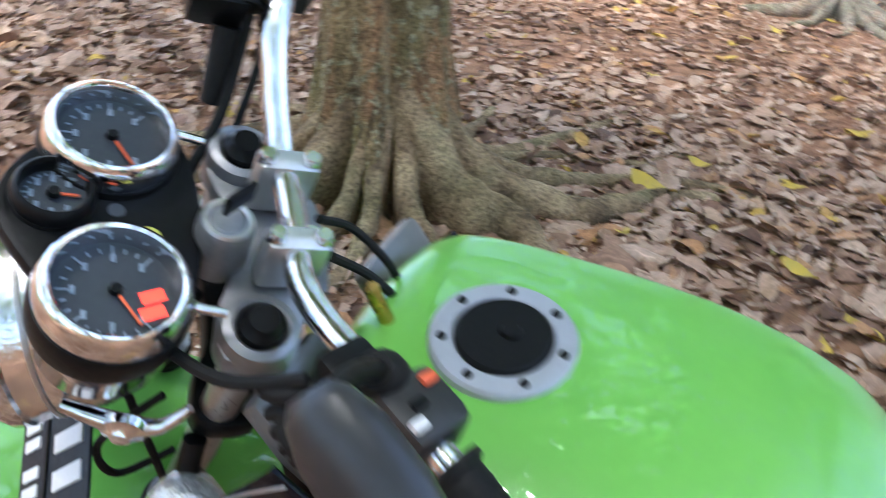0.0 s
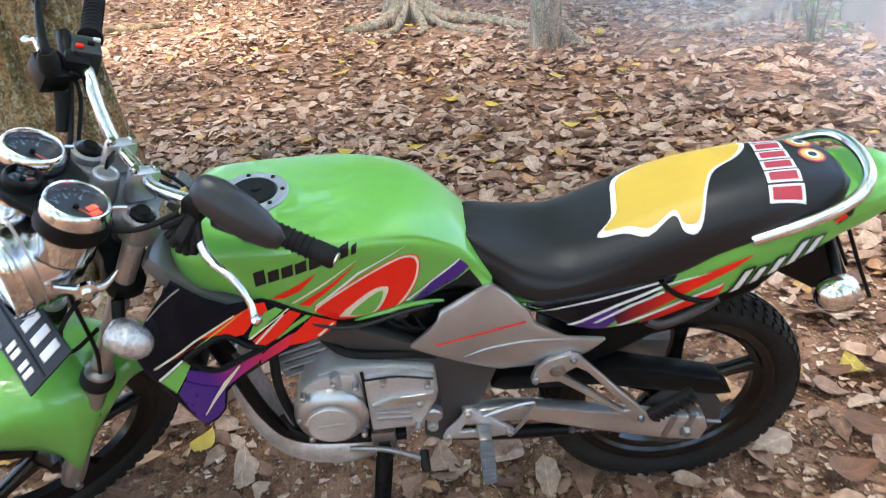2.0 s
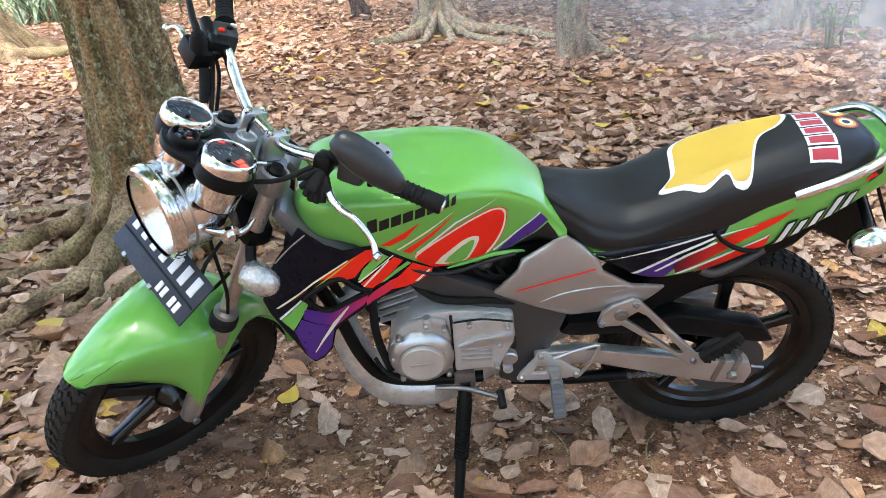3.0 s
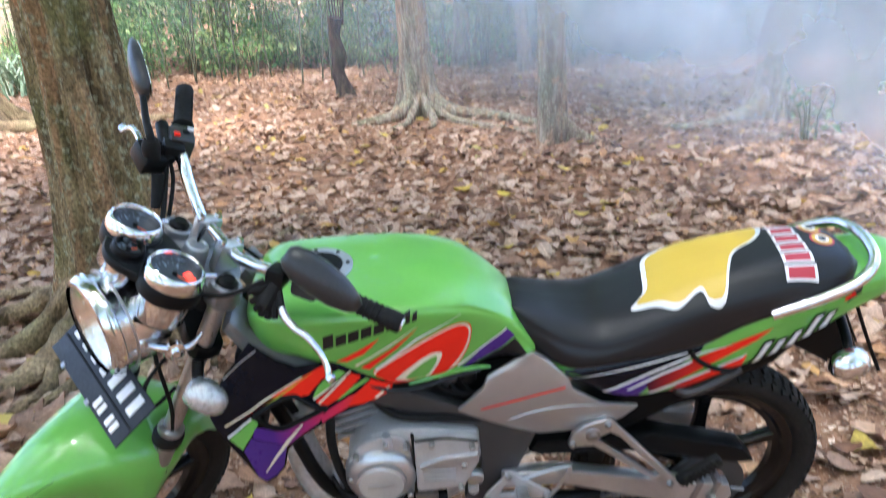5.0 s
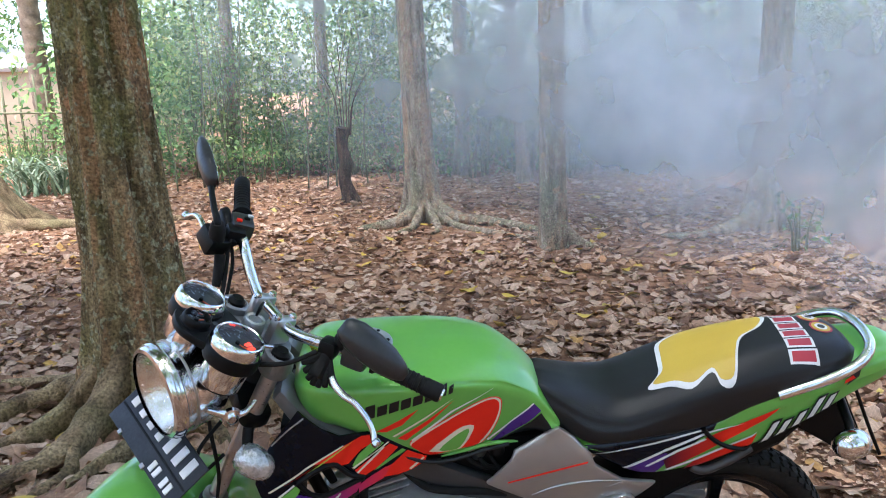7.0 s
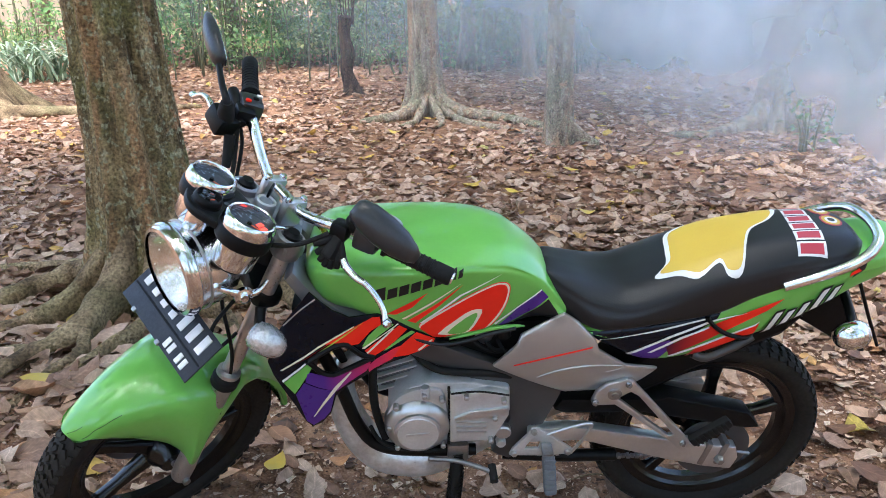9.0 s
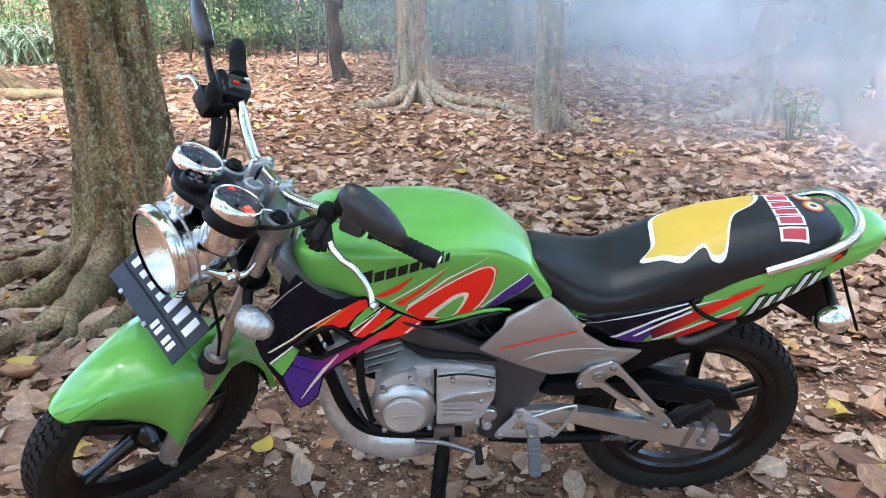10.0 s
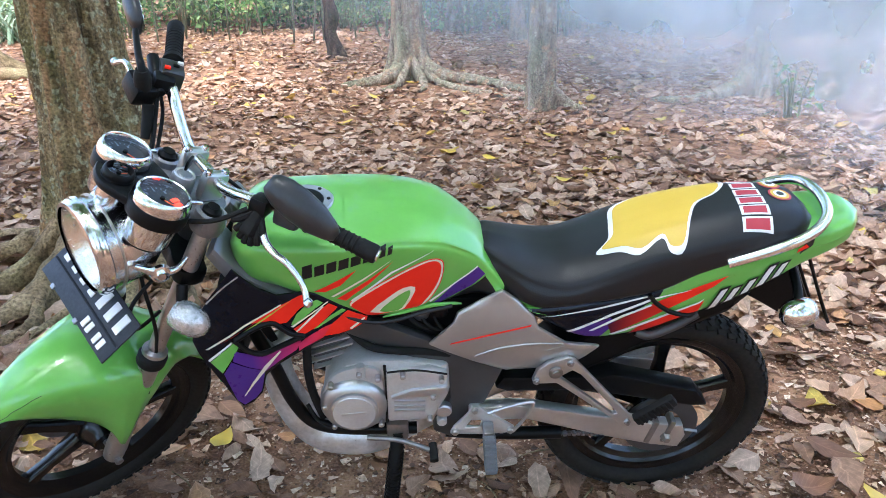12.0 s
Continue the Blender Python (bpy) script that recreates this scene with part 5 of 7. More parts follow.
# rear mudguard, lamp and indicators
flap = [(0.690, 0.668), (0.700, 0.740), (0.790, 0.752), (0.815, 0.700), (0.868, 0.600), (0.885, 0.556), (0.830, 0.572), (0.778, 0.612), (0.728, 0.645)]
part("rear_mudguard", slab(flap, lambda x, z: -0.040, 0.08, bevel=0.008), PLASTIC, bike, "black rear mudguard")
for s_ in (-1, 1):
    part("plate_stay", tube([(0.810, s_ * 0.045, 0.765), (0.850, s_ * 0.05, 0.680), (0.898, s_ * 0.05, 0.588)], 0.004, 8), PLASTIC, bike)
part("tail_lamp", hull([(0.80, [(0, 0.83), (0.05, 0.828), (0.055, 0.80), (0.05, 0.785), (0, 0.785)]), (0.835, [(0, 0.826), (0.045, 0.824), (0.05, 0.80), (0.045, 0.79), (0, 0.79)]), (0.858, [(0, 0.820), (0.03, 0.818), (0.034, 0.806), (0.03, 0.796), (0, 0.796)])]), RED, bike, "red tail lamp")


def indicator(at, way, mat, label):
    """A pod on a stalk, with a clear lens."""
    place = aim(at, way) @ Matrix.Scale(0.86, 4)
    pod = part("indicator", lathe([(0.0, 0.060), (0.014, 0.057), (0.026, 0.048), (0.034, 0.032), (0.038, 0.012), (0.038, -0.006), (0.035, -0.014)], 28), mat, bike, label, place)
    part("lens", lathe([(0.037, -0.008), (0.034, -0.024), (0.024, -0.034), (0.0, -0.038)], 24), FACET, pod, "faceted clear lens", place)
    return pod


indicator((0.768, -0.138, 0.694), (-0.90, -0.32, 0.12), CHROME, "smooth chrome rear indicator")
indicator((0.768, 0.138, 0.694), (-0.90, 0.32, 0.12), CHROME, "smooth chrome rear indicator")
for s_ in (-1, 1):
    part("stalk", tube([(0.78, s_ * 0.03, 0.745), (0.77, s_ * 0.10, 0.725), (0.762, s_ * 0.135, 0.705)], 0.010, 10), PLASTIC, bike)


# wheels
def wheel(name, m, radius, width, label):
    spin = m @ Matrix.Rotation(radians(90), 4, "X")
    hub_w = 0.06
    w = width / 2
    whole = part(name, lathe([(0.222, -w * 0.62), (0.232, -w * 0.66), (0.232, -w * 0.58), (0.208, -w * 0.52), (0.196, -0.012), (0.196, 0.012), (0.208, w * 0.52), (0.232, w * 0.58), (0.232, w * 0.66), (0.222, w * 0.62), (0.204, w * 0.40), (0.188, 0.010), (0.188, -0.010), (0.204, -w * 0.40)], 72, True), RIM, bike, label, spin)
    r = radius
    tyre = part("tyre", lathe([(0.226, -w * 0.60), (0.236, -w * 0.86), (r - 0.034, -w), (r - 0.016, -w * 0.93), (r - 0.006, -w * 0.62), (r - 0.002, 0), (r - 0.006, w * 0.62), (r - 0.016, w * 0.93), (r - 0.034, w), (0.236, w * 0.86), (0.226, w * 0.60)], 96, True), TYRE, whole, "worn black tyre", spin, 60)
    blocks = []
    count = 60
    for k in range(count):
        for side in (-1, 1):
            for row, (off, lift, twist) in enumerate(((0.17, -0.0005, 28), (0.50, -0.0035, 40), (0.84, -0.0115, 12))):
                a = 2 * math.pi * (k + 0.5 * (side > 0) + 0.15 * row) / count
                b = bmesh.new()
                place = spin @ Matrix.Rotation(a, 4, "Z") @ Matrix.Translation((r + lift, 0, side * off * w)) @ Matrix.Rotation(radians(-side * 28 * off * 1.5), 4, "Y") @ Matrix.Rotation(radians(side * twist), 4, "X")
                bmesh.ops.create_cube(b, size=1, matrix=place @ Matrix.Diagonal((0.006, 0.020, w * 0.27, 1)))
                blocks.append(b)
    tread = part("tread", join(*blocks), TYRE, whole, "chevron tread blocks")
    tread["kind"] = "stuff"
    part("hub", lathe([(0, -hub_w), (0.030, -hub_w), (0.036, -hub_w * 0.7), (0.048, -hub_w * 0.5), (0.052, 0), (0.048, hub_w * 0.5), (0.036, hub_w * 0.7), (0.030, hub_w), (0, hub_w)], 32), RIM, whole, "", spin)
    for k in range(5):
        turn = spin @ Matrix.Rotation(2 * math.pi * (k + 0.23) / 5, 4, "Z")
        rings = []
        for d, hw, ht in ((0.035, 0.024, 0.020), (0.080, 0.019, 0.016), (0.140, 0.015, 0.013), (0.194, 0.020, 0.014)):
            rings.append([(d, hw * c, ht * s_) for c, s_ in ((1, 0.3), (0.6, 1), (-0.6, 1), (-1, 0.3), (-1, -0.3), (-0.6, -1), (0.6, -1), (1, -0.3))])
        part("spoke", loft(rings), RIM, whole, "", turn)
    return whole


rear_wheel = wheel("rear_wheel", Matrix.Translation((0.541, 0, 0.311)), 0.287, 0.096, "black cast rear wheel")
AXLE = STEER @ Matrix.Translation((-0.098, 0, -0.747))
front_wheel = wheel("front_wheel", AXLE, 0.287, 0.080, "black cast front wheel turned left")
part("sprocket", lathe([(0.05, 0.003), (0.092, 0.003), (0.092, -0.003), (0.05, -0.003)], 44, True), FRAME, rear_wheel, "dark oily steel sprocket", Matrix.Translation((0.541, -0.085, 0.311)) @ Matrix.Rotation(radians(90), 4, "X"))
disc = part("brake_disc", lathe([(0.062, 0.002), (0.118, 0.002), (0.118, -0.002), (0.062, -0.002)], 60, True), STEEL, front_wheel, "steel brake disc", AXLE @ Matrix.Translation((0, 0.062, 0)) @ Matrix.Rotation(radians(90), 4, "X"))

# fork
for s_ in (-1, 1):
    leg = part("fork_tube", tube([(-0.080, 0.010 + s_ * 0.087, -0.045), (-0.098, s_ * 0.095, -0.45)], 0.0175, 18, 2), DULL_CHROME, bike, "dull chrome fork tube", STEER)
    part("fork_slider", lathe([(0, -0.765), (0.014, -0.765), (0.022, -0.755), (0.024, -0.72), (0.022, -0.66), (0.0235, -0.43), (0.026, -0.425), (0.026, -0.40), (0.0175, -0.395)], 24), DULL_CHROME, leg, "bronze-grey fork slider", STEER @ Matrix.Translation((-0.098, s_ * 0.095, 0)))
    part("dust_seal", lathe([(0.0235, -0.446), (0.029, -0.440), (0.0305, -0.434), (0.029, -0.429), (0.0305, -0.424), (0.0305, -0.418), (0.027, -0.410), (0.0178, -0.405)], 28), RUBBER, leg, "", STEER @ Matrix.Translation((-0.098, s_ * 0.095, 0)))
    part("fork_cap", lathe([(0, 0.022), (0.012, 0.022), (0.014, 0.018), (0.0185, 0.014), (0.0185, -0.002)], 20), PLASTIC, leg, "black fork cap", STEER @ Matrix.Translation((-0.079, 0.010 + s_ * 0.087, -0.054)))
    part("fork_boss", lathe([(0.019, -0.060), (0.0195, -0.046), (0.023, -0.043), (0.0295, -0.046), (0.031, -0.055), (0.031, -0.086), (0.028, -0.090)], 32), YOKE_PAINT, leg, "alloy boss round the fork cap", STEER @ Matrix.Translation((-0.079, 0.010 + s_ * 0.087, 0)))
part("front_axle", tube([(-0.098, -0.125, -0.747), (-0.098, 0.125, -0.747)], 0.009, 12, 2), STEEL, bike, "", STEER)


def plate_xy(outline, z0, z1, bevel=0.004):
    """A flat plate in the fork's own x and y."""
    bm = slab([(x, y) for x, y in outline], lambda x, z: 0, z1 - z0, bevel=bevel, fine=0.05)
    bmesh.ops.transform(bm, matrix=Matrix(((1, 0, 0, 0), (0, 0, 1, 0), (0, 1, 0, z0), (0, 0, 0, 1))), verts=bm.verts)
    return bm


YOKE = smooth_loop([(x, y + 0.010) for x, y in ((-0.106, -0.108), (-0.056, -0.112), (-0.040, -0.075), (-0.016, -0.045), (-0.012, 0.0), (-0.016, 0.045), (-0.040, 0.075), (-0.056, 0.112), (-0.106, 0.108), (-0.108, 0.065), (-0.096, 0.030), (-0.096, -0.030), (-0.108, -0.065))], 3)
yoke = part("top_yoke", plate_xy(YOKE, -0.080, -0.058, 0.004), YOKE_PAINT, bike, "dull alloy top yoke", STEER)
part("lower_yoke", plate_xy(YOKE, -0.215, -0.180, 0.006), PLASTIC, bike, "black lower yoke", STEER)
part("steering_stem", tube([(-0.03, 0.01, -0.19), (-0.03, 0.01, -0.065)], 0.028, 16, 2), FRAME, bike, "", STEER)
part("stem_nut", lathe([(0, 0.014), (0.012, 0.014), (0.016, 0.008), (0.017, 0.0)], 6), CHROME, yoke, "", STEER @ Matrix.Translation((-0.030, 0.010, -0.058)))
key = part("ignition_lock", lathe([(0, 0.012), (0.012, 0.012), (0.014, 0.010), (0.020, 0.010), (0.023, 0.004), (0.024, -0.045)], 28), YOKE_PAINT, bike, "round ignition lock with black key", STEER @ Matrix.Translation((-0.105, -0.001, -0.024)))
part("lock_ring", lathe([(0.0145, 0.0105), (0.0165, 0.0130), (0.0190, 0.0130), (0.0205, 0.0105)], 28), BRUSHED, key, "bright ring", STEER @ Matrix.Translation((-0.105, -0.001, -0.024)))
part("key", box(0.030, 0.006, 0.022, 0.003, STEER @ Matrix.Translation((-0.100, 0.004, 0.008)) @ Matrix.Rotation(radians(40), 4, "Z")), PLASTIC, key, "black key head")
for s_ in (-1, 1):
    clamp = part("bar_clamp", box(0.052, 0.024, 0.062, 0.009, STEER @ Matrix.Translation((-0.056, 0.011 + s_ * 0.038, -0.024))), BRUSHED, bike, "alloy handlebar clamp")
    for x in (-0.074, -0.038):
        part("bolt", lathe([(0, 0.008), (0.006, 0.008), (0.008, 0.004), (0.008, -0.004)], 12), CHROME, clamp, "", STEER @ Matrix.Translation((x, 0.011 + s_ * 0.038, 0.005)))

# handlebar and controls
BAR = {
    1: [(-0.056, 0.011, -0.008), (-0.058, 0.045, -0.008), (-0.060, 0.068, -0.004), (-0.067, 0.105, 0.024), (-0.070, 0.150, 0.060), (-0.052, 0.205, 0.071), (-0.010, 0.268, 0.077), (0.048, 0.374, 0.092)],
    -1: [(-0.056, 0.011, -0.008), (-0.056, -0.030, -0.008), (-0.056, -0.058, -0.006), (-0.050, -0.090, 0.004), (-0.036, -0.128, 0.018), (-0.012, -0.180, 0.036), (0.034, -0.270, 0.048), (0.078, -0.352, 0.058)],
}
part("handlebar", tube(BAR[-1][:0:-1] + BAR[1], 0.0115, 16), CHROME, bike, "chrome handlebar", STEER)


def along_bar(d, s_):
    """A point on the bar d metres out to one side, and the way outwards."""
    path = spline(BAR[s_], 8)
    i = min(range(len(path) - 1), key=lambda k: abs(abs(path[k].y) - d))
    return path[i], (path[i + 1] - path[i]).normalized()


OFF = {-1: Matrix.Identity(4), 1: Matrix.Translation((-0.034, 0.030, 0.042))}
for s_ in (-1, 1):
    a, way = along_bar(0.222 if s_ < 0 else 0.252, s_)
    way = (Vector(BAR[s_][-1]) - a).normalized()
    grip = part("grip", lathe([(0.0115, 0.0), (0.022, 0.0), (0.022, 0.006), (0.0175, 0.010), (0.0165, 0.06), (0.0165, 0.105), (0.0178, 0.107), (0.0182, 0.138), (0.0165, 0.143), (0, 0.143)], 24), RUBBER, bike, "black rubber handlebar grip", STEER @ aim(a, way))
    for k in range(9):
        part("ridge", lathe([(0.0160, -0.002), (0.0182, -0.001), (0.0182, 0.001), (0.0160, 0.002)], 20), RUBBER, grip, "", STEER @ aim(a + way * (0.022 + 0.011 * k), way))
    c, way2 = along_bar(0.170 if s_ < 0 else 0.185, s_)
    housing = part("switch_housing", box(0.050, 0.052, 0.052, 0.012, STEER @ aim(c + way2 * 0.022, way2)), SHELL, bike, "black switch housing")
    for k, (mat, dx) in enumerate(((RED if s_ > 0 else NEEDLE, 0.012), (PLASTIC, -0.006), (PRINT_WHITE, -0.016))):
        part("switch", box(0.012, 0.006, 0.008, 0.002, STEER @ aim(c + way2 * (0.010 + 0.012 * k), way2) @ Matrix.Translation((dx, 0.027, 0))), mat, housing)
    perch, _ = along_bar(0.150 if s_ < 0 else 0.185, s_)
    part("lever_perch", box(0.040, 0.034, 0.036, 0.008, STEER @ aim(perch + Vector((-0.016, 0, 0)), way2)), PLASTIC, bike, "black lever perch")
    part("lever", tube([(-0.048, s_ * 0.165, 0.006), (-0.054, s_ * 0.205, -0.012), (-0.052, s_ * 0.238, -0.016), (-0.048, s_ * 0.268, -0.012), (-0.040, s_ * 0.300, -0.020), (-0.034, s_ * 0.322, -0.034), (-0.034, s_ * 0.336, -0.046)], [0.009, 0.008, 0.0075, 0.0065, 0.006, 0.006, 0.0065], 12), CHROME, bike, "polished lever", STEER @ OFF[s_])
    part("lever_ball", lathe([(0, 0.0095), (0.006, 0.0075), (0.0095, 0), (0.006, -0.0075), (0, -0.0095)], 16), CHROME, bike, "", STEER @ OFF[s_] @ Matrix.Translation((-0.034, s_ * 0.341, -0.046)))
    stem = [(-0.020, -0.160, 0.040), (-0.040, -0.165, 0.065), (-0.068, -0.180, 0.090), (-0.098, -0.212, 0.122)] if s_ < 0 else [(-0.118, 0.180, 0.055), (-0.132, 0.180, 0.096), (-0.126, 0.215, 0.110), (-0.106, 0.275, 0.126)]
    part("mirror_stem", tube(stem, [0.010, 0.008, 0.007, 0.006], 10), PLASTIC, bike, "", STEER)
    part("stem_boot", tube([stem[0], tuple(Vector(stem[0]).lerp(Vector(stem[1]), 0.6)), stem[1]], [0.016, 0.017, 0.012], 14, 3), RUBBER, bike, "", STEER)

def three(x_way, z_way, at):
    """A pose from its x axis, roughly its z axis and its place."""
    x = Vector(x_way).normalized()
    z = Vector(z_way)
    z = (z - x * z.dot(x)).normalized()
    y = z.cross(x)
    return Matrix(((x.x, y.x, z.x, at[0]), (x.y, y.y, z.y, at[1]), (x.z, y.z, z.z, at[2]), (0, 0, 0, 1)))


# rubber boot over the clutch cable
boot = part("cable_boot", hull([(0.0, [(0, 0.012), (0.010, 0.008), (0.012, 0), (0.010, -0.008), (0, -0.012)]), (0.03, [(0, 0.022), (0.013, 0.016), (0.016, 0), (0.013, -0.016), (0, -0.022)]), (0.055, [(0, 0.030), (0.014, 0.02), (0.018, 0), (0.014, -0.02), (0, -0.030)]), (0.062, [(0, 0.026), (0.010, 0.018), (0.012, 0), (0.010, -0.018), (0, -0.026)])]), RUBBER, bike, "ribbed rubber boot over the clutch lever", STEER @ three((-0.03, -0.012, -0.05), (-0.35, -0.5, 0.1), (-0.038, -0.152, 0.026)))
for k in range(7):
    end = Vector((-0.092, -0.146, -0.006)).lerp(Vector((-0.052, -0.206, -0.020)), k / 6) + Vector((0, 0, -0.026 * math.sin(math.pi * k / 6)))
    part("rib", tube([(-0.042, -0.152, 0.022), tuple(Vector((-0.042, -0.152, 0.022)).lerp(end, 0.6) + Vector((-0.006, -0.006, 0.0))), tuple(end)], [0.004, 0.0075, 0.0062], 8, 3), RUBBER, boot, "", STEER)
# brake fluid reservoir
part("reservoir", box(0.050, 0.056, 0.044, 0.008, STEER @ Matrix.Translation((-0.112, 0.196, 0.046)) @ Matrix.Rotation(radians(18), 4, "X")), PLASTIC, bike, "black brake fluid reservoir")
part("master_cylinder", tube([(-0.088, 0.168, 0.052), (-0.078, 0.215, 0.074), (-0.070, 0.250, 0.084)], [0.011, 0.014, 0.012], 12, 3), PLASTIC, bike, "", STEER)
part("switch_boot", tube([(-0.102, 0.172, 0.025), (-0.104, 0.158, 0.0), (-0.108, 0.140, -0.035)], [0.012, 0.011, 0.009], 12), RUBBER, bike, "", STEER)


def mirror(m, label):
    """A drop-shaped shell, glass behind."""
    rings = []
    for t, w, d in ((0.0, 0.014, 0.008), (0.06, 0.022, 0.015), (0.2, 0.029, 0.020), (0.45, 0.031, 0.022), (0.7, 0.028, 0.019), (0.9, 0.019, 0.012), (1.0, 0.010, 0.006)):
        rings.append([(-0.072 + 0.148 * t, w * math.cos(a), d * max(math.sin(a), -0.25)) for a in (2 * math.pi * k / 20 for k in range(20))])
    shell = part("mirror", loft(rings), SHELL, bike, label, m, 70)
    flat = [[(-0.068 + 0.138 * t, w * c, -0.0075) for c in (-0.82, 0.82)] for t, w in ((0.0, 0.012), (0.08, 0.021), (0.25, 0.028), (0.5, 0.030), (0.75, 0.026), (0.92, 0.017), (1.0, 0.008))]
    outline = [(p[0][0], p[0][1]) for p in flat] + [(p[1][0], p[1][1]) for p in flat[::-1]]
    part("mirror_glass", plate_xy(outline, -0.0085, -0.0065, 0), CHROME, shell, "mirror glass", m)
    return shell


mirror(STEER @ three((0.072, -0.105, -0.030), (-0.75, -0.35, 0.5), (-0.066, -0.262, 0.112)), "black drop-shaped mirror shell")
mirror(STEER @ three((0.028, 0.146, 0.043), (-0.85, 0.25, -0.25), (-0.074, 0.356, 0.142)), "black drop-shaped mirror shell")

# instruments
DASH = STEER @ Matrix.Translation((0, 0, -0.026)) @ Matrix.Rotation(radians(4), 4, "Y")
dash = part("instrument_panel", plate_xy(smooth_loop([(-0.142, -0.070), (-0.122, -0.030), (-0.120, 0.045), (-0.142, 0.100), (-0.20, 0.100), (-0.250, 0.055), (-0.264, 0.013), (-0.250, -0.025), (-0.21, -0.070)], 3), -0.034, -0.016, 0.006), PLASTIC, bike, "black instrument panel", DASH)
part("sticker", lathe([(0, 0.0015), (0.009, 0.0015), (0.0095, 0)], 20), DOT, dash, "round yellow sticker", DASH @ Matrix.Translation((-0.160, -0.010, -0.0155)))
for k, mat in enumerate((NEEDLE, PRINT_WHITE, PRINT_WHITE)):
    part("telltale", lathe([(0, 0.001), (0.006, 0.001), (0.0065, 0)], 14), mat if k == 0 else DIAL, dash, "", DASH @ Matrix.Translation((-0.185 + 0.002 * k, -0.004 + 0.016 * k, -0.0155)))


def gauge(x, y, r, name, depth=0.085, glow=False, needle=0.0, rim=None):
    at = DASH @ Matrix.Translation((x, y, 0 if r > 0.03 else -0.007))
    k = 1.0 if r > 0.03 else 0.6
    cup = part(name, lathe([(r * 0.80, -depth), (r * 0.90, -depth + 0.008), (r * 0.94, -0.030 * k)], 48), CHROME, bike, "round chrome gauge with dark dial", at)
    part("ring", lathe([(r * 0.95, -0.042 * k), (r * 1.08, -0.040 * k), (r * 1.11, -0.034 * k), (r * 1.11, -0.016 * k), (r * 1.07, -0.011 * k), (r * 0.95, -0.010 * k)], 48, True), PLASTIC, cup, "black ring", at)
    part("bezel", lathe([(r * 1.04, -0.013 * k), (r * 1.06, -0.010 * k), (r * 1.06, -0.002 * k), (r * 1.03, 0.005 * k), (r * 0.96, 0.012 * k), (r * 0.90, 0.014 * k), (r * 0.855, 0.012 * k), (r * 0.83, 0.005 * k), (r * 0.825, -0.006)], 56), rim or CHROME, cup, "black bezel" if rim else "chrome bezel", at)
    part("dial", lathe([(0, -0.006), (r * 0.89, -0.006), (r * 0.90, -0.010)], 40), DIAL, cup, "dark dial", at)
    part("base", lathe([(0, -depth), (r * 0.82, -depth), (r * 0.84, -depth + 0.003)], 40), PLASTIC, cup, "", at)
    if r > 0.02:
        for j in range(19):
            k = j
            a = radians(-130 + k * 260 / 18 + 180)
            long_ = k % 3 == 0
            part("tick", box(r * (0.16 if long_ else 0.08), 0.0016, 0.0006, 0, at @ Matrix.Rotation(a, 4, "Z") @ Matrix.Translation((r * 0.68, 0, -0.0052))), DIAL_MARK, cup)
            if long_:
                part("figure_bar", box(0.0035, 0.0065, 0.0006, 0, at @ Matrix.Rotation(a, 4, "Z") @ Matrix.Translation((r * 0.55, 0, -0.0052)) @ Matrix.Rotation(-a, 4, "Z")), DIAL_MARK, cup)
        part("needle", box(r * 0.72, 0.0020, 0.0014, 0, at @ Matrix.Rotation(radians(needle), 4, "Z") @ Matrix.Translation((r * 0.26, 0, -0.0032))), NEEDLE, cup, "orange needle")
        part("needle_hub", lathe([(0, 0.001), (0.004, 0.001), (0.005, -0.003)], 16), PLASTIC, cup, "", at)
    if glow:
        for k in range(2):
            part("warning_lamp", box(0.017, 0.0095, 0.0008, 0.0003, at @ Matrix.Translation((r * 0.50, -r * (0.05 + 0.26 * k), -0.0050)) @ Matrix.Rotation(radians(20), 4, "Z")), GLOW, cup, "glowing red warning lamp")
    pane = part("glass", lathe([(0, 0.0055), (r * 0.5, 0.005), (r * 0.83, 0.003)], 40), LENS, cup, "clear glass", at)
    pane.visible_shadow = False
    return cup


gauge(-0.185, -0.064, 0.0495, "speedometer", 0.095, glow=True, needle=-58)
gauge(-0.188, 0.073, 0.0470, "tachometer", 0.095, needle=-60)
gauge(-0.226, 0.018, 0.027, "fuel_gauge", 0.080, rim=PLASTIC)
for x, y in ((-0.132, -0.074), (-0.140, 0.086)):
    part("trip_knob", tube([(x, y, -0.004), (x + 0.022, y - 0.004, -0.004)], 0.004, 10, 2), CHROME, bike, "", DASH)

# headlamp
way = Vector((-0.951, -0.027, -0.307))
LAMP_AT = STEER @ aim((-0.257, 0.005, -0.181), way)
bucket = part("headlamp", lathe([(0.090, -0.004), (0.094, -0.010), (0.093, -0.022), (0.091, -0.026), (0.092, -0.046), (0.090, -0.070), (0.080, -0.100), (0.058, -0.126), (0.028, -0.138), (0.0, -0.141)], 56), DAPPLED, bike, "round chrome headlamp", LAMP_AT)
part("rim", lathe([(0.083, 0.010), (0.090, 0.008), (0.096, -0.002), (0.096, -0.014), (0.092, -0.018)], 56), CHROME, bucket, "chrome rim", LAMP_AT)
part("reflector", lathe([(0, -0.062), (0.02, -0.058), (0.045, -0.044), (0.066, -0.022), (0.080, 0.0), (0.084, 0.003)], 48), LAMP, bucket, "hazy reflector", LAMP_AT)
part("bulb_cover", lathe([(0, -0.022), (0.012, -0.024), (0.016, -0.028), (0.016, -0.062)], 24), CHROME, bucket, "", LAMP_AT)
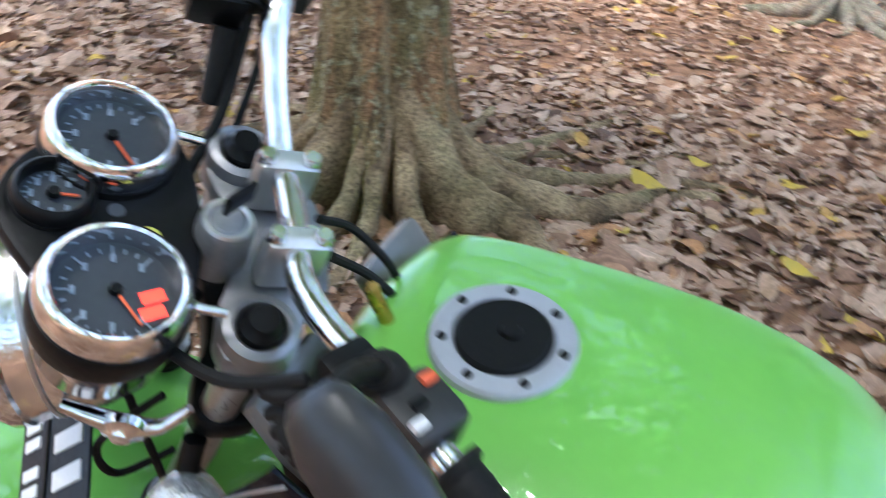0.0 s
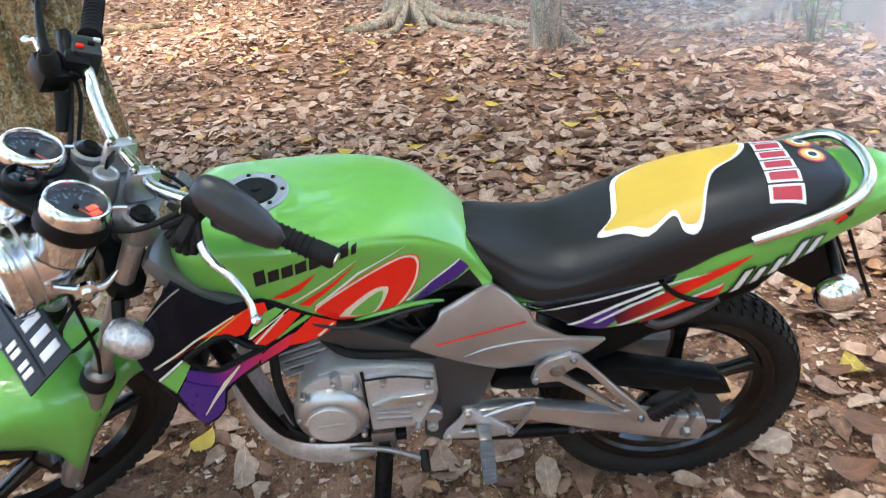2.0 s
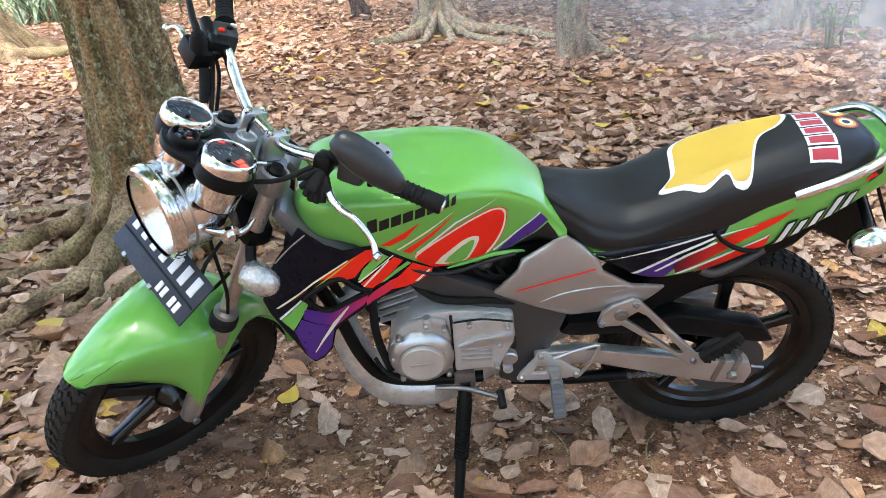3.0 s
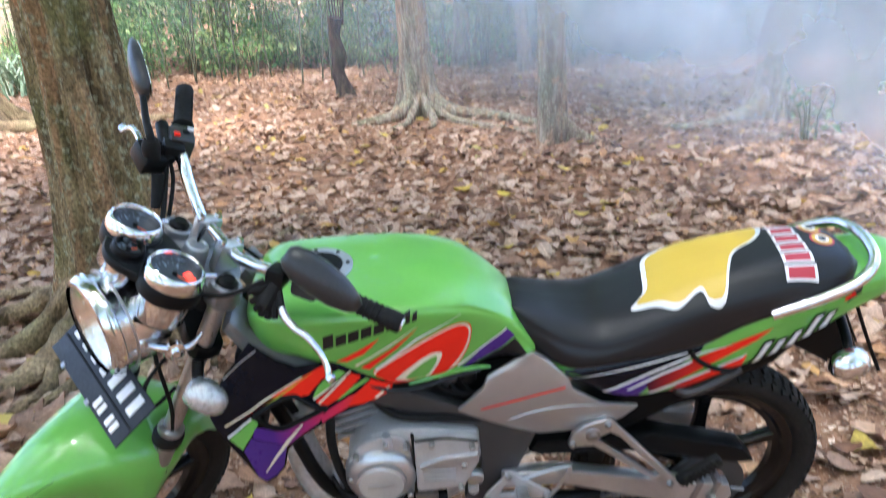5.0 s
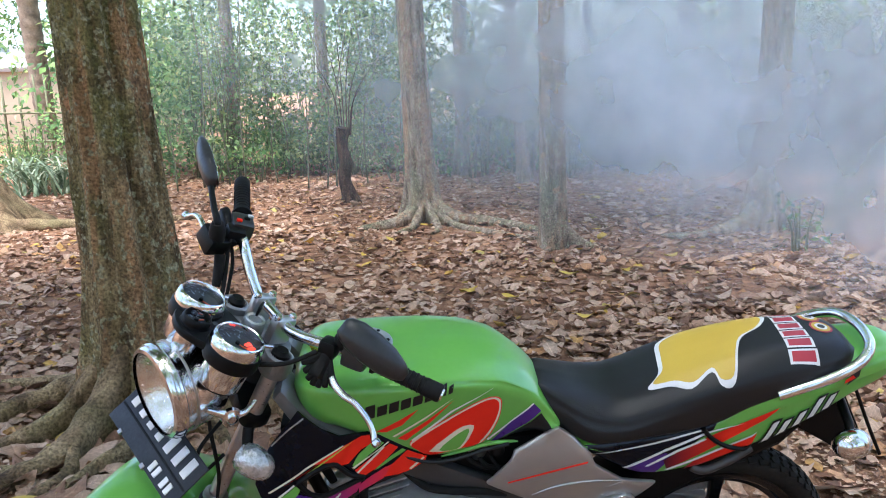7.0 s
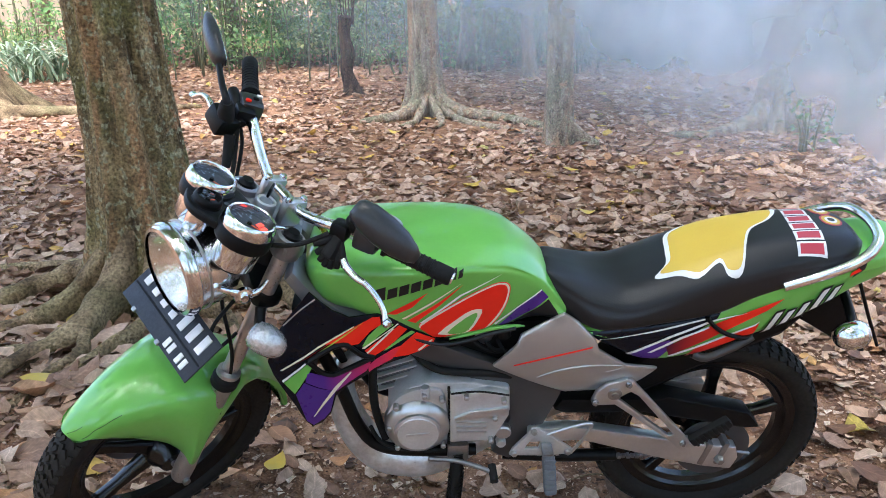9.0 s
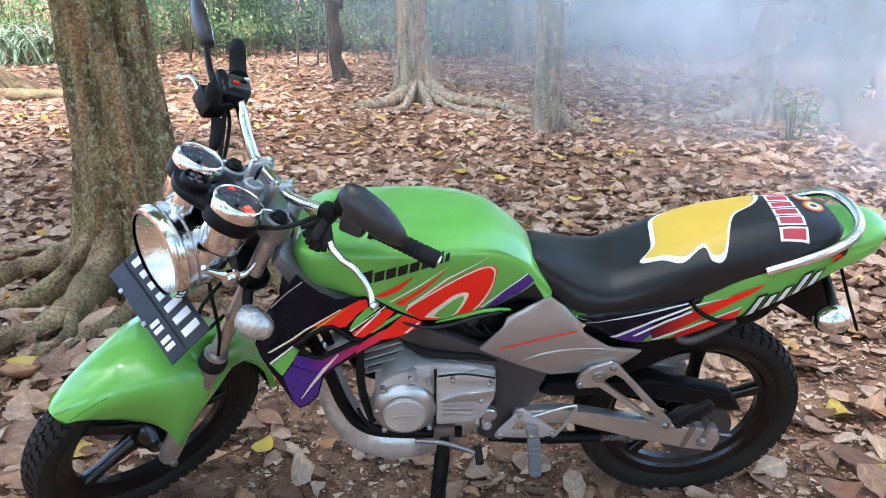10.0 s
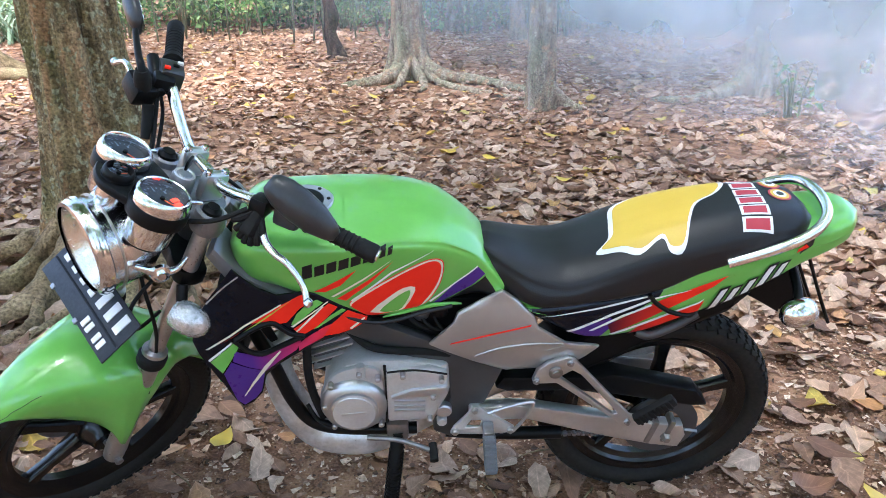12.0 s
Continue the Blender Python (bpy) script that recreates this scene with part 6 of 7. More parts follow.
pane = part("lamp_glass", lathe([(0, 0.020), (0.03, 0.0185), (0.06, 0.013), (0.084, 0.004)], 48), LENS, bucket, "clear domed lamp glass", LAMP_AT)
pane.visible_shadow = False
part("band", lathe([(0.0915, -0.034), (0.0935, -0.035), (0.0935, -0.038), (0.0915, -0.039)], 56), DULL_CHROME, bucket, "", LAMP_AT)
for s_ in (-1, 1):
    part("lamp_bracket", tube([(-0.120, s_ * 0.106, -0.130), (-0.142, s_ * 0.112, -0.152), (-0.175, s_ * 0.104, -0.158), (-0.215, s_ * 0.090, -0.150)], [0.004, 0.007, 0.009, 0.006], 10), CHROME, bike, "chrome lamp bracket", STEER)
    part("bracket_bolt", lathe([(0, 0.010), (0.008, 0.010), (0.011, 0.006), (0.018, 0.003), (0.020, -0.004)], 24), CHROME, bike, "", STEER @ aim((-0.168, s_ * 0.110, -0.160), (-0.3, s_, 0.1)))
    part("stalk", tube([(-0.105, s_ * 0.105, -0.205), (-0.108, s_ * 0.122, -0.228), (-0.108, s_ * 0.140, -0.250)], 0.011, 10), PLASTIC, bike, "", STEER)
    pod_way = STEER.to_3x3() @ Vector((0.55, s_ * 0.75, -0.10))
    indicator(STEER @ Vector((-0.108, s_ * 0.150, -0.250)), pod_way, FACET, "clear faceted front indicator")

# number plate with plain bars
up = Vector((0.56, 0.02, 0.83)).normalized()
right = Vector((0.0, -0.997, 0.070))
right = (right - up * right.dot(up)).normalized()
out = right.cross(up)
PLATE_AT = STEER @ Matrix(((right.x, up.x, out.x, -0.2125), (right.y, up.y, out.y, 0.0055), (right.z, up.z, out.z, -0.3175), (0, 0, 0, 1)))
front_plate = part("number_plate", box(0.280, 0.102, 0.004, 0.0015, PLATE_AT), PLATE, bike, "black number plate with white bars")
sign = 1 if (PLATE_AT.to_3x3() @ Vector((0, 0, 1))).dot(Vector((-1, -0.6, 0))) > 0 else -1
for i in range(7):
    part("sign_bar", box(0.019, 0.040, 0.003, 0.001, PLATE_AT @ Matrix.Translation((-0.112 + 0.0365 * i, 0.022, sign * 0.0028))), PRINT_WHITE, front_plate, "white bar")
for i in range(4):
    part("sign_bar", box(0.012, 0.022, 0.003, 0.001, PLATE_AT @ Matrix.Translation(((0.040, 0.058, 0.088, 0.106)[i], -0.032, sign * 0.0028))), PRINT_WHITE, front_plate, "white bar")
for x in (-0.085, 0.020):
    part("plate_clip", box(0.012, 0.010, 0.008, 0.002, PLATE_AT @ Matrix.Translation((x, -0.050, 0))), STEEL, front_plate)
part("plate_line", box(0.27, 0.0035, 0.003, 0.0, PLATE_AT @ Matrix.Translation((0, -0.010, sign * 0.0026))), PLASTIC, front_plate)

# front mudguard
# how far above the axle its side reaches down, by the angle round the wheel
skirt_edge = [(22, 0.305), (52, 0.298), (65, 0.292), (74, 0.250), (81, 0.205), (87, 0.120), (93, 0.066), (101, 0.070), (112, 0.120), (121, 0.152), (130, 0.182), (138, 0.225), (146, 0.288), (152, 0.300), (160, 0.304)]
rings = []
count = 80
for k in range(count):
    t = k / (count - 1)
    degrees = 151 - 127 * t
    a = radians(degrees)
    w = 0.030 + 0.044 * min(1, t / 0.22) ** 0.6 if t < 0.22 else 0.074
    # the skirt swells round the fork legs
    flank = max(w, float(np.interp(degrees, (70, 80, 90, 100, 108, 120, 133, 151), (0.074, 0.106, 0.122, 0.122, 0.110, 0.086, 0.066, 0.0))))
    r = 0.305
    low = float(np.interp(degrees, [p[0] for p in skirt_edge], [p[1] for p in skirt_edge]))
    skirt = max(r - low, 0.004)
    ring = []
    for y, d in ((-1.0, skirt), (-1.0, skirt * 0.75), (-1.0, skirt * 0.5 + 0.005), (-0.99, skirt * 0.25 + 0.012), (-0.93, 0.014), (-0.75, 0.003), (-0.4, -0.006), (0, -0.010), (0.4, -0.006), (0.75, 0.003), (0.93, 0.014), (0.99, skirt * 0.25 + 0.012), (1.0, skirt * 0.5 + 0.005), (1.0, skirt * 0.75), (1.0, skirt)):
        wide = w + (flank - w) * max(0.0, min(1.0, (abs(y) - 0.55) / 0.44))
        ring.append(Vector((-0.098 + (r - d) * math.cos(a), y * wide, -0.747 + (r - d) * math.sin(a))))
    inner = [p + Vector((-0.004 * math.cos(a), -0.004 * (p.y > 0) + 0.004 * (p.y < 0), -0.004 * math.sin(a))) for p in ring[::-1]]
    rings.append(ring + inner)
mudguard = part("front_mudguard", loft(rings), GREEN, bike, "bright green front mudguard with a crack at its tip", STEER, 60)
guard_skin = skin(mudguard)
for crack in ([(148, -0.036, 0), (145, -0.041, 0), (142, -0.043, 0), (138, -0.048, 0), (134, -0.051, 0), (130, -0.055, 0)], [(150, -0.012, 0), (147, -0.020, 0), (144, -0.024, 0)]):
    line = []
    for angle, y, _ in crack:
        start = STEER @ Vector((-0.098 + 0.5 * math.cos(radians(angle)), y, -0.747 + 0.5 * math.sin(radians(angle))))
        place, _, _, _ = guard_skin.ray_cast(start, (STEER @ Vector((-0.098, y, -0.747)) - start).normalized())
        if place:
            line.append(tuple(place))
    if len(line) > 2:
        part("crack", tube(line, 0.0006, 5, 3), BLACK, mudguard, "thin dark crack")

# cables
for points, r in (
    ([(-0.07, -0.15, 0.02), (-0.12, -0.13, -0.02), (-0.16, -0.06, -0.07), (-0.13, 0.02, -0.14), (-0.06, 0.04, -0.25)], 0.005),
    ([(-0.085, 0.185, 0.055), (-0.088, 0.165, 0.020), (-0.100, 0.125, -0.035), (-0.125, 0.08, -0.08), (-0.13, 0.03, -0.15)], 0.005),
    ([(-0.075, 0.190, 0.045), (-0.070, 0.165, 0.01), (-0.082, 0.13, -0.045), (-0.095, 0.10, -0.10), (-0.06, 0.05, -0.16)], 0.004),
    ([(-0.19, -0.02, -0.08), (-0.16, -0.05, -0.22), (-0.11, -0.10, -0.36), (-0.09, -0.115, -0.52)], 0.004),
    ([(-0.13, -0.06, -0.21), (-0.18, -0.08, -0.27), (-0.16, -0.09, -0.33), (-0.11, -0.08, -0.30)], 0.004),
    ([(-0.02, -0.02, -0.03), (0.02, -0.02, -0.055), (0.05, -0.03, -0.075), (0.08, -0.03, -0.11)], 0.0045),
    ([(-0.03, 0.01, -0.02), (0.01, 0.02, -0.045), (0.05, 0.0, -0.07), (0.08, -0.01, -0.11)], 0.004),
):
    part("cable", tube(points, r, 8), RUBBER, bike, "black control cable", STEER)
part("gold_fitting", tube([(0.012, -0.045, -0.035), (0.035, -0.06, -0.065)], 0.007, 10, 2), GOLD, bike, "", STEER)

bike.matrix_world = LEAN


# ---- undergrowth ----
def leaf_cloud(name, centres, sizes, mat, parent=None, label="", seed=0, droop=0.35, slim=0.34):
    """Many small folded leaves, each four triangles, in one mesh."""
    rng = np.random.default_rng(seed)
    c = np.asarray(centres, float)
    n = len(c)
    s = np.asarray(sizes, float)[:, None]
    yaw, pitch, roll = rng.uniform(0, 2 * np.pi, n), rng.normal(-droop, 0.5, n), rng.normal(0, 0.6, n)
    ahead = np.stack([np.cos(yaw) * np.cos(pitch), np.sin(yaw) * np.cos(pitch), np.sin(pitch)], 1)
    side = np.stack([-np.sin(yaw), np.cos(yaw), 0 * yaw], 1)
    up = np.cross(ahead, side)
    side, up = side * np.cos(roll)[:, None] + up * np.sin(roll)[:, None], up * np.cos(roll)[:, None] - side * np.sin(roll)[:, None]
    w = slim * rng.uniform(0.7, 1.2, (n, 1))
    v = np.stack([c, c + s * (0.45 * ahead + w * side + 0.07 * up), c + s * 0.5 * ahead - 0.03 * s * up, c + s * (0.45 * ahead - w * side + 0.07 * up), c + s * (ahead - 0.12 * up)], 1).reshape(-1, 3)
    base = 5 * np.arange(n)[:, None]
    f = np.concatenate([base + np.array(t) for t in ((0, 2, 1), (1, 2, 4), (0, 3, 2), (3, 4, 2))], 1).reshape(-1, 3)
    data = bpy.data.meshes.new(name)
    data.from_pydata(v.tolist(), [], f.tolist())
    data.materials.append(mat)
    ob = new(name, data)
    ob.parent = parent
    return tagged(ob, label)


def clumps(rng, centre, spread, count, each, tight):
    """Points gathered round twigs inside an uneven crown."""
    heads = np.array(centre) + rng.normal(0, 1, (count, 3)) * np.array(spread)
    pts = np.repeat(heads, each, 0) + rng.normal(0, tight, (count * each, 3))
    return pts


def shrub(x, y, height, width, leaves, size, seed, label):
    rng = np.random.default_rng(seed)
    thing = tagged(new("shrub"), label, "shrub", "undergrowth")
    for k in range(5):
        a, r = rng.uniform(0, 6.28), width * rng.uniform(0.1, 0.45)
        part("stem", tube([(x + 0.05 * math.cos(a), y + 0.05 * math.sin(a), -0.02), (x + 0.5 * r * math.cos(a), y + 0.5 * r * math.sin(a), height * 0.45), (x + r * math.cos(a), y + r * math.sin(a), height * rng.uniform(0.75, 1.0))], [0.014, 0.010, 0.004], 5, 3), STEM, thing, sharp=180)
    pts = clumps(rng, (x, y, height * 0.58), (width * 0.36, width * 0.30, height * 0.26), leaves // 14, 14, 0.07 + 0.04 * height)
    pts = pts[pts[:, 2] > 0.06]
    leaf_cloud("foliage", pts, rng.uniform(0.5, 1.4, len(pts)) * size, (FOLIAGE, HAZED_FOLIAGE, HAZED_FOLIAGE, DARK_FOLIAGE)[seed % 4], thing, seed=seed, slim=(0.34, 0.22, 0.30, 0.26)[seed % 4])
    return thing


def hides_house(x, y):
    """Whether a tall shrub here would stand before the palm and the pale house."""
    return y > 10.5 and -0.62 < (x + 0.6) / (y + 1.7) < -0.385


rng = np.random.default_rng(4)
spots = []
for i in range(46):
    x = -9.5 + i * 0.46 + rng.uniform(-0.25, 0.25)
    edge = 11.2 - 0.13 * (x + 3) if x > -3 else 11.4
    spots.append((x, edge + rng.uniform(-0.2, 1.8), rng.uniform(0.8, 2.9), rng.uniform(0.7, 1.5)))
for i, (x, y, h, w) in enumerate(spots):
    if hides_house(x, y):
        h, w = 0.55, 0.6
    shrub(x, y, h, w, 700 if h > 1 else 220, rng.uniform(0.06, 0.12), 100 + i, "dense green leafy shrub at the clearing's edge" if h > 1.4 else "low green leafy shrub over dry leaves")
for i in range(34):
    x, y = rng.uniform(-11, 12), rng.uniform(13.2, 18)
    if hides_house(x, y):
        y += 14
    shrub(x, y, rng.uniform(2.4, 5.0), rng.uniform(1.8, 3.0), 1200, rng.uniform(0.10, 0.18), 200 + i, "tall green shrub with gaps showing bright sky")
for i in range(54):
    x = -8.5 + i * 0.37 + rng.uniform(-0.2, 0.2)
    y = 11.0 - 0.10 * max(x + 3, 0) + rng.uniform(-0.5, 1.3)
    shrub(x, y, rng.uniform(0.5, 1.05), rng.uniform(0.5, 0.9), 300, rng.uniform(0.05, 0.10), 700 + i, "low leafy undergrowth rooted in dry leaves")
for i in range(34):
    x, y = rng.uniform(-3, 10), rng.uniform(12.3, 16.5)
    shrub(x, y, rng.uniform(0.8, 1.6), rng.uniform(0.9, 1.5), 340, rng.uniform(0.09, 0.14), 800 + i, "green undergrowth deep in the forest")
for i in range(75):
    x, y = rng.uniform(-5, 9), rng.uniform(9.6, 13.0)
    h = rng.uniform(0.9, 3.4)
    sapling = tagged(new("sapling"), "thin bare upright sapling stem", "sapling", "saplings")
    part("stem", tube([(x, y, -0.02), (x + rng.uniform(-0.1, 0.1), y, h * 0.5), (x + rng.uniform(-0.3, 0.3), y, h)], [0.014, 0.011, 0.006], 5, 3), STEM, sapling, sharp=180)
for i in range(26):
    x, y = -22 + i * 1.9 + rng.uniform(-0.6, 0.6), rng.uniform(21, 27)
    shrub(x, y, rng.uniform(5.0, 7.5), rng.uniform(2.6, 3.8), 900, rng.uniform(0.20, 0.30), 250 + i, "far leafy tree crowns closing the forest")
# low shoots between the trunks and in the smoke
for i, (x, y, h) in enumerate([(4.1, 5.6, 0.7), (4.6, 6.2, 0.9), (5.2, 7.0, 1.1), (3.0, 4.3, 0.45)]):
    shrub(x, y, h, h * 0.8, 90, 0.075, 300 + i, "small green shoot rising out of the dry leaves")

# strap-leaved plant
agave = tagged(new("strap_plant"), "clump of arching grey-green strap leaves", "plant")
vs, fs = [], []
for k in range(130):
    a, reach, h = rng.uniform(0, 6.28), rng.uniform(0.5, 1.15), rng.uniform(0.45, 0.95)
    ox, oy = -5.6 + rng.normal(0, 0.45), 10.4 + rng.normal(0, 0.3)
    wide = rng.uniform(0.014, 0.024)
    for j in range(7):
        t = j / 6
        px, py, pz = ox + math.cos(a) * reach * t, oy + math.sin(a) * reach * t, h * (1.9 * t - 1.45 * t * t) + 0.02
        wj = wide * (1 - t) ** 0.5
        vs += [(px - math.sin(a) * wj, py + math.cos(a) * wj, pz), (px, py, pz - wj * 0.6), (px + math.sin(a) * wj, py - math.cos(a) * wj, pz)]
        if j:
            b = len(vs) - 6
            fs += [(b, b + 1, b + 4, b + 3), (b + 1, b + 2, b + 5, b + 4)]
data = bpy.data.meshes.new("leaves")
data.from_pydata(vs, [], fs)
data.materials.append(BLADE)
blades = new("leaves", data)
blades.parent = agave
blades["kind"] = "stuff"

# unseen trunks added on the near side of the clearing, for reflections and shading crowns
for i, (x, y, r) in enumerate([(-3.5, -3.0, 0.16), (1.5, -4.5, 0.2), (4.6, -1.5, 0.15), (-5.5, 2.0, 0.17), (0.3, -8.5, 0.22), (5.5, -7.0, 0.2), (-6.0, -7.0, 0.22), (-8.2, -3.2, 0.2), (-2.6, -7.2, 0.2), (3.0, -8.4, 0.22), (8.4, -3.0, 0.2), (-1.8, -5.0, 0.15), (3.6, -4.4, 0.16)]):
    tree("tree", "unseen brown trunk added to carry a shading crown", x, y, r, 7.0, [], BARK_FAR, (0, 0), 0.5, 4, 60 + i)

# unseen crowns above the clearing, placed to shade the ground and dapple reflections
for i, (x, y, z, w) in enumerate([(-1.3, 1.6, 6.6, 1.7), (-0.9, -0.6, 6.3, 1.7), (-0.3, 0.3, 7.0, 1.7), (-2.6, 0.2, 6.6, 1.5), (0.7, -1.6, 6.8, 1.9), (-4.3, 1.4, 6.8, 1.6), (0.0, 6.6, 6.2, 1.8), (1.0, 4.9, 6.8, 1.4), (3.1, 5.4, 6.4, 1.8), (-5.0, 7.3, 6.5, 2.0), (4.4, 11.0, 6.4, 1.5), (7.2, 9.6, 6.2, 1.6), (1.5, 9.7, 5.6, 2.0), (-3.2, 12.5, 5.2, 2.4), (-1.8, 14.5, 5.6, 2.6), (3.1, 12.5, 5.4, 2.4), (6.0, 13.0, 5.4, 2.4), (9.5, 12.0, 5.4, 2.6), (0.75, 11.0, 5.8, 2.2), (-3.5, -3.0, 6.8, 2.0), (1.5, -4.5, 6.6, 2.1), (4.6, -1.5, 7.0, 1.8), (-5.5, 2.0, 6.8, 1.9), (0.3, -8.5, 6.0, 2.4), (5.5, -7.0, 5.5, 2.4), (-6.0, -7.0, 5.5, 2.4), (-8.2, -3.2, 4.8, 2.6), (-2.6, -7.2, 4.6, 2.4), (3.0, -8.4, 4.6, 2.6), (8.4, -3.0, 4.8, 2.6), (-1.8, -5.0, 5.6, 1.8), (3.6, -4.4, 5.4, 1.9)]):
    prng = np.random.default_rng(500 + i)
    thing = min(PLANTED, key=lambda q: math.hypot(q[0] - x, q[1] - y))[2]
    for k in range(6):
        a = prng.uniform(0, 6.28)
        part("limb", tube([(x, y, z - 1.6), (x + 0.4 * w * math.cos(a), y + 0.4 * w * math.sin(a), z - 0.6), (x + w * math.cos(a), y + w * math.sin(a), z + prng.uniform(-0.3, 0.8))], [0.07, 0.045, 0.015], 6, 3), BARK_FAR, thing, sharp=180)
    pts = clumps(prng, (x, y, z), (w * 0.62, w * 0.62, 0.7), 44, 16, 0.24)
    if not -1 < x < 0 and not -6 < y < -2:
        # a second unseen storey of leaves dims the sky, open above the motorcycle
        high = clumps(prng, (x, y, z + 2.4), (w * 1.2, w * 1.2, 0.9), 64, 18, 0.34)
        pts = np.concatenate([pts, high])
    leaf_cloud("crown", pts, prng.uniform(0.16, 0.34, len(pts)), CROWN, thing, "unseen leafy crown added to dapple and dim the light", seed=600 + i)

# unseen half ring of shrubs, added to darken reflections and the low sky
for i in range(26):
    a = math.pi + math.pi * (i + 0.5) / 26
    shrub(11.5 * math.cos(a), 1.0 + 11.5 * math.sin(a), rng.uniform(2.2, 4.2), 2.2, 420, 0.28, 400 + i, "unseen tall shrub added to block low sky light")

# pale building and stake fence far behind the palm
house = tagged(new("house"), "low pale house behind the trees", "house")
part("wall", box(9.0, 0.2, 2.4, 0.01, Matrix.Translation((-14.5, 24.0, 1.2))), WALL, house)
part("roof", box(9.6, 3.0, 0.15, 0.02, Matrix.Translation((-14.5, 25.2, 2.75)) @ Matrix.Rotation(radians(16), 4, "X")), ROOF, house, "pale sheet roof")
fence = tagged(new("fence"), "uneven fence of thin wooden stakes", "fence")
for i in range(14):
    x = -11.5 + i * 0.34 + rng.uniform(-0.08, 0.08)
    part("stake", tube([(x, 15.6 + rng.uniform(-0.1, 0.1), -0.02), (x + rng.uniform(-0.06, 0.06), 15.6, rng.uniform(1.5, 2.2))], [0.03, 0.022], 6, 2), STEM, fence, sharp=180)
for z in (0.5, 1.1):
    part("rail", tube([(-11.6, 15.55, z), (-9.0, 15.58, z + 0.04), (-6.9, 15.55, z)], 0.022, 6, 3), STEM, fence, sharp=180)


# ---- smoke ----
def smoke_material():
    m = bpy.data.materials.new("thin_smoke")
    m.use_nodes = True
    n, link = m.node_tree.nodes, m.node_tree.links
    n.remove(n["Principled BSDF"])
    where = n.new("ShaderNodeTexCoord")
    puff, wisp = n.new("ShaderNodeTexNoise"), n.new("ShaderNodeTexNoise")
    for node, k, d in ((puff, 0.55, 3), (wisp, 2.2, 5)):
        node.inputs["Scale"].default_value, node.inputs["Detail"].default_value = k, d
        link.new(where.outputs["Object"], node.inputs["Vector"])
    split = n.new("ShaderNodeSeparateXYZ")
    link.new(where.outputs["UV"], split.inputs[0])

    def math_node(op, a, b):
        node = n.new("ShaderNodeMath")
        node.operation, node.use_clamp = op, False
        for i, v in enumerate((a, b)):
            if isinstance(v, (int, float)):
                node.inputs[i].default_value = v
            else:
                link.new(v, node.inputs[i])
        return node.outputs[0]

    fade = None
    for axis in (0, 1):
        u = split.outputs[axis]
        hump = math_node("MULTIPLY", math_node("MULTIPLY", u, math_node("SUBTRACT", 1.0, u)), 4.0)
        hump = math_node("POWER", hump, 1.3)
        fade = hump if fade is None else math_node("MULTIPLY", fade, hump)
    cloud = math_node("ADD", math_node("MULTIPLY", puff.outputs[0], 0.75), math_node("MULTIPLY", wisp.outputs[0], 0.25))
    shape = n.new("ShaderNodeMapRange")
    shape.interpolation_type = "SMOOTHSTEP"
    shape.inputs[1].default_value, shape.inputs[2].default_value, shape.inputs[4].default_value = 0.16, 0.72, 0.55
    link.new(cloud, shape.inputs[0])
    thick = math_node("MULTIPLY", fade, shape.outputs[0])
    clear, front, back, body, out_ = n.new("ShaderNodeBsdfTransparent"), n.new("ShaderNodeBsdfDiffuse"), n.new("ShaderNodeBsdfTranslucent"), n.new("ShaderNodeMixShader"), n.new("ShaderNodeMixShader")
    front.inputs[0].default_value = back.inputs[0].default_value = (0.72, 0.78, 0.86, 1)
    body.inputs[0].default_value = 0.5
    link.new(front.outputs[0], body.inputs[1])
    link.new(back.outputs[0], body.inputs[2])
    link.new(thick, out_.inputs[0])
    link.new(clear.outputs[0], out_.inputs[1])
    link.new(body.outputs[0], out_.inputs[2])
    link.new(out_.outputs[0], n["Material Output"].inputs[0])
    return m


SMOKE = smoke_material()
smoke = tagged(new("smoke"), "thin blue-white smoke drifting between the trees", "smoke", kind="stuff")
for i, (x, y, z, w, h) in enumerate([(3.0, 2.0, 0.5, 2.6, 1.5), (3.3, 2.9, 0.8, 4.4, 2.6), (3.5, 4.3, 1.2, 6.0, 3.4), (1.9, 3.6, 1.3, 4.4, 2.4), (1.5, 4.5, 1.7, 4.4, 2.8), (2.2, 5.9, 1.9, 7.4, 4.0), (3.2, 7.4, 2.1, 9.6, 4.4), (1.2, 9.4, 2.4, 12.5, 5.2)]):
    bm = bmesh.new()
    uv = bm.loops.layers.uv.new("UVMap")
    cols, rows_ = 28, 16
    grid = []
    for j in range(rows_ + 1):
        for k in range(cols + 1):
            u, v = k / cols, j / rows_
            px, pz = x + (u - 0.5) * w, z + (v - 0.5) * h
            grid.append(bm.verts.new((px, y + 0.35 * noise.noise((px * 0.7, pz * 0.7, i * 3.1)), pz)))
    for j in range(rows_):
        for k in range(cols):
            a = j * (cols + 1) + k
            face = bm.faces.new((grid[a], grid[a + 1], grid[a + cols + 2], grid[a + cols + 1]))
            for loop, (du, dv) in zip(face.loops, ((0, 0), (1, 0), (1, 1), (0, 1))):
                loop[uv].uv = ((k + du) / cols, (j + dv) / rows_)
    part("veil", bm, SMOKE, smoke, sharp=180)["kind"] = "stuff"


# ---- fallen leaves ----
TREES_AT = [(-1.34, 1.5, 0.30), (0.0, 6.55, 0.24), (1.08, 4.85, 0.18), (3.19, 5.35, 0.22), (-5.0, 7.3, 0.5)]


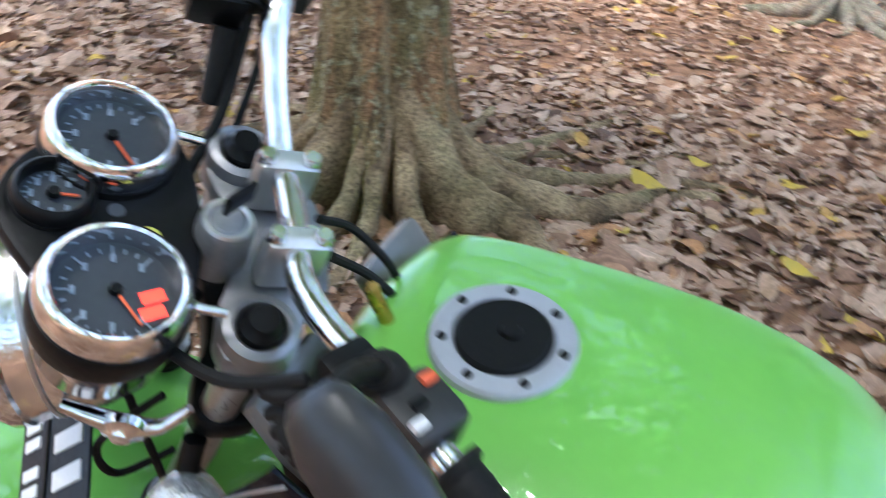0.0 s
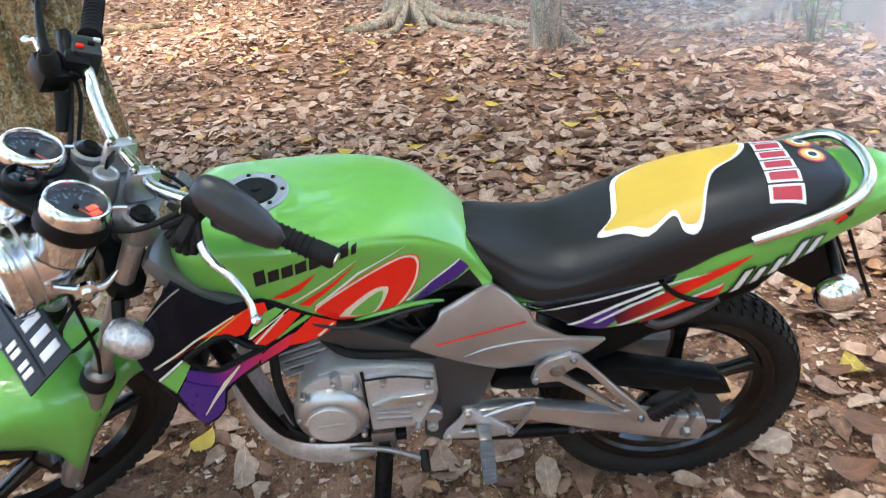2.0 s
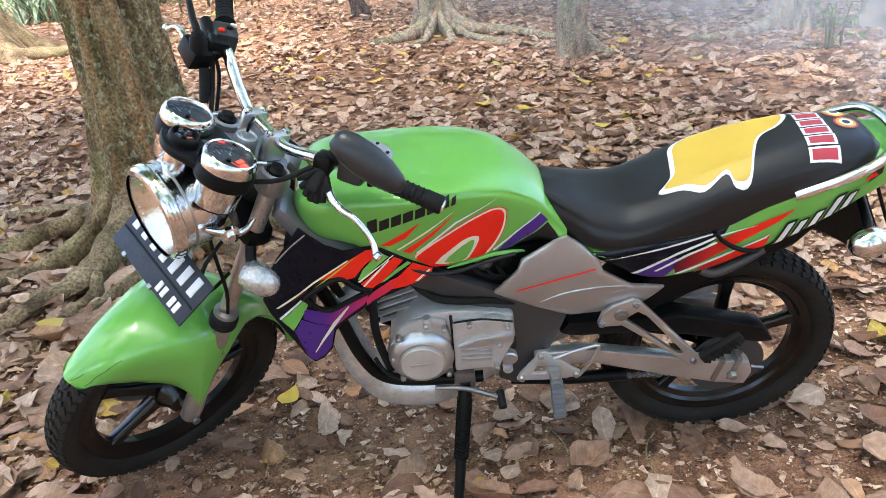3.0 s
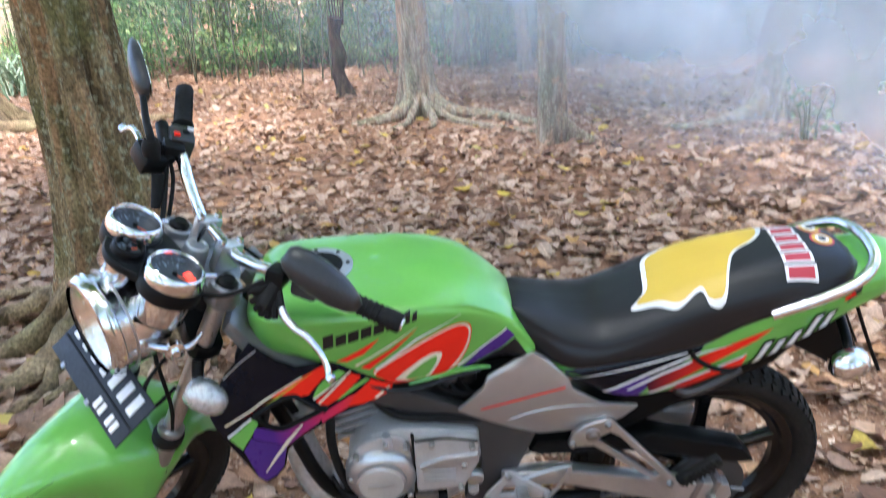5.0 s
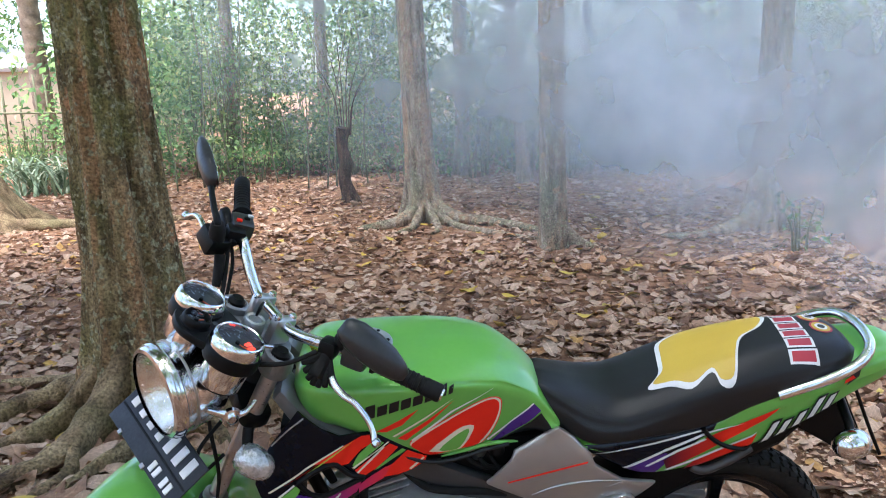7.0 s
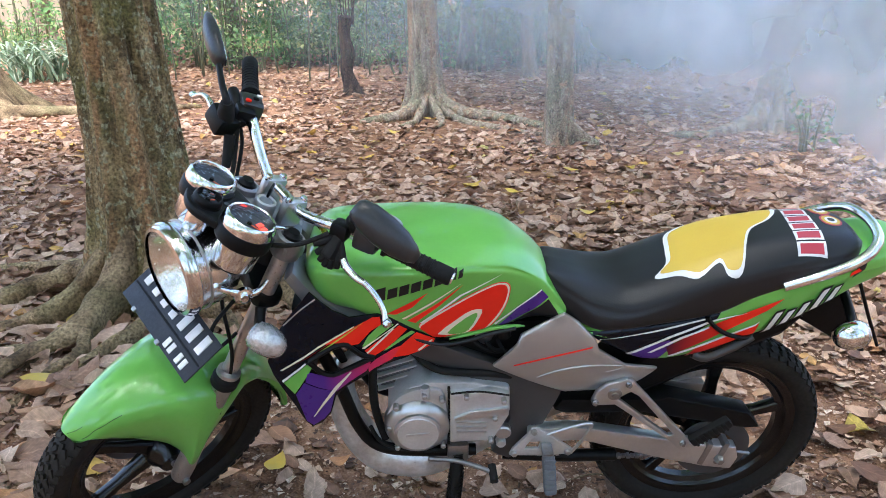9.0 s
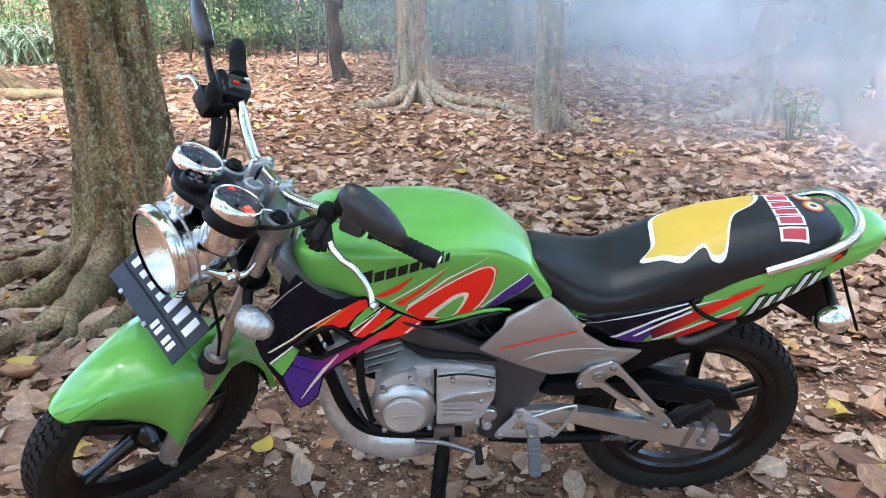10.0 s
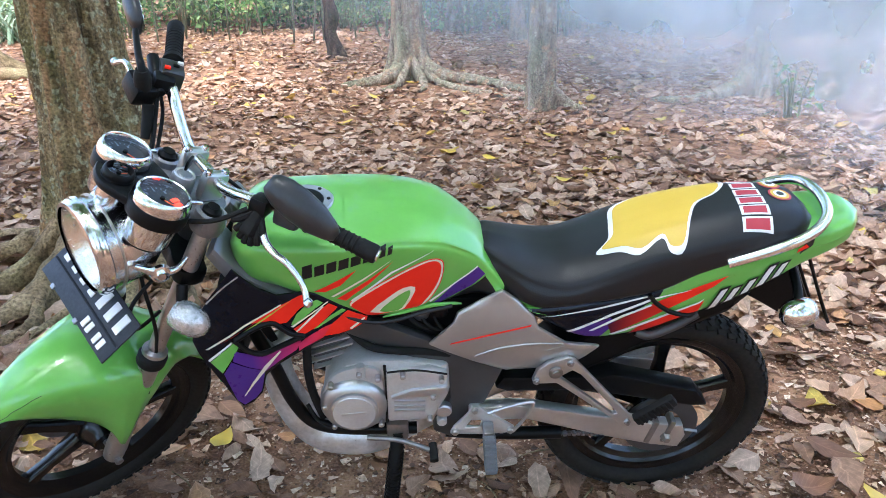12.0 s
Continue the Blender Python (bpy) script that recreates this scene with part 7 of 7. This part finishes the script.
def leaf_template(curl, cup, wave, cols=7):
    """A broad dry leaf along x, folded at its midrib, curled and waved."""
    pts = []
    for j in range(cols):
        t = j / (cols - 1)
        w = 0.29 * math.sin(math.pi * t ** 0.85) ** 0.8 * (1 - 0.25 * t) + 0.008
        z = curl * (t - 0.5) ** 2
        for s_ in (-1, 0, 1):
            pts.append((t - 0.5, s_ * w, z + (cup * w * 1.4 if s_ else 0) + wave * s_ * math.sin(t * 5)))
    f = []
    for j in range(cols - 1):
        for s_ in (0, 1):
            a = 3 * j + s_
            f.append((a, a + 3, a + 4, a + 1))
    return np.array(pts), f


def leaf_uv(data):
    """Leaf directions for the veins: along the rib, and across it."""
    layer = data.uv_layers.new(name="UVMap")
    index = np.empty(len(data.loops), int)
    data.loops.foreach_get("vertex_index", index)
    k = index % 21
    layer.data.foreach_set("uv", np.stack([(k // 3) / 6.0, (k % 3) / 2.0], 1).ravel())


def density(x, y):
    """Leaves to the square metre."""
    d = 150.0
    if y < 1.7:
        d = 20 + 125 * max(0.0, (y - 0.5) / 1.2) if x > -1.0 else 70
    if y > 6:
        d = 110
    bare = noise.noise((x * 0.8, y * 0.8, 21))
    return d * (1.0 + 0.55 * bare)


def on_tree(x, y):
    return any(math.hypot(x - a, y - b) < r for a, b, r in TREES_AT)


rng = np.random.default_rng(12)
places = []
while len(places) < 43000:
    y = rng.uniform(-1.3, 14.5) if rng.random() < 0.8 else rng.uniform(-1.3, 3)
    half = 2.2 + 0.62 * (y + 1.3)
    x = rng.uniform(-half, half) + 0.05 * y
    if rng.random() * 200 < density(x, y) and not on_tree(x, y):
        places.append((x, y))
while len(places) < 43000 + 15000:
    x, y = rng.uniform(-9, 9), rng.uniform(-7, 9)
    if not (y > -1.3 and abs(x - 0.05 * y) < 2.2 + 0.62 * (y + 1.3)) and not on_tree(x, y):
        places.append((x, y))
places = np.array(places)
n = len(places)
size = rng.lognormal(math.log(0.080), 0.32, n).clip(0.035, 0.16) * np.where(rng.random(n) < 0.38, 0.55, 1.0)
size = size * np.where(places[:, 1] < 1.6, 1.22, 1.0)
templates = [leaf_template(c, k, w) for c, k, w in ((0.4, 0.25, 0.03), (0.7, 0.4, 0.05), (-0.4, 0.2, 0.06), (0.2, -0.25, 0.04), (1.1, 0.8, 0.02), (-0.2, 0.4, 0.05), (0.05, 0.1, 0.08), (0.5, -0.3, 0.07))]
which = rng.integers(0, len(templates), n)
yaw, tilt, lean = rng.uniform(0, 6.283, n), rng.normal(0, 0.17, n), rng.normal(0, 0.19, n)
flip = np.where(rng.random(n) < 0.45, -1.0, 1.0)
wide = rng.uniform(0.75, 1.3, n)
rise = 0.010 + 0.022 * rng.random(n) ** 2 + 0.12 * size * np.abs(tilt)
all_v, all_f = np.empty((n, 21, 3)), []
for i in range(n):
    p = templates[which[i]][0] * (size[i], size[i] * wide[i], size[i] * flip[i])
    ct, st, cl, sl, cy, sy = math.cos(tilt[i]), math.sin(tilt[i]), math.cos(lean[i]), math.sin(lean[i]), math.cos(yaw[i]), math.sin(yaw[i])
    x, y, z = p[:, 0] * ct - p[:, 2] * st, p[:, 1], p[:, 0] * st + p[:, 2] * ct
    y, z = y * cl - z * sl, y * sl + z * cl
    all_v[i, :, 0], all_v[i, :, 1] = x * cy - y * sy + places[i, 0], x * sy + y * cy + places[i, 1]
    all_v[i, :, :2] += rng.normal(0, 0.022 * size[i], (21, 2))
    z = z + rng.normal(0, 0.020 * size[i], 21)
    all_v[i, :, 2] = z - min(z.min() * 0.6, 0) + ground_height(*places[i]) + rise[i] * 0.5
faces = np.array(templates[0][1])[None] + 21 * np.arange(n)[:, None, None]
near = (np.abs(places[:, 0] + 0.1) < 1.5) & (places[:, 1] > -1.1) & (places[:, 1] < 1.5)
picked = np.nonzero(near)[0][:260]
far = np.setdiff1d(np.arange(n), picked)
data = bpy.data.meshes.new("leaf_litter")
data.from_pydata(all_v[far].reshape(-1, 3).tolist(), [], (np.array(templates[0][1])[None] + 21 * np.arange(len(far))[:, None, None]).reshape(-1, 4).tolist())
data.materials.append(LITTER)
data.polygons.foreach_set("use_smooth", [True] * len(data.polygons))
leaf_uv(data)
litter = tagged(new("leaf_litter", data), "thick litter of curled dry brown leaves", "leaf litter", kind="stuff")
for i in picked:
    data = bpy.data.meshes.new("fallen_leaf")
    middle = all_v[i].mean(0)
    data.from_pydata((all_v[i] - middle).tolist(), [], templates[0][1])
    data.materials.append(LITTER_PIECE)
    data.polygons.foreach_set("use_smooth", [True] * len(data.polygons))
    leaf_uv(data)
    leaf = new("fallen_leaf", data)
    leaf.parent, leaf.location = ground, middle

# larger leaves that stand out
big = [(-1.46, 0.66, 0.16, 20, True), (-0.60, 0.16, 0.11, 80, True), (-0.42, 0.19, 0.07, 30, False), (-0.60, 0.30, 0.12, -40, False), (0.28, -0.42, 0.15, 60, False), (0.98, -0.10, 0.14, 10, False), (1.12, 0.05, 0.16, -30, False), (1.02, -0.32, 0.13, 100, False), (1.30, 0.30, 0.17, 45, False), (0.42, -0.62, 0.14, 130, False), (-0.28, -0.52, 0.15, 55, True), (-0.35, -0.62, 0.14, 20, False), (0.72, -0.55, 0.13, 75, False), (0.95, 0.25, 0.16, -60, False), (1.15, -0.18, 0.14, 140, True), (-0.75, 0.10, 0.15, 15, False), (0.86, 2.68, 0.12, 10, True), (1.42, 3.8, 0.12, 40, True), (1.0, 3.82, 0.15, 0, True), (0.48, 3.2, 0.12, -20, True), (-0.34, 5.4, 0.13, 10, True), (0.0, 6.05, 0.13, 0, True), (-0.5, 2.15, 0.2, -18, True), (-0.38, 2.51, 0.11, 10, True), (-0.50, 1.73, 0.08, 70, True), (0.07, 1.79, 0.12, -20, True), (-1.15, 0.75, 0.14, 35, False)]
for k, (x, y, s_, a, yellow) in enumerate(big):
    pts, f = leaf_template(0.35 + 0.3 * (k % 3), 0.25 * (k % 2), 0.04, 7)
    data = bpy.data.meshes.new("fallen_leaf")
    data.from_pydata((pts * s_).tolist(), [], f)
    data.materials.append(YELLOW_LEAF if yellow else LITTER_PIECE)
    data.polygons.foreach_set("use_smooth", [True] * len(data.polygons))
    leaf_uv(data)
    leaf = new("fallen_leaf", data)
    leaf.matrix_world = pose(x, y, ground_height(x, y) + 0.022 + 0.06 * s_, 6 * (k % 3) - 6, 5, a)
    leaf.parent = ground

# crumbs of leaf and twigs on the bare soil
crumbs_v, crumbs_f = [], []
for k in range(64000):
    x, y = rng.uniform(-2.2, 2.6), rng.uniform(-1.1, 2.6) if k % 3 == 0 else rng.uniform(-1.1, 1.3)
    s_ = 0.0026 + 0.014 * rng.random() ** 4
    a, b = rng.uniform(0, 6.28), rng.uniform(0.25, 1.0)
    z = ground_height(x, y) + rng.uniform(0.002, 0.008)
    o = len(crumbs_v)
    for u, v, w in ((-1, -b, 0), (1, -b * 0.6, 0.4), (0.8, b, 0), (-0.9, b * 0.7, 0.5)):
        crumbs_v.append((x + s_ * (u * math.cos(a) - v * math.sin(a)), y + s_ * (u * math.sin(a) + v * math.cos(a)), z + s_ * w * 0.9))
    crumbs_f += [(o, o + 1, o + 2), (o, o + 2, o + 3)]
data = bpy.data.meshes.new("leaf_crumbs")
data.from_pydata(crumbs_v, [], crumbs_f)
data.materials.append(CRUMB)
tagged(new("leaf_crumbs", data), "crumbled leaf bits scattered over the soil", "leaf crumbs", kind="stuff")
for k in range(70):
    x, y, a, s_ = rng.uniform(-1.8, 2.0), rng.uniform(-0.9, 2.4), rng.uniform(0, 6.28), rng.uniform(0.05, 0.16)
    pts = [(x + s_ * t * math.cos(a + 0.3 * t), y + s_ * t * math.sin(a + 0.3 * t)) for t in (-1, -0.3, 0.4, 1)]
    twig = part("twig", tube([(px, py, ground_height(px, py) + 0.008) for px, py in pts], [0.003, 0.003, 0.0025, 0.0015], 5, 2), BARK_ROOT, sharp=180)
    tagged(twig, "thin dry twig lying on the soil", "twig", "twigs")
